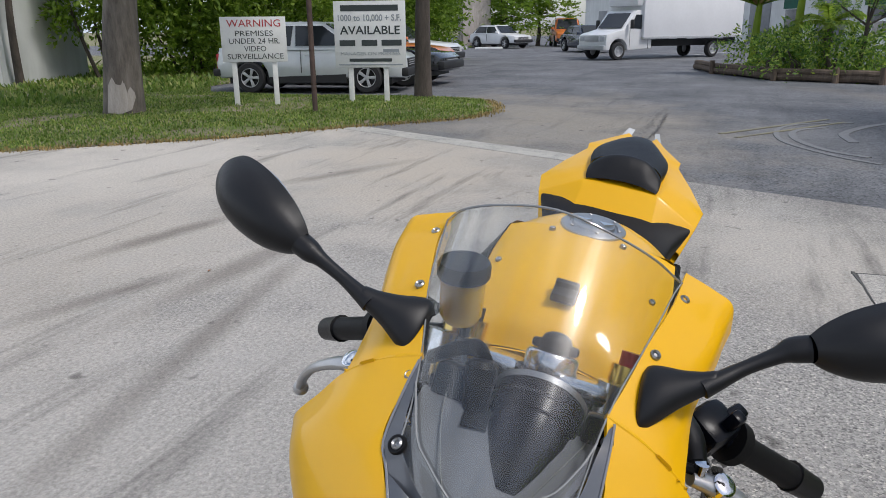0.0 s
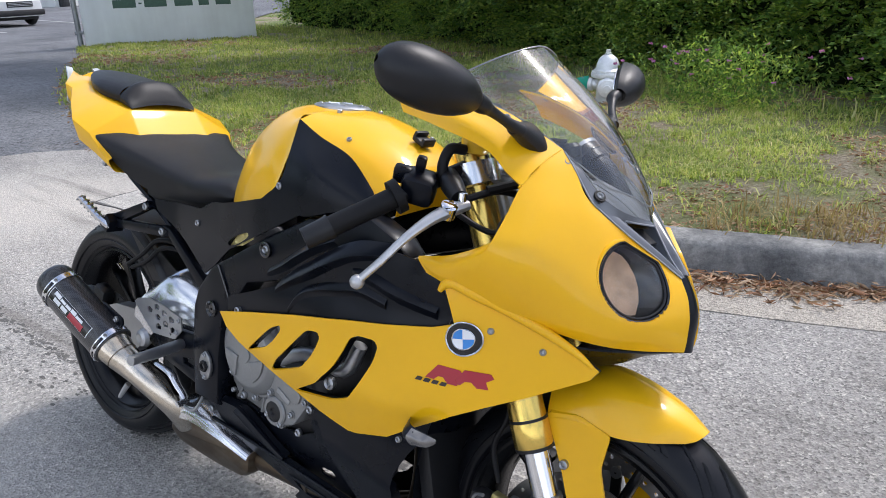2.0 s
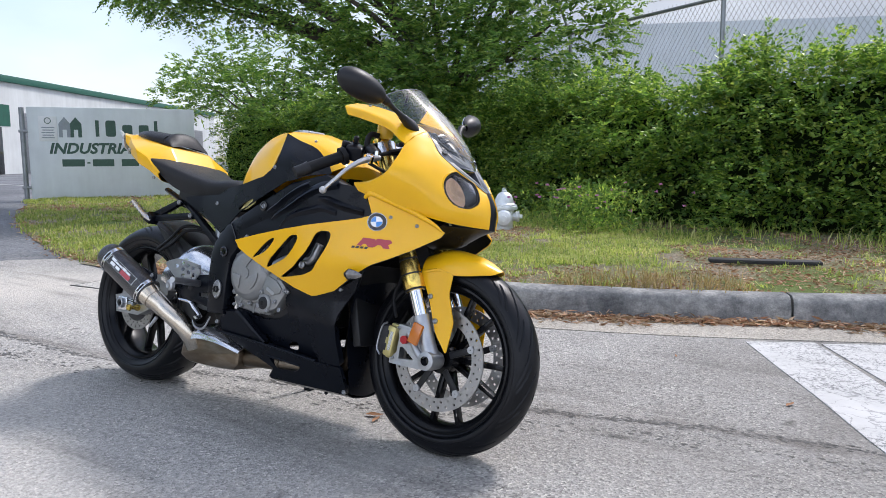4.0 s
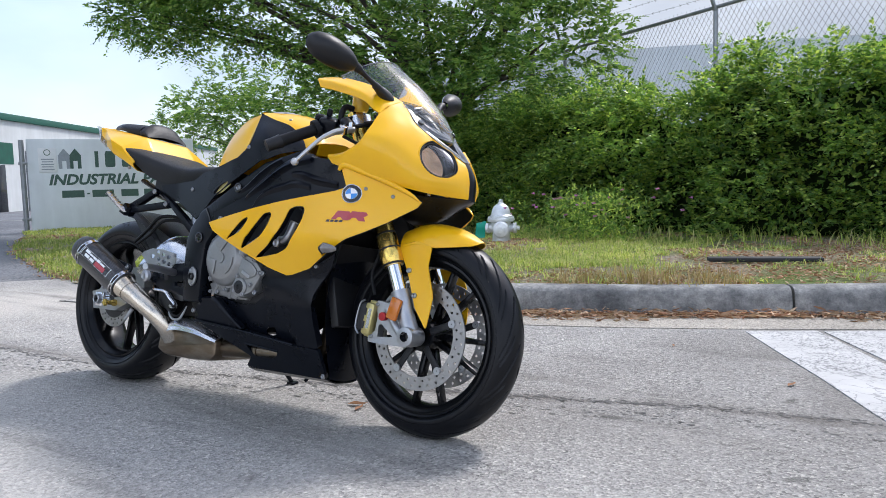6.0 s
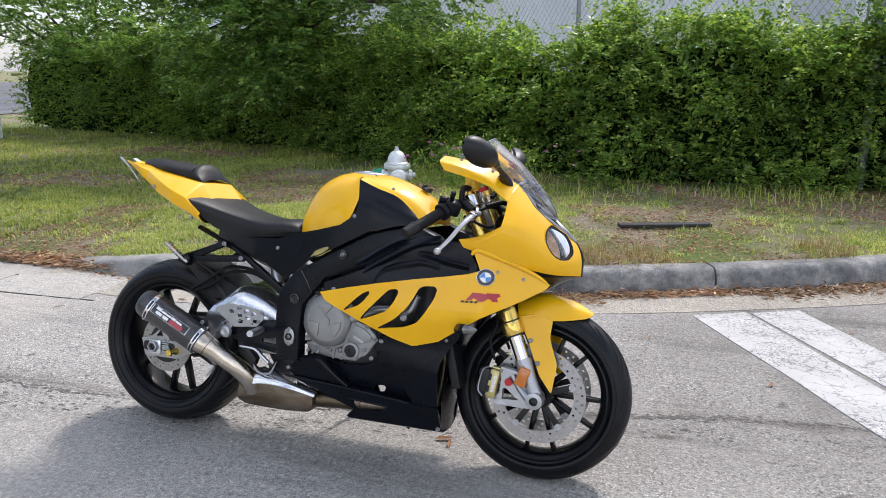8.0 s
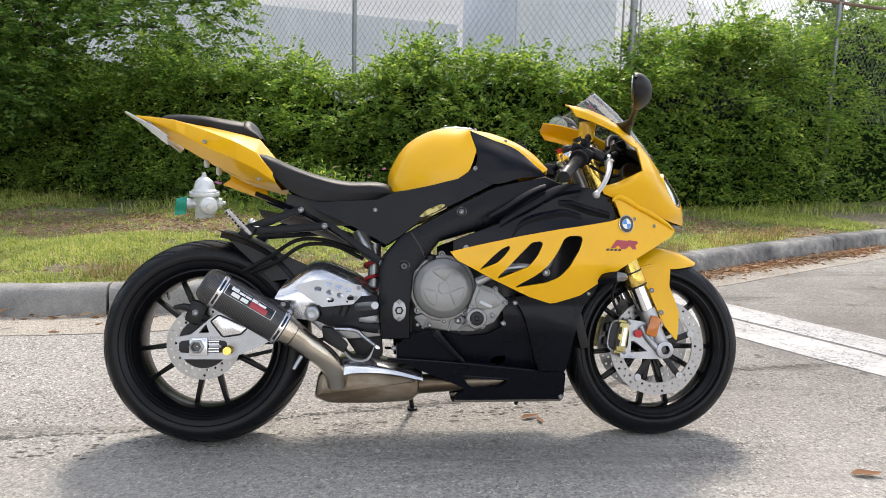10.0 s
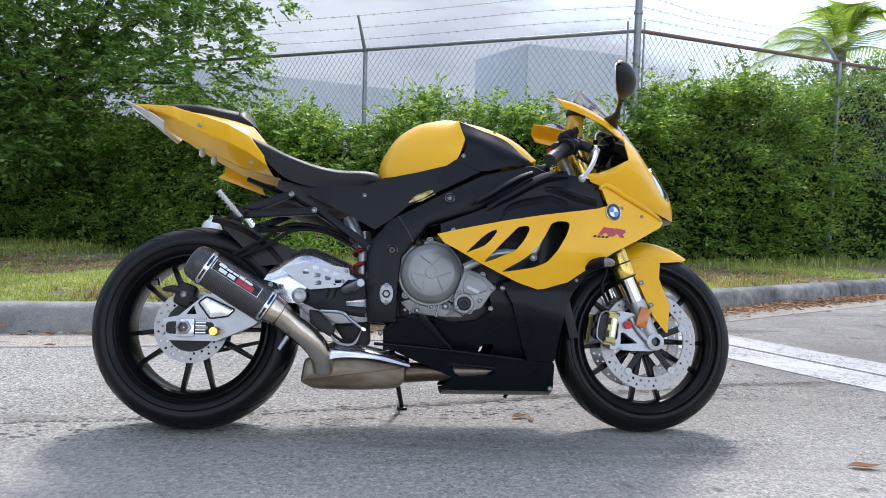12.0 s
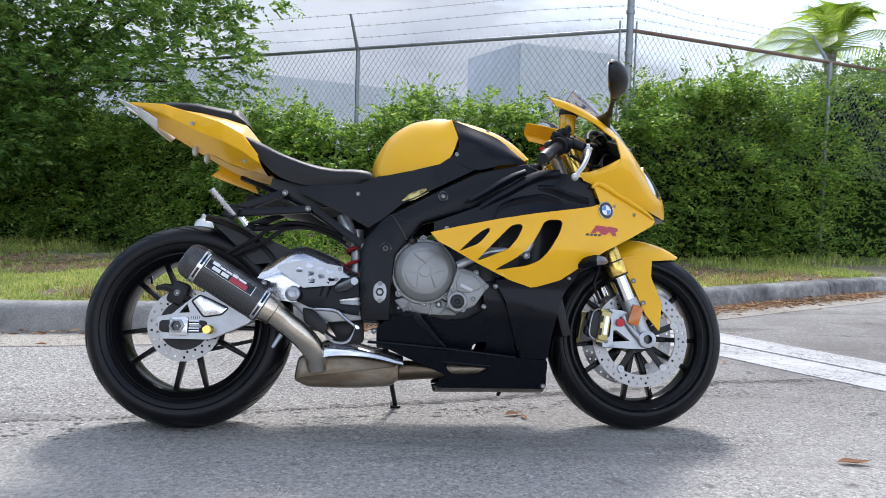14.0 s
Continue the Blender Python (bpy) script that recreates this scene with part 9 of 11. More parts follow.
part("linkage_plate", bm_prism(rounded([(-0.42, 0.40), (-0.18, 0.45), (-0.17, 0.335), (-0.28, 0.325), (-0.36, 0.345)], 2, 0.15), -0.13, -0.09, 0.004), ALU, bike, "cast plate behind the foot peg")
part("link_rocker", bm_prism(rounded([(-0.30, 0.335), (-0.18, 0.345), (-0.175, 0.262), (-0.25, 0.262)], 2, 0.2), -0.075, -0.05, 0.004), B_MATT, bike, "black suspension link")
part("pedal_blade", bm_tube([(-0.322, -0.205, 0.362), (-0.262, -0.207, 0.358), (-0.235, -0.207, 0.338), (-0.202, -0.207, 0.313), (-0.196, -0.232, 0.310)], [0.008, 0.010, 0.009, 0.008, 0.008], 12, 4, True, 0.6), ALU_POL, bike, "bright brake pedal blade")
for q in (0.0, 0.012):
    part("brake_hose", bm_tube([(-0.300, -0.15, 0.318), (-0.285, -0.165, 0.292 - q), (-0.255, -0.17, 0.276 - q), (-0.222, -0.168, 0.282 - q), (-0.205, -0.16, 0.312)], 0.0042, 8, 5), ALU if q else B_RUBBER, bike)
part("brake_master", bm_prism(rounded([(-0.362, 0.368), (-0.33, 0.362), (-0.282, 0.312), (-0.293, 0.284), (-0.356, 0.323)], 2, 0.15), -0.165, -0.135, 0.004), B_MATT, bike, "black brake master cylinder")
part("brake_pot", bm_tube([(-0.30, -0.175, 0.40), (-0.285, -0.18, 0.445)], 0.014, 12, 1), B_MATT, bike)

# exhaust
E0, E1 = Vector((-0.653, -0.272, 0.482)), Vector((-0.468, -0.232, 0.367))
ed = (E1 - E0).normalized()
can = part("silencer", bm_tube([E0, E0.lerp(E1, 0.5), E1], [0.0465, 0.0475, 0.0470], 28, 3, True, 1.1), CARBON, bike, "carbon-fibre silencer can")
part("end_cap", bm_tube([E0 + ed * 0.004, E0 - ed * 0.014, E0 - ed * 0.028, E0 - ed * 0.036, E0 - ed * 0.039], [0.0475, 0.0465, 0.042, 0.035, 0.030], 24, 2, False, 1.1), CARBON, can, "rounded carbon end cap")
part("outlet", bm_tube([E0 - ed * 0.040, E0 - ed * 0.01], [0.026, 0.024], 20, 1, False, 1.05), ALU, can, "bare metal outlet tube")
part("outlet_dark", bm_tube([E0 - ed * 0.022, E0 - ed * 0.020], 0.040, 20, 1, True, 1.1), ENGINE_DARK, can)
for q in (0.06, 0.95):
    c = E0.lerp(E1, q)
    part("strap", bm_tube([c - ed * 0.0075, c + ed * 0.0075], 0.0492, 32, 1, True, 1.1), ALU_POL, can, "bright riveted strap")
side = ed.cross(Vector((0, 1, 0))).normalized()
outn = side.cross(ed).normalized()
if outn.y > 0:
    outn = -outn
upn = ed.cross(outn).normalized()
if upn.z < 0:
    upn = -upn


def can_plate(s0, s1, w0, w1, lift, mt, name, label=""):
    """A curved plate on the outer face of the can, by length and width fractions."""
    ln = (E1 - E0).length
    return part(name, bm_surf([[tuple(E0 + ed * (ln * s) + (outn * math.cos(a) * 1.0 + upn * math.sin(a) * 1.1) * (0.0462 + lift)) for a in [w0 + (w1 - w0) * j / 3 for j in range(4)]] for s in (s0, (s0 + s1) / 2, s1)], 4), mt, can, label)


for q in (0.06, 0.95):
    can_plate(q - 0.014, q + 0.014, 0.12, 0.78, 0.0047, B_GLOSS, "strap_slot")
    can_plate(q - 0.014, q + 0.014, -0.72, -0.10, 0.0047, B_GLOSS, "strap_slot")
    for wa in (0.95, -0.88):
        ww = E0 + ed * ((E1 - E0).length * q) + (outn * math.cos(wa) + upn * math.sin(wa) * 1.1) * 0.0505
        bolt(can, tuple(ww), 0.0042, tuple(outn * math.cos(wa) + upn * math.sin(wa)), SCREW, "rivet")
can_plate(0.11, 0.79, 0.12, 0.74, 0.0020, WHITE_P, "badge", "black badge edged white")
can_plate(0.12, 0.78, 0.14, 0.72, 0.0026, B_GLOSS, "badge_field")
for q0, q1, a0, a1 in ((0.17, 0.27, 0.49, 0.68), (0.28, 0.36, 0.49, 0.62), (0.37, 0.45, 0.49, 0.62), (0.46, 0.54, 0.49, 0.66), (0.55, 0.66, 0.49, 0.62), (0.20, 0.31, 0.22, 0.42), (0.33, 0.43, 0.22, 0.42)):
    can_plate(q0, q1, a0, a1, 0.0034, WHITE_P, "badge_bar", "white plain bar")
can_plate(0.46, 0.70, 0.17, 0.47, 0.0035, DECAL_RED, "badge_block", "red plain block")
# lug that carries the can
part("can_lug", bm_prism(rounded([(-0.545, 0.462), (-0.485, 0.448), (-0.452, 0.440), (-0.448, 0.425), (-0.47, 0.405), (-0.51, 0.43)], 2, 0.2), -0.222, -0.214, 0.002), B_FRAME, can, "black mounting lug")
bolt(can, (-0.470, -0.223, 0.434), 0.008)
part("mid_pipe", bm_tube([E1 - ed * 0.005, E1 + ed * 0.03, (-0.408, -0.207, 0.322), (-0.352, -0.175, 0.276), (-0.322, -0.145, 0.232), (-0.315, -0.12, 0.19)], [0.045, 0.0385, 0.0345, 0.034, 0.034, 0.033], 22, 6), PIPE, bike, "brushed steel link pipe")
part("pipe_joint", bm_tube([E1 + ed * 0.031, E1 + ed * 0.036], 0.0385, 24, 1), STAINED, bike, "dark welded pipe joint")
part("pipe_clip", bm_tube([(-0.415, -0.225, 0.285), (-0.428, -0.232, 0.262), (-0.436, -0.235, 0.248)], [0.007, 0.006, 0.005], 8, 2), ALU, bike, "small spring clip")
part("collector_box", bm_prism(rounded([(-0.384, 0.150), (-0.372, 0.222), (-0.300, 0.236), (-0.190, 0.232), (-0.098, 0.218), (-0.066, 0.204), (-0.066, 0.156), (-0.092, 0.134), (-0.20, 0.128), (-0.34, 0.130)], 3, 0.2), -0.135, 0.09, 0.016), STAINED, bike, "heat-stained steel collector box")
part("heat_shield", bm_surf([[(-0.325, -0.166, 0.212), (-0.318, -0.160, 0.240), (-0.312, -0.12, 0.262), (-0.31, 0, 0.264)], [(-0.26, -0.162, 0.226), (-0.26, -0.152, 0.252), (-0.26, -0.11, 0.274), (-0.26, 0, 0.276)], [(-0.16, -0.160, 0.222), (-0.16, -0.148, 0.240), (-0.16, -0.10, 0.254), (-0.16, 0, 0.256)], [(-0.055, -0.150, 0.200), (-0.055, -0.138, 0.212), (-0.055, -0.09, 0.224), (-0.055, 0, 0.226)]], 5, 0.003), ALU_POL, bike, "bright pressed heat shield")
part("front_pipe", bm_tube([(-0.08, -0.085, 0.180), (0.0, -0.085, 0.183), (0.10, -0.082, 0.187), (0.26, -0.06, 0.19)], [0.032, 0.029, 0.028, 0.028], 16, 4), STAINED, bike, "brown heat-stained front pipe")
part("pipe_band", bm_tube([(0.09, -0.082, 0.187), (0.102, -0.082, 0.187)], 0.031, 16, 1), STAINED, bike)
part("side_stand", bm_tube([(-0.11, 0.10, 0.27), (-0.088, 0.15, 0.16), (-0.064, 0.235, 0.05)], [0.011, 0.0085, 0.008], 10, 3), B_FRAME, bike, "black side stand")
part("stand_foot", bm_box((0.036, 0.03, 0.01), (-0.063, 0.241, 0.045), 0.004, (LEAN, 0, 0)), B_FRAME, bike)
part("stand_tang", bm_tube([(0.27, -0.02, 0.125), (0.255, -0.03, 0.103)], 0.006, 6, 1), B_FRAME, bike)

# ---- bars, levers, mirrors ----
for sg in (-1, 1):
    S = lambda p: (p[0], sg * p[1], p[2])
    gr = part("grip", bm_tube([S((0.404, 0.236, 0.873)), S((0.377, 0.276, 0.849)), S((0.350, 0.317, 0.824))], [0.0175, 0.017, 0.0175], 16, 4), B_RUBBER, bike, "black rubber grip")
    part("grip_flange", bm_tube([S((0.411, 0.225, 0.880)), S((0.404, 0.236, 0.873))], 0.028, 18, 1), B_RUBBER, gr)
    part("bar_end", bm_tube([S((0.351, 0.315, 0.8255)), S((0.346, 0.323, 0.8205)), S((0.329, 0.349, 0.805))], [0.0205, 0.019, 0.0175], 16, 1), B_MATT, gr, "black bar-end weight")
    part("clip_on", bm_tube([S((0.462, 0.13, 0.925)), S((0.412, 0.224, 0.880))], 0.013, 12, 1), B_FRAME, bike)
    sw = part("switch_housing", join(bm_box((0.056, 0.05, 0.05), (0, 0, 0), 0.012), bm_box((0.03, 0.02, 0.03), (-0.03, 0.005, 0.012), 0.006), bm_box((0.016, 0.016, 0.024), (-0.005, 0.012, 0.036), 0.004)), B_PLASTIC, bike, "black switch housing")
    sw.matrix_local = pose(0.426, sg * 0.200, 0.893, sg * -26, 10, sg * -32)
    part("master_cylinder", bm_tube([S((0.452, 0.160, 0.912)), S((0.476, 0.178, 0.900)), S((0.500, 0.190, 0.886))], [0.016, 0.018, 0.014], 12, 3), B_MATT, bike)
    lv = part("lever", bm_tube([S((0.515, 0.188, 0.878)), S((0.504, 0.215, 0.870)), S((0.494, 0.250, 0.856)), S((0.480, 0.288, 0.829)), S((0.460, 0.313, 0.795)), S((0.434, 0.329, 0.763))], [0.011, 0.014, 0.0115, 0.0085, 0.0078, 0.0075], 12, 5, True, 0.75), SILVER_LEVER, bike, "silver aluminium lever")
    ball = bmesh.new()
    bmesh.ops.create_uvsphere(ball, u_segments=14, v_segments=8, radius=0.0115)
    part("lever_ball", moved(ball, Matrix.Translation(S((0.430, 0.331, 0.758)))), SILVER_LEVER, lv)
    part("lever_pivot", moved(bm_lathe([(0.013, -0.006), (0.013, 0.016), (0.010, 0.018), (0.001, 0.018)], 20), Matrix.Translation(S((0.502, 0.219, 0.866))) @ Euler((radians(-20 * sg), radians(28), 0)).to_matrix().to_4x4()), CHROME, lv, "chrome pivot screw")
    part("pivot_cap", moved(bm_lathe([(0.008, 0), (0.008, 0.018), (0.001, 0.019)], 16), Matrix.Translation(S((0.510, 0.196, 0.878)))), CHROME, lv)
    part("cable", bm_tube([S((0.51, 0.19, 0.885)), S((0.54, 0.14, 0.90)), S((0.56, 0.09, 0.88)), S((0.55, 0.05, 0.80))], 0.006, 8, 5), B_RUBBER, bike)
    part("cable", bm_tube([S((0.46, 0.17, 0.865)), S((0.53, 0.15, 0.835)), S((0.57, 0.13, 0.84)), S((0.58, 0.10, 0.80))], 0.005, 8, 5), B_RUBBER, bike)
    # mirror
    # the left mirror is set a little higher and further back
    mo = Vector((-0.052, -0.020, 0.025)) if sg > 0 else Vector((0, 0, 0.002))
    M = lambda p, k: (p[0] + mo.x * k, sg * (p[1] + mo.y * k), p[2] + mo.z * k)
    stem = part("mirror_stem", bm_tube([M((0.588, 0.176, 0.997), 0.4), M((0.585, 0.190, 1.003), 0.5), M((0.581, 0.215, 1.013), 0.7), M((0.578, 0.244, 1.024), 0.9), M((0.577, 0.258, 1.029), 1), M((0.575, 0.274, 1.035), 1)], [0.0105, 0.0092, 0.0072, 0.0085, 0.0125, 0.0135], 14, 4), B_MATT, bike, "black mirror stalk")
    f0, f1 = Vector(M((0.584, 0.189, 1.002), 0.5)), Vector((0.577, sg * 0.120, 0.984))
    fa = Vector((0.76, sg * 0.10, -0.64)).normalized()
    fb = (f1 - f0).normalized().cross(fa).normalized()
    part("mirror_foot", bm_surf([[tuple(f0.lerp(f1, t) + fa * (ra * math.cos(a)) + fb * (rb * math.sin(a))) for a in [2 * math.pi * i / 12 for i in range(13)]] for t, ra, rb in ((-0.02, 0.006, 0.006), (0.0, 0.0105, 0.0105), (0.2, 0.013, 0.012), (0.5, 0.020, 0.015), (0.8, 0.030, 0.018), (1.0, 0.034, 0.017), (1.08, 0.028, 0.012))], 3), B_MATT, stem, "soft black mirror boot")
    C, D = Vector((0.554, 0.347, 1.047)) + mo + (Vector((-0.007, 0.003, 0.009)) if sg > 0 else Vector((-0.013, 0, 0.007))), Vector((-0.354, 0.895, 0.271)).normalized()
    N = Vector((0.88, 0.36, 0.03)) if sg > 0 else Vector((0.883, 0.468, -0.024))
    N = (N - D * N.dot(D)).normalized()
    U = D.cross(N).normalized()
    if U.z < 0:
        U = -U
    rows = []
    for t, wd, dp in ((-0.086, 0.0135, 0.013), (-0.073, 0.0235, 0.021), (-0.048, 0.034, 0.031), (-0.015, 0.0395, 0.036), (0.018, 0.0395, 0.035), (0.046, 0.033, 0.027), (0.065, 0.020, 0.016), (0.073, 0.005, 0.005)):
        rows.append([tuple(C + D * t + U * (wd * math.cos(a) + 0.004) + N * (1.3 * dp * math.sin(a) * (1.0 if math.sin(a) > 0 else 0.22))) for a in [2 * math.pi * i / 14 for i in range(15)]])
    shell = part("mirror_shell", bm_surf(mirror_grid(rows, sg), 3), B_MATT, stem, "egg-shaped matt black mirror shell")
    gl = [(0.064 * math.cos(2 * math.pi * i / 30), (0.034 if math.sin(2 * math.pi * i / 30) > 0 else 0.033) * math.sin(2 * math.pi * i / 30)) for i in range(30)]
    part("mirror_glass", bm_sheet(gl, lambda u, v: S(tuple(C + D * u + U * (v + 0.004) - N * 0.0085)), (), 0.0, 0.002, None), CHROME, shell, "rear-facing mirror glass")
pot = part("brake_reservoir", moved(bm_lathe([(0.020, -0.055), (0.026, -0.045), (0.0275, 0.0), (0.0275, 0.004)], 26), pose(0.470, -0.112, 1.006, 4, 6, 0)), RESERV, bike, "translucent amber brake fluid pot")
part("reservoir_cap", moved(bm_lathe([(0.0305, 0.0), (0.032, 0.003), (0.032, 0.016), (0.030, 0.020), (0.002, 0.021)], 24), pose(0.4705, -0.112, 1.010, 4, 6, 0)), B_MATT, pot, "black screw cap")
part("reservoir_bracket", bm_tube([(0.470, -0.10, 0.955), (0.480, -0.095, 0.93), (0.475, -0.10, 0.905)], 0.007, 8, 3), B_MATT, pot)
part("reservoir_hose", bm_tube([(0.465, -0.14, 0.955), (0.455, -0.165, 0.955), (0.450, -0.175, 0.925), (0.455, -0.165, 0.892)], 0.009, 10, 5), B_RUBBER, bike, "black rubber hose")
part("top_wiring", bm_tube([(0.53, -0.16, 0.90), (0.565, -0.10, 0.915), (0.575, 0.0, 0.905), (0.56, 0.10, 0.90)], 0.008, 8, 5), B_RUBBER, bike)


# the upper works lean a little further over to the right than the front end
SHIFT_X, SHIFT_Y = [-0.95, -0.6, 0.06, 0.44, 0.54, 0.66], [-0.065, -0.055, -0.033, -0.030, -0.019, 0.0]


def shift_at(x, y):
    w = max(0.0, min(1.0, (y + 0.17) / 0.25))
    if x < -0.3:
        w = max(w, min(0.8, (-0.3 - x) * 4))
    return float(np.interp(x, SHIFT_X, SHIFT_Y)) * w


def draw_over(ob):
    if ob.matrix_basis == Matrix():
        for v in ob.data.vertices:
            v.co.y += shift_at(v.co.x, v.co.y)
        for c in ob.children:
            draw_over(c)
    else:
        ob.location.y += shift_at(ob.location.x, ob.location.y)


UPPER = ("fuel_tank", "tank_", "filler_cap", "hip_panel", "seat", "passenger_pad", "tail_", "plate_lamp", "upper_fairing", "windscreen")
for ob in list(bike.children):
    if ob.name.startswith(UPPER) or (ob.name.startswith("screw") and ob.location.x < 0.66 and ob.location.z > 0.7):
        draw_over(ob)

# the nose's middle ridge stands a little further forward
def fill_nose(ob):
    for v in ob.data.vertices:
        k = max(0.0, min(1.0, (v.co.x - 0.70) / 0.09)) * math.exp(-((v.co.z - 0.765) / 0.055) ** 2)
        v.co.x += 0.013 * k
    for c in ob.children:
        if c.matrix_basis == Matrix():
            fill_nose(c)


for ob in list(bike.children):
    if ob.name.startswith(("upper_fairing", "nose_", "intake_rim", "panel_rim", "air_intake", "headlight")):
        fill_nose(ob)

# ---- hydrant, flowers, strip ----
HX, HY, HZ = -1.77, 4.94, 0.10
hyd = thing("fire_hydrant", pose(HX, HY, HZ, 0, 0, 0), "squat silver-painted fire hydrant with a teal tag", "fire hydrant")
part("barrel", bm_lathe([(0.1, -0.05), (0.115, 0.0), (0.115, 0.03), (0.092, 0.045), (0.088, 0.18), (0.1, 0.2), (0.1, 0.24), (0.135, 0.25), (0.14, 0.265), (0.135, 0.285), (0.11, 0.29)], 24), M_HYD, hyd)
part("bonnet", bm_lathe([(0.118, 0.285), (0.118, 0.305), (0.1, 0.32), (0.092, 0.36), (0.075, 0.4), (0.045, 0.425), (0.028, 0.432), (0.028, 0.445), (0.02, 0.447), (0.02, 0.472), (0.004, 0.475)], 24), M_HYD, hyd)
pump = part("pumper_cap", bm_lathe([(0.075, 0.0), (0.075, 0.05), (0.085, 0.055), (0.085, 0.09), (0.07, 0.105), (0.03, 0.11), (0.03, 0.13), (0.003, 0.132)], 20, "Y"), M_HYD, hyd)
pump.matrix_local = pose(0.03, -0.05, 0.17, 0, 0, 205)
for a in (100, -70):
    noz = part("hose_cap", bm_lathe([(0.045, 0.06), (0.045, 0.12), (0.055, 0.125), (0.055, 0.155), (0.045, 0.16), (0.022, 0.165), (0.022, 0.19), (0.003, 0.192)], 16, "Y"), M_HYD, hyd)
    noz.matrix_local = pose(0, 0, 0.18, 0, 0, a)
for k in range(8):
    part("flange_bolt", bm_lathe([(0.012, 0), (0.012, 0.014), (0.003, 0.016)], 6), M_HYD, hyd).location = (0.125 * math.cos(k * 0.785 + 0.3), 0.125 * math.sin(k * 0.785 + 0.3), 0.286)
tag = part("tag", bm_sheet([(0, 0), (0.1, 0.02), (0.085, -0.15), (-0.02, -0.16)], lambda u, v: (u, 0.01 * math.sin(v * 40), v), step=0.03, thick=0.002), M_TAG, hyd, "teal plastic tag")
tag.matrix_local = pose(-0.24, -0.09, 0.235, 0, 0, 25)
part("tag_wire", bm_tube([(-0.17, -0.03, 0.19), (-0.19, -0.07, 0.24), (-0.2, -0.08, 0.23)], 0.003, 5, 3), M_GALV, hyd)

fl = thing("flowering_shrub", Matrix.Translation((-0.85, 5.1, 0.12)), "low green shrub with small violet flowers", "shrub")
r = np.random.default_rng(21)
roots = np.stack([r.normal(0, 0.33, 520), r.normal(0, 0.16, 520), 0.02 + 0.4 * r.random(520)], 1)
c, w, s = sprays(roots, np.tile([0.0, -0.3, 0.8], (520, 1)), r, 6, 0.16, 0.045, 0.1)
V, F = leaf_mesh(c, w, s, r, 0.3, 0.1)
np_mesh("leaves", V, F, M_HEDGE, fl)
for k in range(30):
    x, y, z = r.normal(0, 0.42), -0.12 + r.normal(0, 0.12), 0.25 + 0.3 * r.random()
    pet = np.array([[math.cos(a), math.sin(a) * 0.4 - 0.6, 0.5] for a in np.arange(5) * 1.257])
    V, F = leaf_mesh(np.tile([x, y, z], (5, 1)), pet, np.full(5, 0.026), r, 0.9, 0.05)
    np_mesh("flower", V, F, M_FLOWER, fl, kind="")

st = part("plastic_edging", bm_box((0.74, 0.07, 0.03), (0, 0, 0), 0.01), M_STRIP)
st.matrix_world = pose(0.98, 3.66, 0.172, 4, 0.6, 23.5)
tagged(st, "length of black plastic edging lying on the mulch", "edging strip")

# ---- grass island ----
ISLAND = [(-4.9, -7.4), (-6.6, -5.56), (-8.05, -4.55), (-9.46, -3.3), (-10.4, -3.2), (-11.3, -3.4), (-12.3, -3.96), (-12.6, -5.4), (-12.2, -8), (-12.4, -10.2), (-14.2, -11.6), (-19, -12.2), (-25, -11), (-31, -12.5), (-33, -40), (-4, -40)]
ISLAND_EDGE = resample(ISLAND[:12], 0.3)


def island_z(x, y):
    d = min(near_line(x, y, ISLAND_EDGE), 2.0)
    return -0.004 + 0.05 * min(1.0, d / 0.35) + 0.015 * noise.noise((x, y, 2)) * min(1.0, d)


flat_piece("grass_island", ISLAND, 0, M_VERGE, "raised grass island beside the yard entrance with worn soil", "grass island", step=0.45, rise=island_z)
rng = np.random.default_rng(31)
V1, F1 = blades(scatter(68000, (-15.0, -4.0, -13, -3.2), ISLAND, lambda x, y: noise.noise((x * 0.5, y * 0.5, 4)) < 0.28 or rng.random() < 0.25, rng), 0.05, rng, island_z, lean=1.7, width=0.008)
tagged(np_mesh("grass", V1, F1, M_ISLE, label="dense short green grass on the island"), category="grass")
V1, F1 = blades(scatter(14000, (-26, -5, -22, -11), ISLAND, lambda x, y: True, rng), 0.14, rng, island_z, lean=1.0, width=0.03)
tagged(np_mesh("grass", V1, F1, M_ISLE, label="rough grass under the shrubs"), category="grass")
edge_spots = [(p[0] + rng.normal() * 0.09, p[1] + rng.normal() * 0.09) for p in resample(ISLAND[:8], 0.004)]
V1, F1 = blades(edge_spots, 0.05, rng, lambda x, y: 0.0, lean=1.6, width=0.008)
tagged(np_mesh("dry_grass", V1, F1, M_DRY, label="straw-brown dead grass along the island's edge"), category="dry grass")


def board_sign(name, a, b, span, z0, z1, label):
    """A board on two square white legs; returns the thing and a place on its face."""
    a, b = Vector((*a, 0)), Vector((*b, 0))
    d = (b - a)
    m = Matrix.Translation(a) @ Matrix.Rotation(math.atan2(d.y, d.x), 4, "Z")
    root = thing(name, m, label, "sign")
    for s in (0.02, d.length - 0.02):
        part("leg", bm_box((0.085, 0.085, z0 + 0.5), (s, 0.06, z0 / 2 + 0.15), 0.008), M_POST_W, root, "white painted square post")
    part("board", bm_box((span[1] - span[0], 0.022, z1 - z0), ((span[0] + span[1]) / 2, 0, (z0 + z1) / 2), 0.006), M_SIGN_W, root, "white painted sign board")
    face_at = lambda u, v: Matrix.Translation((span[0] + (span[1] - span[0]) * u, -0.013, z1 + (z0 - z1) * v)) @ Matrix.Rotation(radians(90), 4, "X")
    return root, face_at, span[1] - span[0]


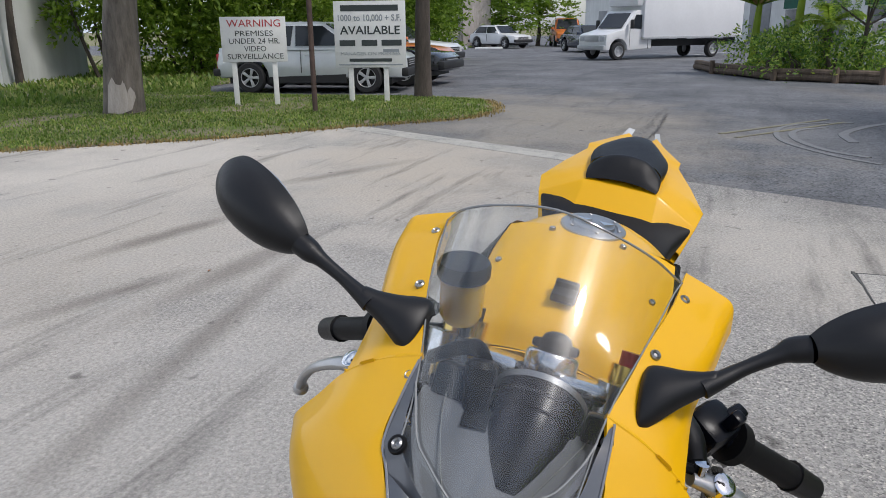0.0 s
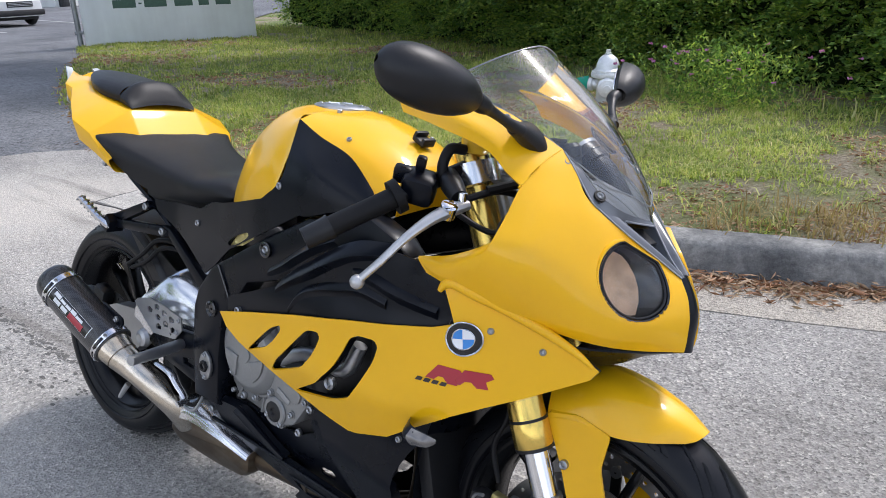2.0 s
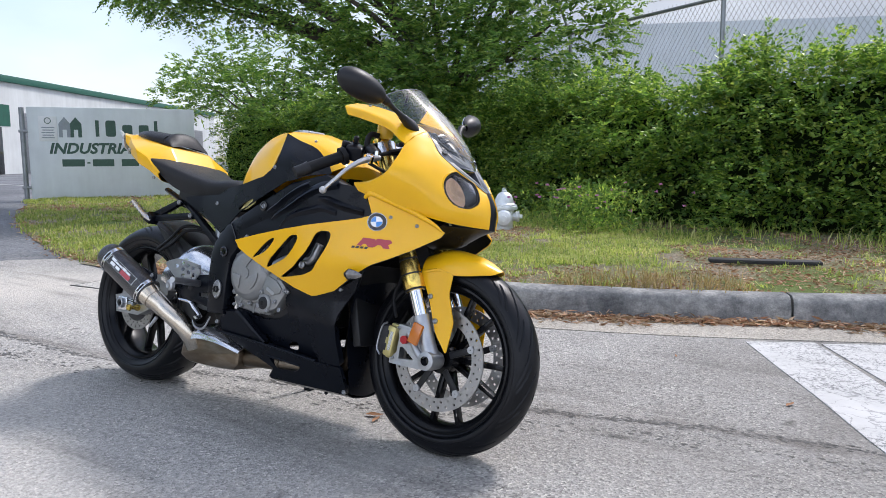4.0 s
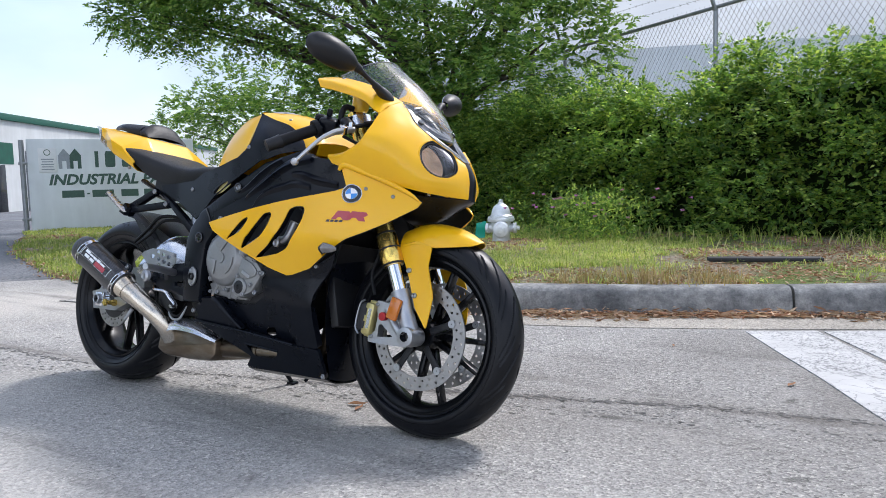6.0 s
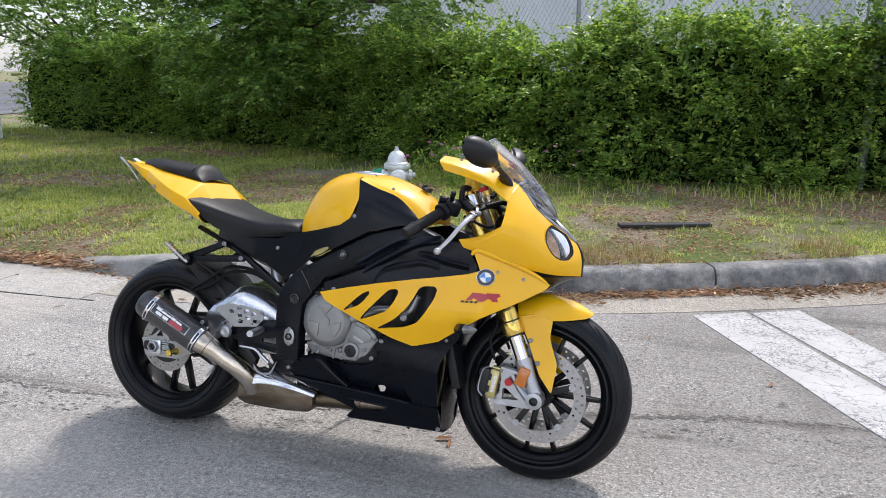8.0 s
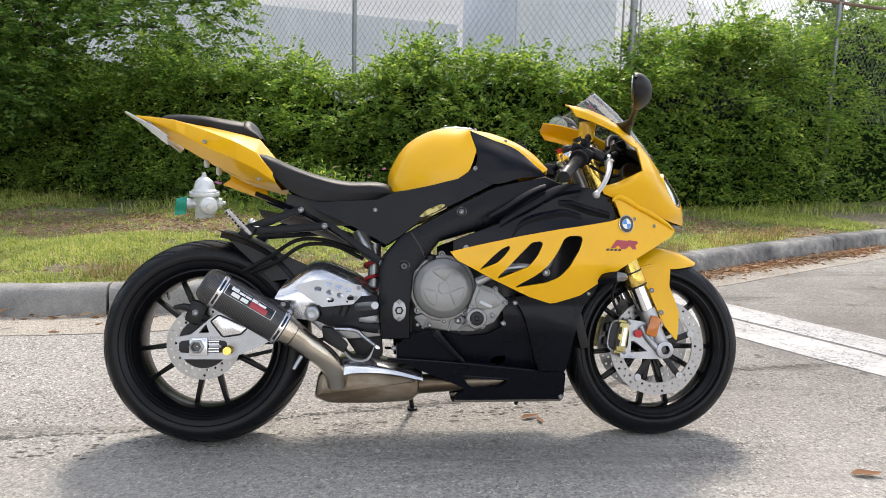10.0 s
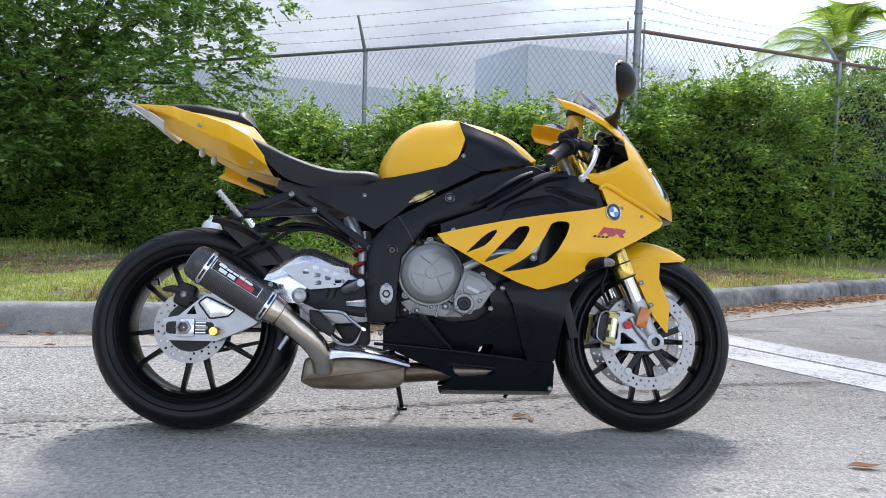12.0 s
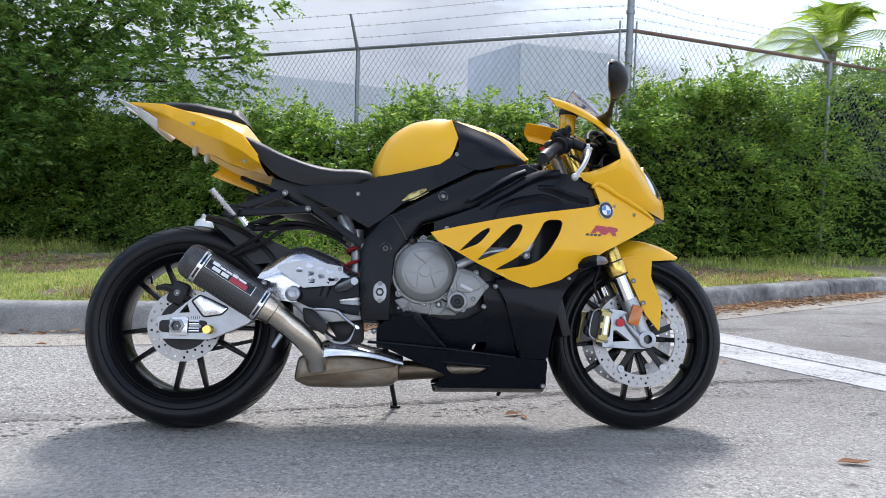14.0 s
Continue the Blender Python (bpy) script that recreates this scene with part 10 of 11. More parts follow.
ws, wf, ww = board_sign("warning_sign", (-9.85, -7.72), (-10.2, -7.08), (-0.16, 0.94), 0.78, 1.53, "white warning sign about surveillance on two white posts")
for text, v, w, mt in (("WARNING", 0.15, 0.82, M_INK_R), ("PREMISES", 0.37, 0.58, M_INK), ("UNDER 24 HR.", 0.54, 0.78, M_INK), ("VIDEO", 0.71, 0.34, M_INK), ("SURVEILLANCE", 0.88, 0.86, M_INK)):
    letters(text, 0.17 if v < 0.2 else 0.13, mt, ws, wf(0.51, v), width=w * ww)
av, af, aw = board_sign("availability_sign", (-10.93, -6.03), (-11.12, -5.38), (-0.24, 1.03), 0.65, 1.78, "white letting sign with dark lettering on two white posts")


def sign_bar(u, v, w, h, mt, lb="plain dark bar"):
    o = part("bar", bm_box((w * aw, 0.004, h), (0, 0, 0)), mt, av, lb, flat=True)
    o.matrix_local = af(u, v) @ Matrix.Rotation(radians(-90), 4, "X")


sign_bar(0.5, 0.105, 0.80, 0.1, M_INK)
letters("1000 to 10,000 + S.F.", 0.15, M_INK_GREY, av, af(0.5, 0.255), bold=0.003, width=0.88 * aw)
letters("AVAILABLE", 0.2, M_INK, av, af(0.5, 0.44), bold=0.003, width=0.84 * aw)
for u, w in ((0.18, 0.22), (0.49, 0.22), (0.8, 0.28)):
    sign_bar(u, 0.625, w, 0.1, M_INK)
sign_bar(0.79, 0.74, 0.22, 0.05, M_INK_GREY)
letters("MANAGER ON PREMISES", 0.08, M_INK_GREY, av, af(0.5, 0.79), width=0.84 * aw)
sign_bar(0.5, 0.885, 0.6, 0.055, M_INK)
sign_bar(0.5, 0.955, 0.9, 0.02, M_INK_GREY)

rp = thing("steel_pole", Matrix.Translation((-9.3, -5.82, 0)), "slim dark rusty steel pole in the grass", "pole")
part("shaft", bm_tube([(0, 0, -0.1), (0.01, 0, 1.6), (0.03, 0.02, 3.6)], 0.042, 10, 2), M_POLE, rp)

# ---- trees of the island ----
# last three crown clumps, out of view, are placed to shade the island grass
big = tree((-8.33, -8.77, 0.0), (-8.55, -8.35, 3.6), 0.29, [(-8.0, -8.6, 5.4, 1.5), (-9.4, -9.8, 5.8, 1.6), (-7.0, -10.2, 5.6, 1.5), (-9.6, -8.0, 6.4, 1.5), (-8.0, -11, 6.6, 1.5), (-8.2, -5.8, 5.4, 1.6), (-9.6, -6.2, 5.8, 1.6), (-7.4, -6.8, 5.2, 1.2)],
           M_FAR_LEAF, M_BARK, "thick grey-barked tree with a bare patch low on its trunk", leaves=8, size=0.13, per=170, seed=14)
# stripped bark low on the trunk
patch = [(-0.26, 0.08), (-0.24, 0.5), (-0.16, 0.62), (-0.1, 0.52), (-0.02, 0.5), (0.05, 0.62), (0.13, 0.78), (0.19, 0.62), (0.2, 0.3), (0.1, 0.12), (-0.08, 0.05)]


def on_trunk(u, v):
    rr = 0.335 - 0.06 * v + 0.16 * max(0, 0.25 - v)
    a = math.atan2(9.1, 9.6) + u / 0.33
    return (rr * math.cos(a), rr * math.sin(a), v)


part("bare_patch", bm_sheet(patch, on_trunk, step=0.06, thick=0.02, inward=(-0.7, -0.7, 0)), M_BARE, big, "pale grey wood where bark is gone")
tree((-12.25, -5.15, 0), (-12.1, -5.0, 3.4), 0.16, [(-12.2, -4.6, 5.0, 1.3), (-13.0, -5.6, 5.4, 1.4), (-11.8, -5.8, 5.8, 1.3)], M_FAR_LEAF, M_BARK_D,
     "slim dark-barked tree beside the letting sign", leaves=8, size=0.13, per=60, seed=15)


def shrub_mass(centre, blobs, label, seed, stems=4, size=0.19, per=230, material=None):
    """A many-stemmed shrub whose leafy clumps hang in tiers."""
    root = thing("shrub", Matrix.Translation((centre[0], centre[1], 0)), label, "shrub", "shrubs of the yard")
    r = np.random.default_rng(seed)
    for k in range(stems):
        x, y, z, rad = blobs[k % len(blobs)]
        e = Vector((x - centre[0] + r.normal() * 0.2, y - centre[1] + r.normal() * 0.2, z))
        b = Vector((e.x * 0.5 + r.normal() * 0.15, e.y * 0.5 + r.normal() * 0.15, -0.05))
        part("stem", bm_tube([b, b.lerp(e, 0.5) + Vector((r.normal() * 0.1, r.normal() * 0.1, 0.1)), e], [0.06, 0.04, 0.012], 7, 4), M_BARK_D, root)
    roots, outs = [], []
    for x, y, z, rad in blobs:
        n = int(per * rad * rad)
        d = r.normal(size=(n, 3))
        d /= np.linalg.norm(d, axis=1)[:, None]
        q = np.array([x - centre[0], y - centre[1], z]) + d * (rad * (0.45 + 0.55 * r.random(n) ** 0.5))[:, None] * np.array([1, 1, 0.85])
        q = q[q[:, 2] > 0.1]
        roots.append(q)
        outs.append(d[:len(q)] + np.array([0, 0, 0.3]))
    c, w, s = sprays(np.concatenate(roots), np.concatenate(outs), r, 8, size * 3.6, size, 0.5, 0.6)
    V, F = leaf_mesh(c, w, s, r, 0.42, 0.14)
    np_mesh("leaves", V, F, material or M_FAR_LEAF, root, "bright green leaves", "stuff")
    return root


shrub_mass((-15.6, -15.6), [(-15.2, -16.2, 2.4, 1.0), (-15.6, -15.2, 3.0, 1.1), (-16.2, -15.4, 2.0, 0.9), (-15.2, -15.6, 4.0, 1.1), (-14.6, -16.4, 3.4, 0.8)], "tall open green shrub with dark stems against the white wall", 41, 7)
shrub_mass((-17.8, -14.8), [(-17.2, -15.4, 1.2, 1.3), (-17.6, -14.6, 2.6, 1.4), (-18.4, -14.0, 1.3, 1.3), (-18.2, -14.4, 3.4, 1.4), (-17.0, -15.2, 3.6, 1.2)], "dense green shrub behind the grass", 42)
shrub_mass((-20.2, -14.2), [(-19.6, -14.6, 1.2, 1.4), (-20.4, -13.6, 2.4, 1.5), (-21.0, -13.0, 1.3, 1.4), (-20.6, -13.4, 3.9, 1.5), (-19.6, -14.2, 3.5, 1.4)], "dense bright green shrub behind the warning sign", 43)
shrub_mass((-23.5, -12.6), [(-22.6, -13.0, 1.4, 1.5), (-23.6, -12.0, 2.6, 1.6), (-24.6, -11.2, 1.6, 1.6), (-24.0, -11.6, 4.0, 1.6), (-25.6, -10.6, 3.2, 1.5)], "broad green shrub behind the parked cars", 44)
shrub_mass((-29, -13.0), [(-28, -13.4, 1.5, 1.7), (-29, -12.6, 3.0, 1.9), (-30.5, -13, 1.6, 1.8), (-31, -13.2, 3.4, 1.8), (-29, -13.4, 4.8, 1.7)], "broad green shrub at the yard's border", 45, size=0.24, per=130)
tree((-12.6, -16.0, 0), (-12.4, -15.6, 3.0), 0.1, [(-12.0, -14.8, 3.4, 0.8), (-11.6, -15.4, 4.0, 1.0)], M_FAR_LEAF, M_BARK_D, "thin tree with hanging twigs by the white wall", leaves=8, size=0.12, per=110, seed=17)


# ---- vehicles ----
def wheel_set(root, spots, r, w, rim_mat, spokes=5, label=""):
    for x, y in spots:
        sg = 1 if y > 0 else -1
        ty = part("wheel", bm_lathe([(r * 0.62, -w / 2), (r * 0.9, -w / 2), (r * 0.98, -w * 0.36), (r, -w * 0.2), (r, w * 0.2), (r * 0.98, w * 0.36), (r * 0.9, w / 2), (r * 0.62, w / 2)], 28, "Y", cap=False), M_CARTYRE, root, "black rubber tyre on a metal rim")
        ty.location = (x, y, r)
        rim = part("rim", bm_lathe([(r * 0.64, sg * w * 0.46), (r * 0.60, sg * w * 0.44), (r * 0.57, sg * w * 0.1), (0.001, sg * w * 0.05)], 24, "Y", cap=False), M_TRIM if spokes else rim_mat, ty, "dark wheel well")
        bms = [bm_lathe([(r * 0.66, sg * w * 0.47), (r * 0.6, sg * w * 0.5), (r * 0.57, sg * w * 0.42)], 28, "Y", cap=False), bm_lathe([(r * 0.16, sg * w * 0.2), (r * 0.15, sg * w * 0.44), (0.002, sg * w * 0.46)], 14, "Y")]
        for k in range(spokes):
            bms.append(moved(bm_box((r * 0.15, w * 0.12, r * 0.5), (0, sg * w * 0.38, r * 0.34), 0.01, taper=(1.5, 1)), Matrix.Rotation(2 * math.pi * k / max(1, spokes) + 0.3, 4, "Y")))
        part("spokes", join(*bms), rim_mat, ty, "silver alloy spokes" if spokes else "steel rim")


def arch(x, r, n=9):
    """The outline points of a wheel arch, front to rear."""
    return [(x + r * math.cos(math.pi * k / (n - 1)), 0.30 + max(0.0, r * math.sin(math.pi * k / (n - 1)) + 0.06)) for k in range(n)]


def slab(quad, th=0.012):
    """A thin plate on four corners."""
    q = [Vector(p) for p in quad]
    n = (q[1] - q[0]).cross(q[3] - q[0]).normalized() * th
    bm = bmesh.new()
    a = [bm.verts.new(p + n) for p in q]
    b = [bm.verts.new(p - n) for p in q]
    bm.faces.new(a), bm.faces.new(b[::-1])
    for i in range(4):
        bm.faces.new((a[i], b[i], b[(i + 1) % 4], a[(i + 1) % 4]))
    bmesh.ops.recalc_face_normals(bm, faces=bm.faces[:])
    return bm


def vehicle(name, at, way, paint, label, category, L, W, belt, top, hood, nose_z, cab, wheels, wr, sill=None, bed=None, spokes=5, scale=1.0, grille_dark=True):
    """A car: lower body with arches, tapered cabin, panes, lamps, mirrors, wheels. cab gives x of windscreen foot, roof front, roof rear, rear pane foot."""
    m = Matrix.Translation((at[0], at[1], 0)) @ Matrix.Rotation(math.atan2(way[1], way[0]), 4, "Z") @ Matrix.Scale(scale, 4)
    root = thing(name, m, label, category, "parked vehicles")
    f, r_ = L / 2, -L / 2
    xf, xr = wheels
    low = [(f - 0.02, 0.34), (f, 0.5), (f - 0.02, nose_z - 0.1), (f - 0.16, nose_z), (cab[0] + 0.1, hood), (cab[0] - 0.3, belt)]
    low += [(bed, belt), (bed - 0.02, belt), (r_ + 0.02, belt)] if bed else [(cab[3] - 0.02, belt + 0.02), (r_ + 0.06, belt - 0.06)]
    low += [(r_, belt - 0.3), (r_ + 0.02, 0.42), (r_ + 0.1, 0.34)]
    low += arch(xr, wr + 0.08)[::-1] + [(xr + wr + 0.2, 0.28), (xf - wr - 0.2, 0.28)] + arch(xf, wr + 0.08)[::-1]
    body = bm_prism(low, -W / 2, W / 2, 0.09)
    for v in body.verts:
        k = max(0.0, (abs(v.co.x) / f - 0.70) / 0.30)
        v.co.y *= (1 - 0.13 * k * k) * (1 - 0.07 * max(0.0, min(1.0, (v.co.z - 0.72 * belt) / (0.3 * belt))))
    part("body", body, paint, root)
    if sill:
        part("sill", bm_prism([(xr + wr + 0.12, 0.24), (xf - wr - 0.12, 0.24), (xf - wr - 0.12, 0.24 + sill), (xr + wr + 0.12, 0.24 + sill * 0.7)], -W / 2 - 0.012, W / 2 + 0.012, 0.01), M_TRIM, root, "black plastic sill", flat=True)
    part("underside", bm_box((L * 0.86, W * 0.86, 0.2), (0, 0, 0.32)), M_TRIM, root, "dark underside", flat=True)
    tw = W * 0.39
    hw = W / 2 - 0.07
    c0, c1, c2, c3 = cab
    bm = bmesh.new()
    lo = [(c0, -hw), (c0, hw), (c3, hw), (c3, -hw)]
    hi = [(c1, -tw), (c1, tw), (c2, tw), (c2, -tw)]
    va = [bm.verts.new((x, y, belt - 0.03)) for x, y in lo]
    vb = [bm.verts.new((x, y, top)) for x, y in hi]
    bm.faces.new(vb)
    for i in range(4):
        bm.faces.new((va[i], va[(i + 1) % 4], vb[(i + 1) % 4], vb[i]))
    bmesh.ops.bevel(bm, geom=[e for e in bm.edges], offset=0.10, segments=3, affect="EDGES")
    bmesh.ops.recalc_face_normals(bm, faces=bm.faces[:])
    part("cabin", bm, paint, root)
    mixp = lambda p, q, k: tuple(a + (b - a) * k for a, b in zip(p, q))
    P = lambda i, lvl: mixp((*lo[i], belt), (*hi[i], top), lvl)
    for sg, (i, j) in ((1, (1, 2)), (-1, (0, 3))):
        for a, b in ((0.06, 0.45), (0.49, 0.9)) if not bed else ((0.1, 0.86),):
            quad = [mixp(P(i, 0.1), P(j, 0.1), a), mixp(P(i, 0.1), P(j, 0.1), b), mixp(P(i, 0.84), P(j, 0.84), b), mixp(P(i, 0.84), P(j, 0.84), a)]
            part("side_window", slab([(x, y + sg * 0.012, z) for x, y, z in quad]), M_DARKGLASS, root, "dark side window", flat=True)
        mir = part("mirror", bm_box((0.12, 0.2, 0.15), (c0 - 0.25, sg * (hw + 0.12), belt + 0.1), 0.03), paint, root)
        for hx in ((c1 + c0) / 2 - 0.75, (c2 + c3) / 2 - 0.1)[: 1 if bed else 2]:
            part("door_handle", bm_box((0.2, 0.03, 0.03), (hx, sg * (W / 2 + 0.01), belt - 0.14), 0.008), paint, root)
        part("door_gap", bm_box((0.012, 0.01, belt - 0.5), ((c1 + c0) / 2 - 0.95, sg * (W / 2 + 0.001), belt / 2 + 0.22)), M_TRIM, root, "dark door joint", flat=True)
        part("headlight", bm_box((0.12, 0.32, 0.18), (f - 0.12, sg * (W / 2 - 0.31), nose_z - 0.18), 0.03), M_LAMPG, root, "clear headlight")
        part("tail_lamp", bm_box((0.08, 0.14, 0.34), (r_ + 0.06, sg * (W / 2 - 0.2), belt - 0.28), 0.02), M_INK_R, root, "red tail lamp")
    for (i, j), nm, off in (((0, 1), "windscreen", 0.012), ((3, 2), "rear_window", -0.012)):
        quad = [mixp(P(i, 0.08), P(j, 0.08), 0.07), mixp(P(i, 0.08), P(j, 0.08), 0.93), mixp(P(i, 0.9), P(j, 0.9), 0.92), mixp(P(i, 0.9), P(j, 0.9), 0.08)]
        part(nm, slab([(x + off, y, z + 0.006) for x, y, z in quad]), M_DARKGLASS, root, "dark sloping glass", flat=True)
    part("grille", bm_box((0.06, W * 0.5, 0.2), (f - 0.02, 0, nose_z - 0.2), 0.02), M_TRIM, root, "dark front grille")
    for z in (-0.05, 0.0, 0.05):
        part("grille_bar", bm_box((0.03, W * 0.46, 0.015), (f + 0.01, 0, nose_z - 0.2 + z)), M_RIM, root, flat=True)
    part("bumper", bm_box((0.2, W * 0.90, 0.2), (f - 0.02, 0, 0.48), 0.05), M_TRIM if grille_dark else M_RIM, root, "front bumper")
    part("rear_bumper", bm_box((0.18, W * 0.96, 0.18), (r_ + 0.03, 0, 0.48), 0.05), M_TRIM, root)
    if bed:
        part("bed_well", bm_box((bed - r_ - 0.25, W - 0.24, 0.04), ((bed + r_) / 2, 0, belt + 0.004)), M_TRIM, root, "dark open load bed", flat=True)
    wheel_set(root, [(x, s * (W / 2 - 0.1)) for x in (xf, xr) for s in (1, -1)], wr, 0.22, M_RIM, spokes)
    return root


vehicle("suv", (-13.75, -8.25), (-0.22, 0.975), M_CARS, "pale silver sport utility car parked behind the signs", "car", 4.6, 1.9, 1.02, 1.62, 1.0, 0.88, (1.3, 0.3, -1.0, -2.2), (1.4, -1.42), 0.36, sill=0.2, scale=0.91)
vehicle("car", (-18.4, -9.2), (-0.03, 1.0), M_CARO, "orange car parked between others in the yard", "car", 4.5, 1.82, 0.92, 1.42, 0.92, 0.8, (0.9, 0.15, -1.2, -2.0), (1.4, -1.35), 0.33)
vehicle("car", (-16.1, -8.3), (-0.05, 1.0), M_CARB, "low black car parked beyond the silver one", "car", 4.6, 1.85, 0.86, 1.36, 0.86, 0.74, (0.85, 0.1, -1.25, -2.0), (1.4, -1.4), 0.34)
vehicle("car", (-22.0, -10.3), (0.0, 1.0), M_CARW, "white car parked farther back in the yard", "car", 4.6, 1.85, 0.95, 1.5, 0.95, 0.84, (0.95, 0.25, -1.3, -2.0), (1.4, -1.4), 0.34)
vehicle("car", (-41.4, -7.1), (0.82, 0.57), M_CARN, "dark navy saloon car parked by the workshop", "car", 4.6, 1.8, 0.9, 1.42, 0.9, 0.76, (0.9, 0.2, -1.2, -2.0), (1.4, -1.4), 0.33)
vehicle("car", (-49.5, -14.6), (0.5, 0.85), M_CARW, "white car parked far across the yard", "car", 4.6, 1.8, 0.95, 1.5, 0.95, 0.84, (0.95, 0.25, -1.3, -2.0), (1.4, -1.4), 0.34)
vehicle("car", (-55, -11.2), (0.9, 0.3), M_CARO, "orange-yellow works vehicle far across the yard", "car", 4.8, 2.0, 1.15, 1.95, 1.1, 1.0, (1.1, 0.6, -1.5, -2.2), (1.5, -1.5), 0.4)
vehicle("suv", (-22.4, 4.85), (0.992, 0.12), M_CARW, "white four-wheel-drive car parked beside the planter", "car", 4.7, 1.9, 1.12, 1.84, 1.12, 1.04, (0.95, 0.4, -1.9, -2.2), (1.45, -1.4), 0.39, scale=0.80)
vehicle("pickup_truck", (-24.7, 8.75), (0.992, 0.12), M_CARW, "white pickup truck parked in a marked bay", "pickup truck", 5.5, 1.95, 1.08, 1.76, 1.06, 0.98, (1.0, 0.5, -0.5, -0.75), (1.75, -1.75), 0.39, bed=-0.7, scale=0.79)


def box_truck(front, rear):
    """A cab-chassis van with a tall cargo box; front and rear are the near wheels' ground points."""
    fr, re_ = Vector((*front, 0)), Vector((*rear, 0))
    d = (fr - re_).normalized()
    sc = 0.88
    left = Vector((-d.y, d.x, 0))
    mid = (fr + re_) / 2 - left * 0.9 * sc
    m = Matrix.Translation(mid) @ Matrix.Rotation(math.atan2(d.y, d.x), 4, "Z") @ Matrix.Scale(sc, 4)
    root = thing("box_truck", m, "white box truck with a tall plain cargo box", "truck", "parked vehicles")
    wb = (fr - re_).length / 2 / sc
    prof = [(wb + 0.75, 0.45), (wb + 0.78, 0.75), (wb + 0.74, 1.12), (wb + 0.55, 1.2), (wb - 0.25, 1.38), (wb - 0.85, 2.12), (wb - 1.05, 2.22), (wb - 2.0, 2.24), (wb - 2.0, 0.5), (wb - 0.62, 0.42)] + [(wb - 0.52 * math.cos(math.pi * k / 8), 0.45 + 0.5 * math.sin(math.pi * k / 8)) for k in range(9)]
    part("cab", bm_prism(prof, -1.0, 1.0, 0.06), M_CARW, root, "white van cab")
    ws_ = [(wb - 0.27, -0.82, 1.43), (wb - 0.27, 0.82, 1.43), (wb - 0.85, 0.78, 2.08), (wb - 0.85, -0.78, 2.08)]
    part("windscreen", slab([(x + 0.02, y, z + 0.01) for x, y, z in ws_]), M_DARKGLASS, root, "sloping windscreen", flat=True)
    for sg in (1, -1):
        part("side_window", slab([(wb - 0.62, sg * 1.005, 1.42), (wb - 1.65, sg * 1.005, 1.36), (wb - 1.65, sg * 1.005, 2.02), (wb - 0.95, sg * 1.005, 2.02)]), M_DARKGLASS, root, "dark side window", flat=True)
        part("mirror", bm_box((0.1, 0.2, 0.4), (wb - 0.55, sg * 1.22, 1.6), 0.03), M_TRIM, root)
        part("headlight", bm_box((0.1, 0.34, 0.24), (wb + 0.74, sg * 0.72, 0.96), 0.03), M_LAMPG, root, "clear headlight")
        part("door_gap", bm_box((0.015, 0.01, 0.9), (wb - 1.75, sg * 1.002, 0.95)), M_TRIM, root, flat=True)
        part("door_gap", bm_box((0.015, 0.01, 0.85), (wb - 0.62, sg * 1.002, 1.0)), M_TRIM, root, flat=True)
    part("grille", bm_box((0.08, 1.0, 0.26), (wb + 0.76, 0, 0.96), 0.03), M_RIM, root, "grey front grille")
    part("bumper", bm_box((0.2, 1.95, 0.22), (wb + 0.78, 0, 0.56), 0.05), M_RIM, root, "bright front bumper")
    part("cargo_box", bm_box((wb * 2 + 0.5, 2.35, 2.6), (-1.55, 0, 2.25), 0.03), M_BOX, root, "tall white cargo box")
    part("cargo_rail", bm_box((wb * 2 + 0.5, 2.38, 0.1), (-1.55, 0, 0.98), 0.01), M_RIM, root, "metal lower rail")
    part("nose_cone", bm_box((0.7, 2.1, 1.0), (wb - 1.3, 0, 2.9), 0.12), M_BOX, root, "box front above the cab")
    part("chassis", bm_box((wb * 2 + 1.6, 1.0, 0.3), (-0.8, 0, 0.72), 0.02), M_TRIM, root, "dark chassis frame", flat=True)
    wheel_set(root, [(wb, 0.88), (wb, -0.88), (-wb, 0.92), (-wb, -0.92)], 0.4, 0.26, M_RIM, 0)
    return root


box_truck((-30.6, -4.05), (-34.6, -0.55))

# ---- planter with logs and tropical plants ----
PLANT = [(-24.3, -0.7), (-21.9, -0.1), (-19.2, 1.4), (-18.6, 2.7), (-18.2, 3.6)]
PLANT_BACK = [(-20.5, 4.4), (-24.0, 3.8), (-26.5, 1.5)]
flat_piece("planter_bed", PLANT + PLANT_BACK, 0.12, M_VERGE, "mulched planting bed edged with old logs", "planting bed")
for a, b in zip(PLANT, PLANT[1:]):
    A2, B2 = Vector((*a, 0)), Vector((*b, 0))
    for z, o in ((0.08, 0.0), (0.2, 0.04)):
        lg = part("edging_log", bm_tube([A2 + Vector((0, o, z)), (A2 + B2) / 2 + Vector((0.03, o, z + 0.02)), B2 + Vector((0, o, z))], [0.09, 0.08, 0.09], 9, 3), M_LOG)
        tagged(lg, "old dark log edging the planting bed", "log", "edging logs")
for x, y in PLANT[1:]:
    pk = part("stake", bm_tube([(x + 0.14, y - 0.05, -0.05), (x + 0.1, y - 0.05, 0.36)], 0.07, 8, 1), M_LOG)
    tagged(pk, "short upright timber stake holding the logs", "stake", "edging stakes")
rs = np.random.default_rng(51)
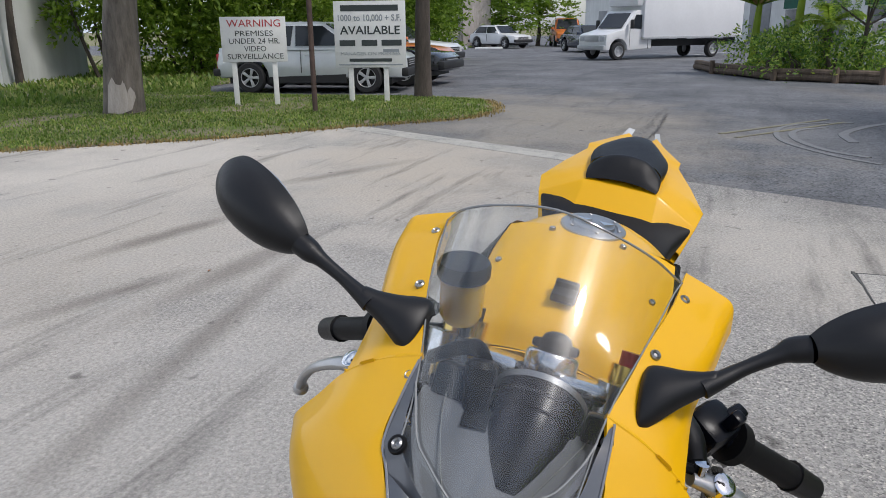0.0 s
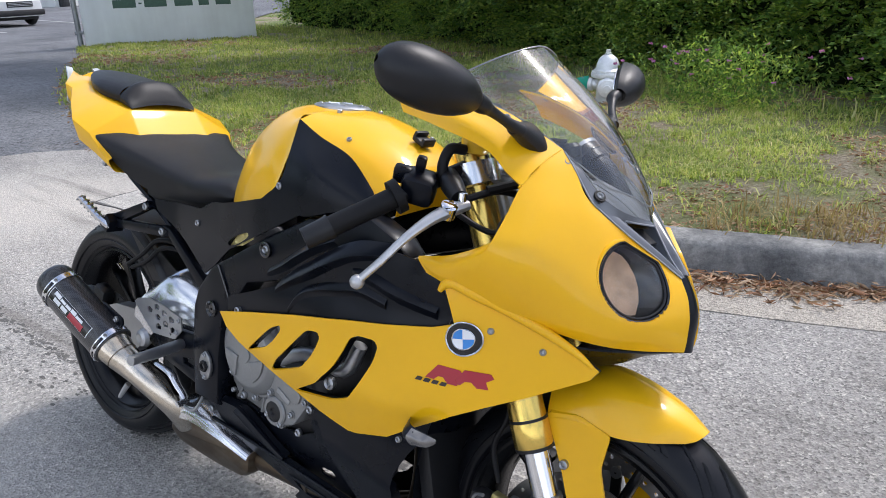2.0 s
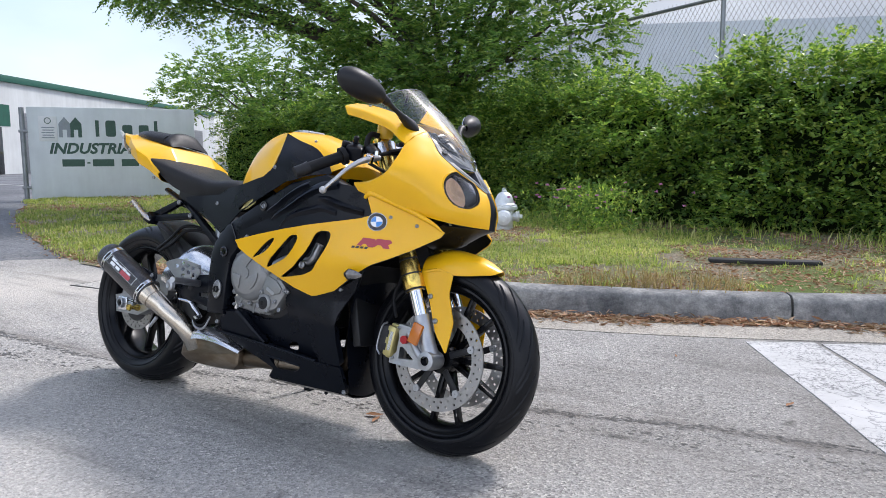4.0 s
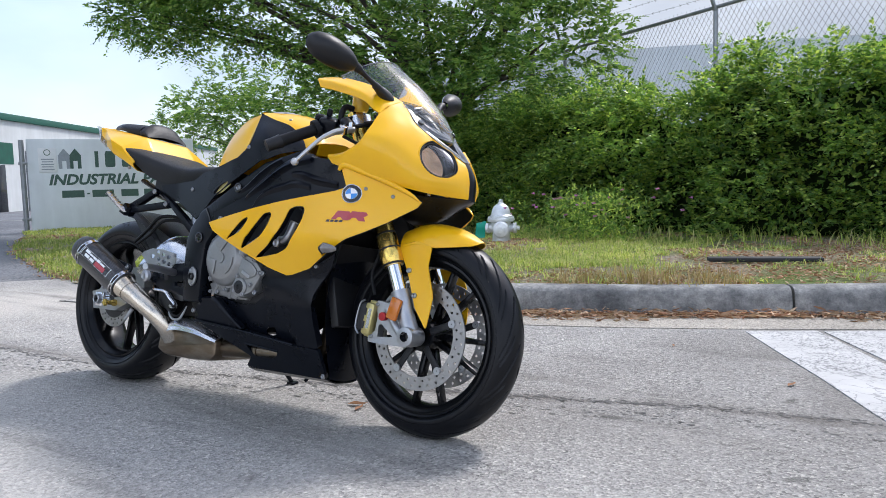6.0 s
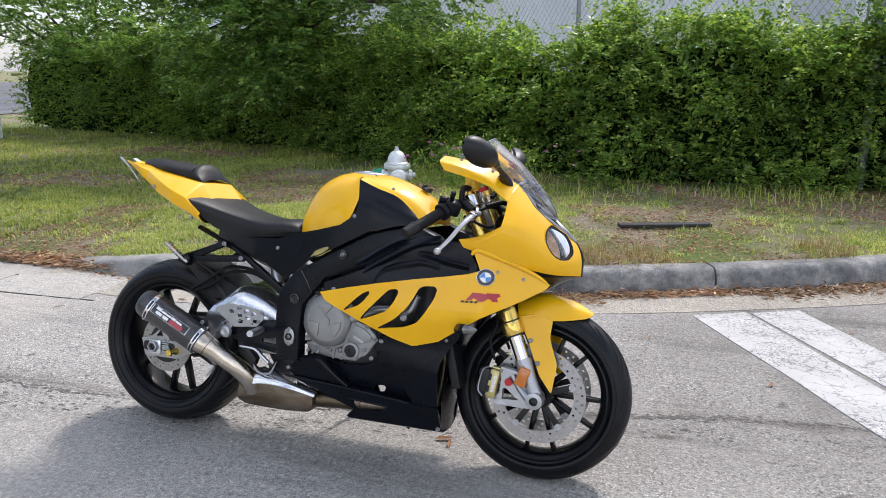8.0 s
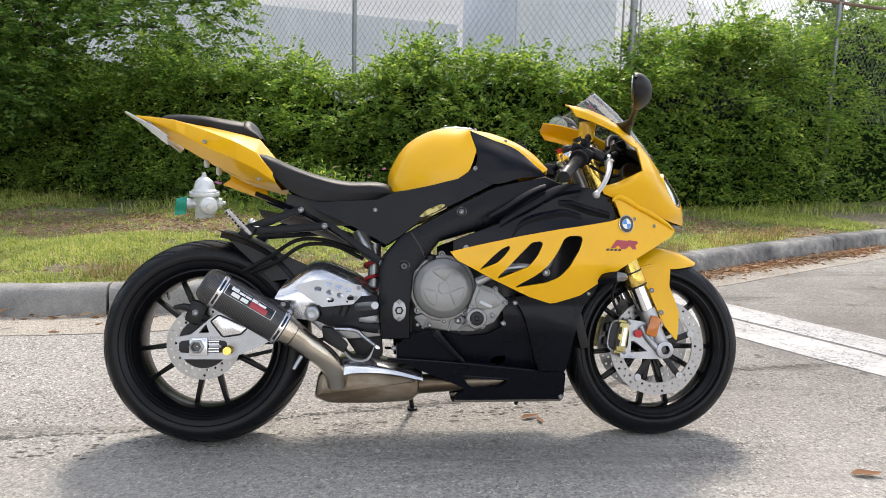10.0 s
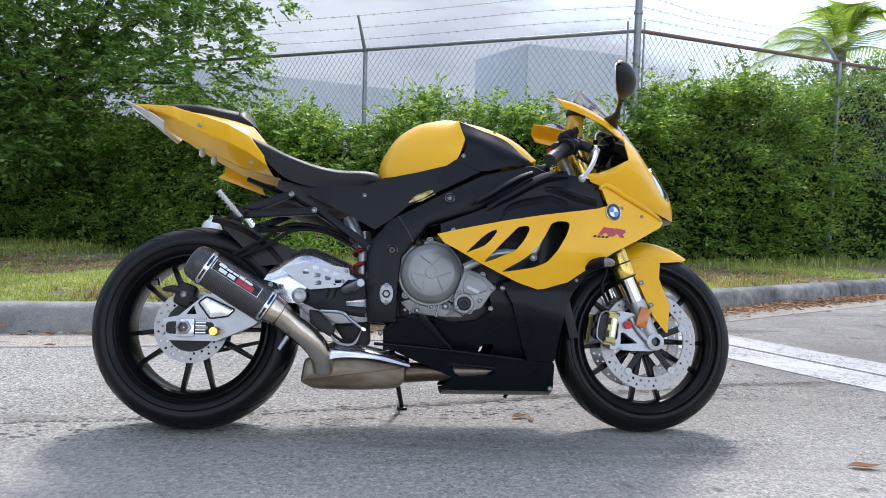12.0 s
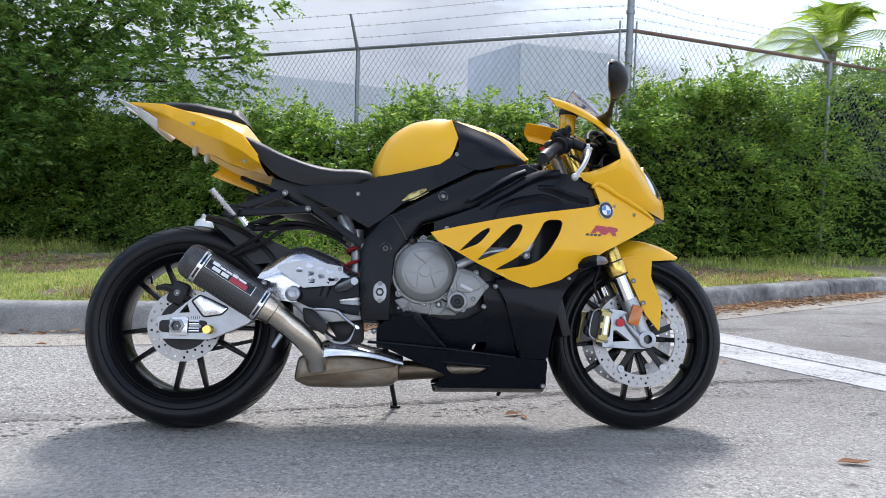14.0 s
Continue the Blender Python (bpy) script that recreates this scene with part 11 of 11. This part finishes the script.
for k, (x, y, s) in enumerate([(-21.3, 1.1, 0.75), (-20.0, 1.8, 0.7), (-19.4, 2.9, 0.7), (-20.8, 2.2, 0.8), (-20.4, 3.6, 0.8), (-19.6, 1.5, 0.5)]):
    shrub_mass((x, y), [(x - 0.4, y, 0.55, s), (x + 0.4, y + 0.2, 0.5, s), (x, y - 0.3, 0.7, s * 0.9)], "low bushy green plant in the log-edged bed", 60 + k, 3, 0.11, 150, M_HEDGE)


def banana(base, h, n, ln, label, seed):
    root = thing("banana_plant", Matrix.Translation(base), label, "plant", "tropical plants")
    r = random.Random(seed)
    part("stalk", bm_tube([(0, 0, 0), (0.05, 0, h * 0.5), (0, 0.04, h)], [0.14, 0.11, 0.07], 10, 3), M_PALM, root, "pale green stalk")
    for i in range(n):
        a = 2 * math.pi * i / n + r.uniform(-0.3, 0.3)
        el = r.uniform(0.5, 1.3)
        rib = [Vector((math.cos(a) * ln * t * math.cos(el), math.sin(a) * ln * t * math.cos(el), h * 0.9 + ln * (math.sin(el) * t - 0.45 * t * t))) for t in (0, 0.25, 0.5, 0.75, 1.0)]
        sd_ = Vector((-math.sin(a), math.cos(a), 0))
        wd = [0.03, 0.2, 0.24, 0.18, 0.02]
        g = [[p + sd_ * (w * k) - Vector((0, 0, 0.25 * abs(k) * w)) for k in (-1, -0.5, 0, 0.5, 1)] for p, w in zip(rib, wd)]
        part("leaf", bm_surf(g, 2, 0.004), M_PALM if i % 4 else M_DRY, root, "" if i % 4 else "dry brown hanging leaf")
    return root


banana((-21.6, 0.9, 0.1), 1.9, 9, 1.5, "tall banana plant with broad green and brown leaves", 3)
banana((-21.0, 1.9, 0.1), 2.3, 8, 1.5, "fan-leaved tropical plant in the planting bed", 4)
palm((-20.7, 2.6, 0.1), 1.2, 14, 1.2, "low spiky blue-green palm in the planting bed", 7)
tree((-19.6, 3.2, 0.1), (-19.5, 3.3, 1.4), 0.06, [(-19.4, 2.6, 2.2, 0.8), (-19.5, 3.6, 2.5, 0.9), (-20.0, 3.2, 3.2, 0.9), (-19.2, 4.2, 2.4, 0.6), (-19.6, 4.0, 1.6, 0.5)], M_TREE, M_BARK_D,
     "small leafy tree at the end of the planting bed", leaves=9, size=0.09, per=320, seed=23)

# ---- beyond the yard ----
wall_box("concrete_wall_piece", [(-50.4, -17.6), (-51.6, -16.0), (-51.9, -16.3), (-50.7, -17.9)], 3.6, M_BARE, "tall pale concrete wall piece across the yard", "wall")
for k, (x, y, h) in enumerate([(-47, -24, 3.5), (-52, -21, 4.5), (-53, -15.5, 5.0), (-56, -13.5, 5.5), (-58, -19, 6.0)]):
    tree((x, y, 0), (x, y, h * 0.4), 0.16, [(x + 0.3, y - 1.4, h * 0.45, h * 0.28), (x, y, h * 0.75, h * 0.34), (x + 0.6, y + 1.4, h * 0.4, h * 0.28), (x, y + 0.6, h * 0.95, h * 0.25)], M_FAR_LEAF, M_BARK_D,
         "leafy tree standing across the yard", leaves=7, size=0.34, per=80, seed=70 + k, group="trees across the yard")
for k, (x, y) in enumerate([(-48, -19.5), (-47.5, -17.2), (-47, -14.6), (-47.5, -22)]):
    sb = part("wheel_stop", bm_box((0.2, 1.8, 0.14), (0, 0, 0.07), 0.03), M_SIGN_W)
    sb.matrix_world = Matrix.Translation((x, y, -0.008)) @ Matrix.Rotation(0.4, 4, "Z")
    tagged(sb, "pale concrete wheel stop on the asphalt", "wheel stop", "wheel stops")

# curved scuffs left by tyres on the yard's asphalt
for k, pts in enumerate([[(-6.9, 1.8), (-7.35, 1.42), (-8.3, 1.0), (-9.4, 1.0), (-10.1, 1.35), (-10.4, 2.0)], [(-7.3, 1.75), (-7.7, 1.4), (-8.5, 1.15), (-9.3, 1.2), (-9.8, 1.6)], [(-8.4, 1.75), (-9.2, 1.75), (-10.2, 2.25), (-10.8, 2.9)]]):
    ln_ = [p.to_2d() for p in spline([(*p, 0) for p in pts], 6)]
    w = 0.03 + 0.012 * k
    flat_piece("tyre_scuff", [tuple(p) for p in beside([tuple(q) for q in ln_], w)] + [tuple(p) for p in beside([tuple(q) for q in ln_], -w)][::-1], 0.001, M_SCUFF, "pale curved tyre scuff worn into the asphalt", "tyre mark")
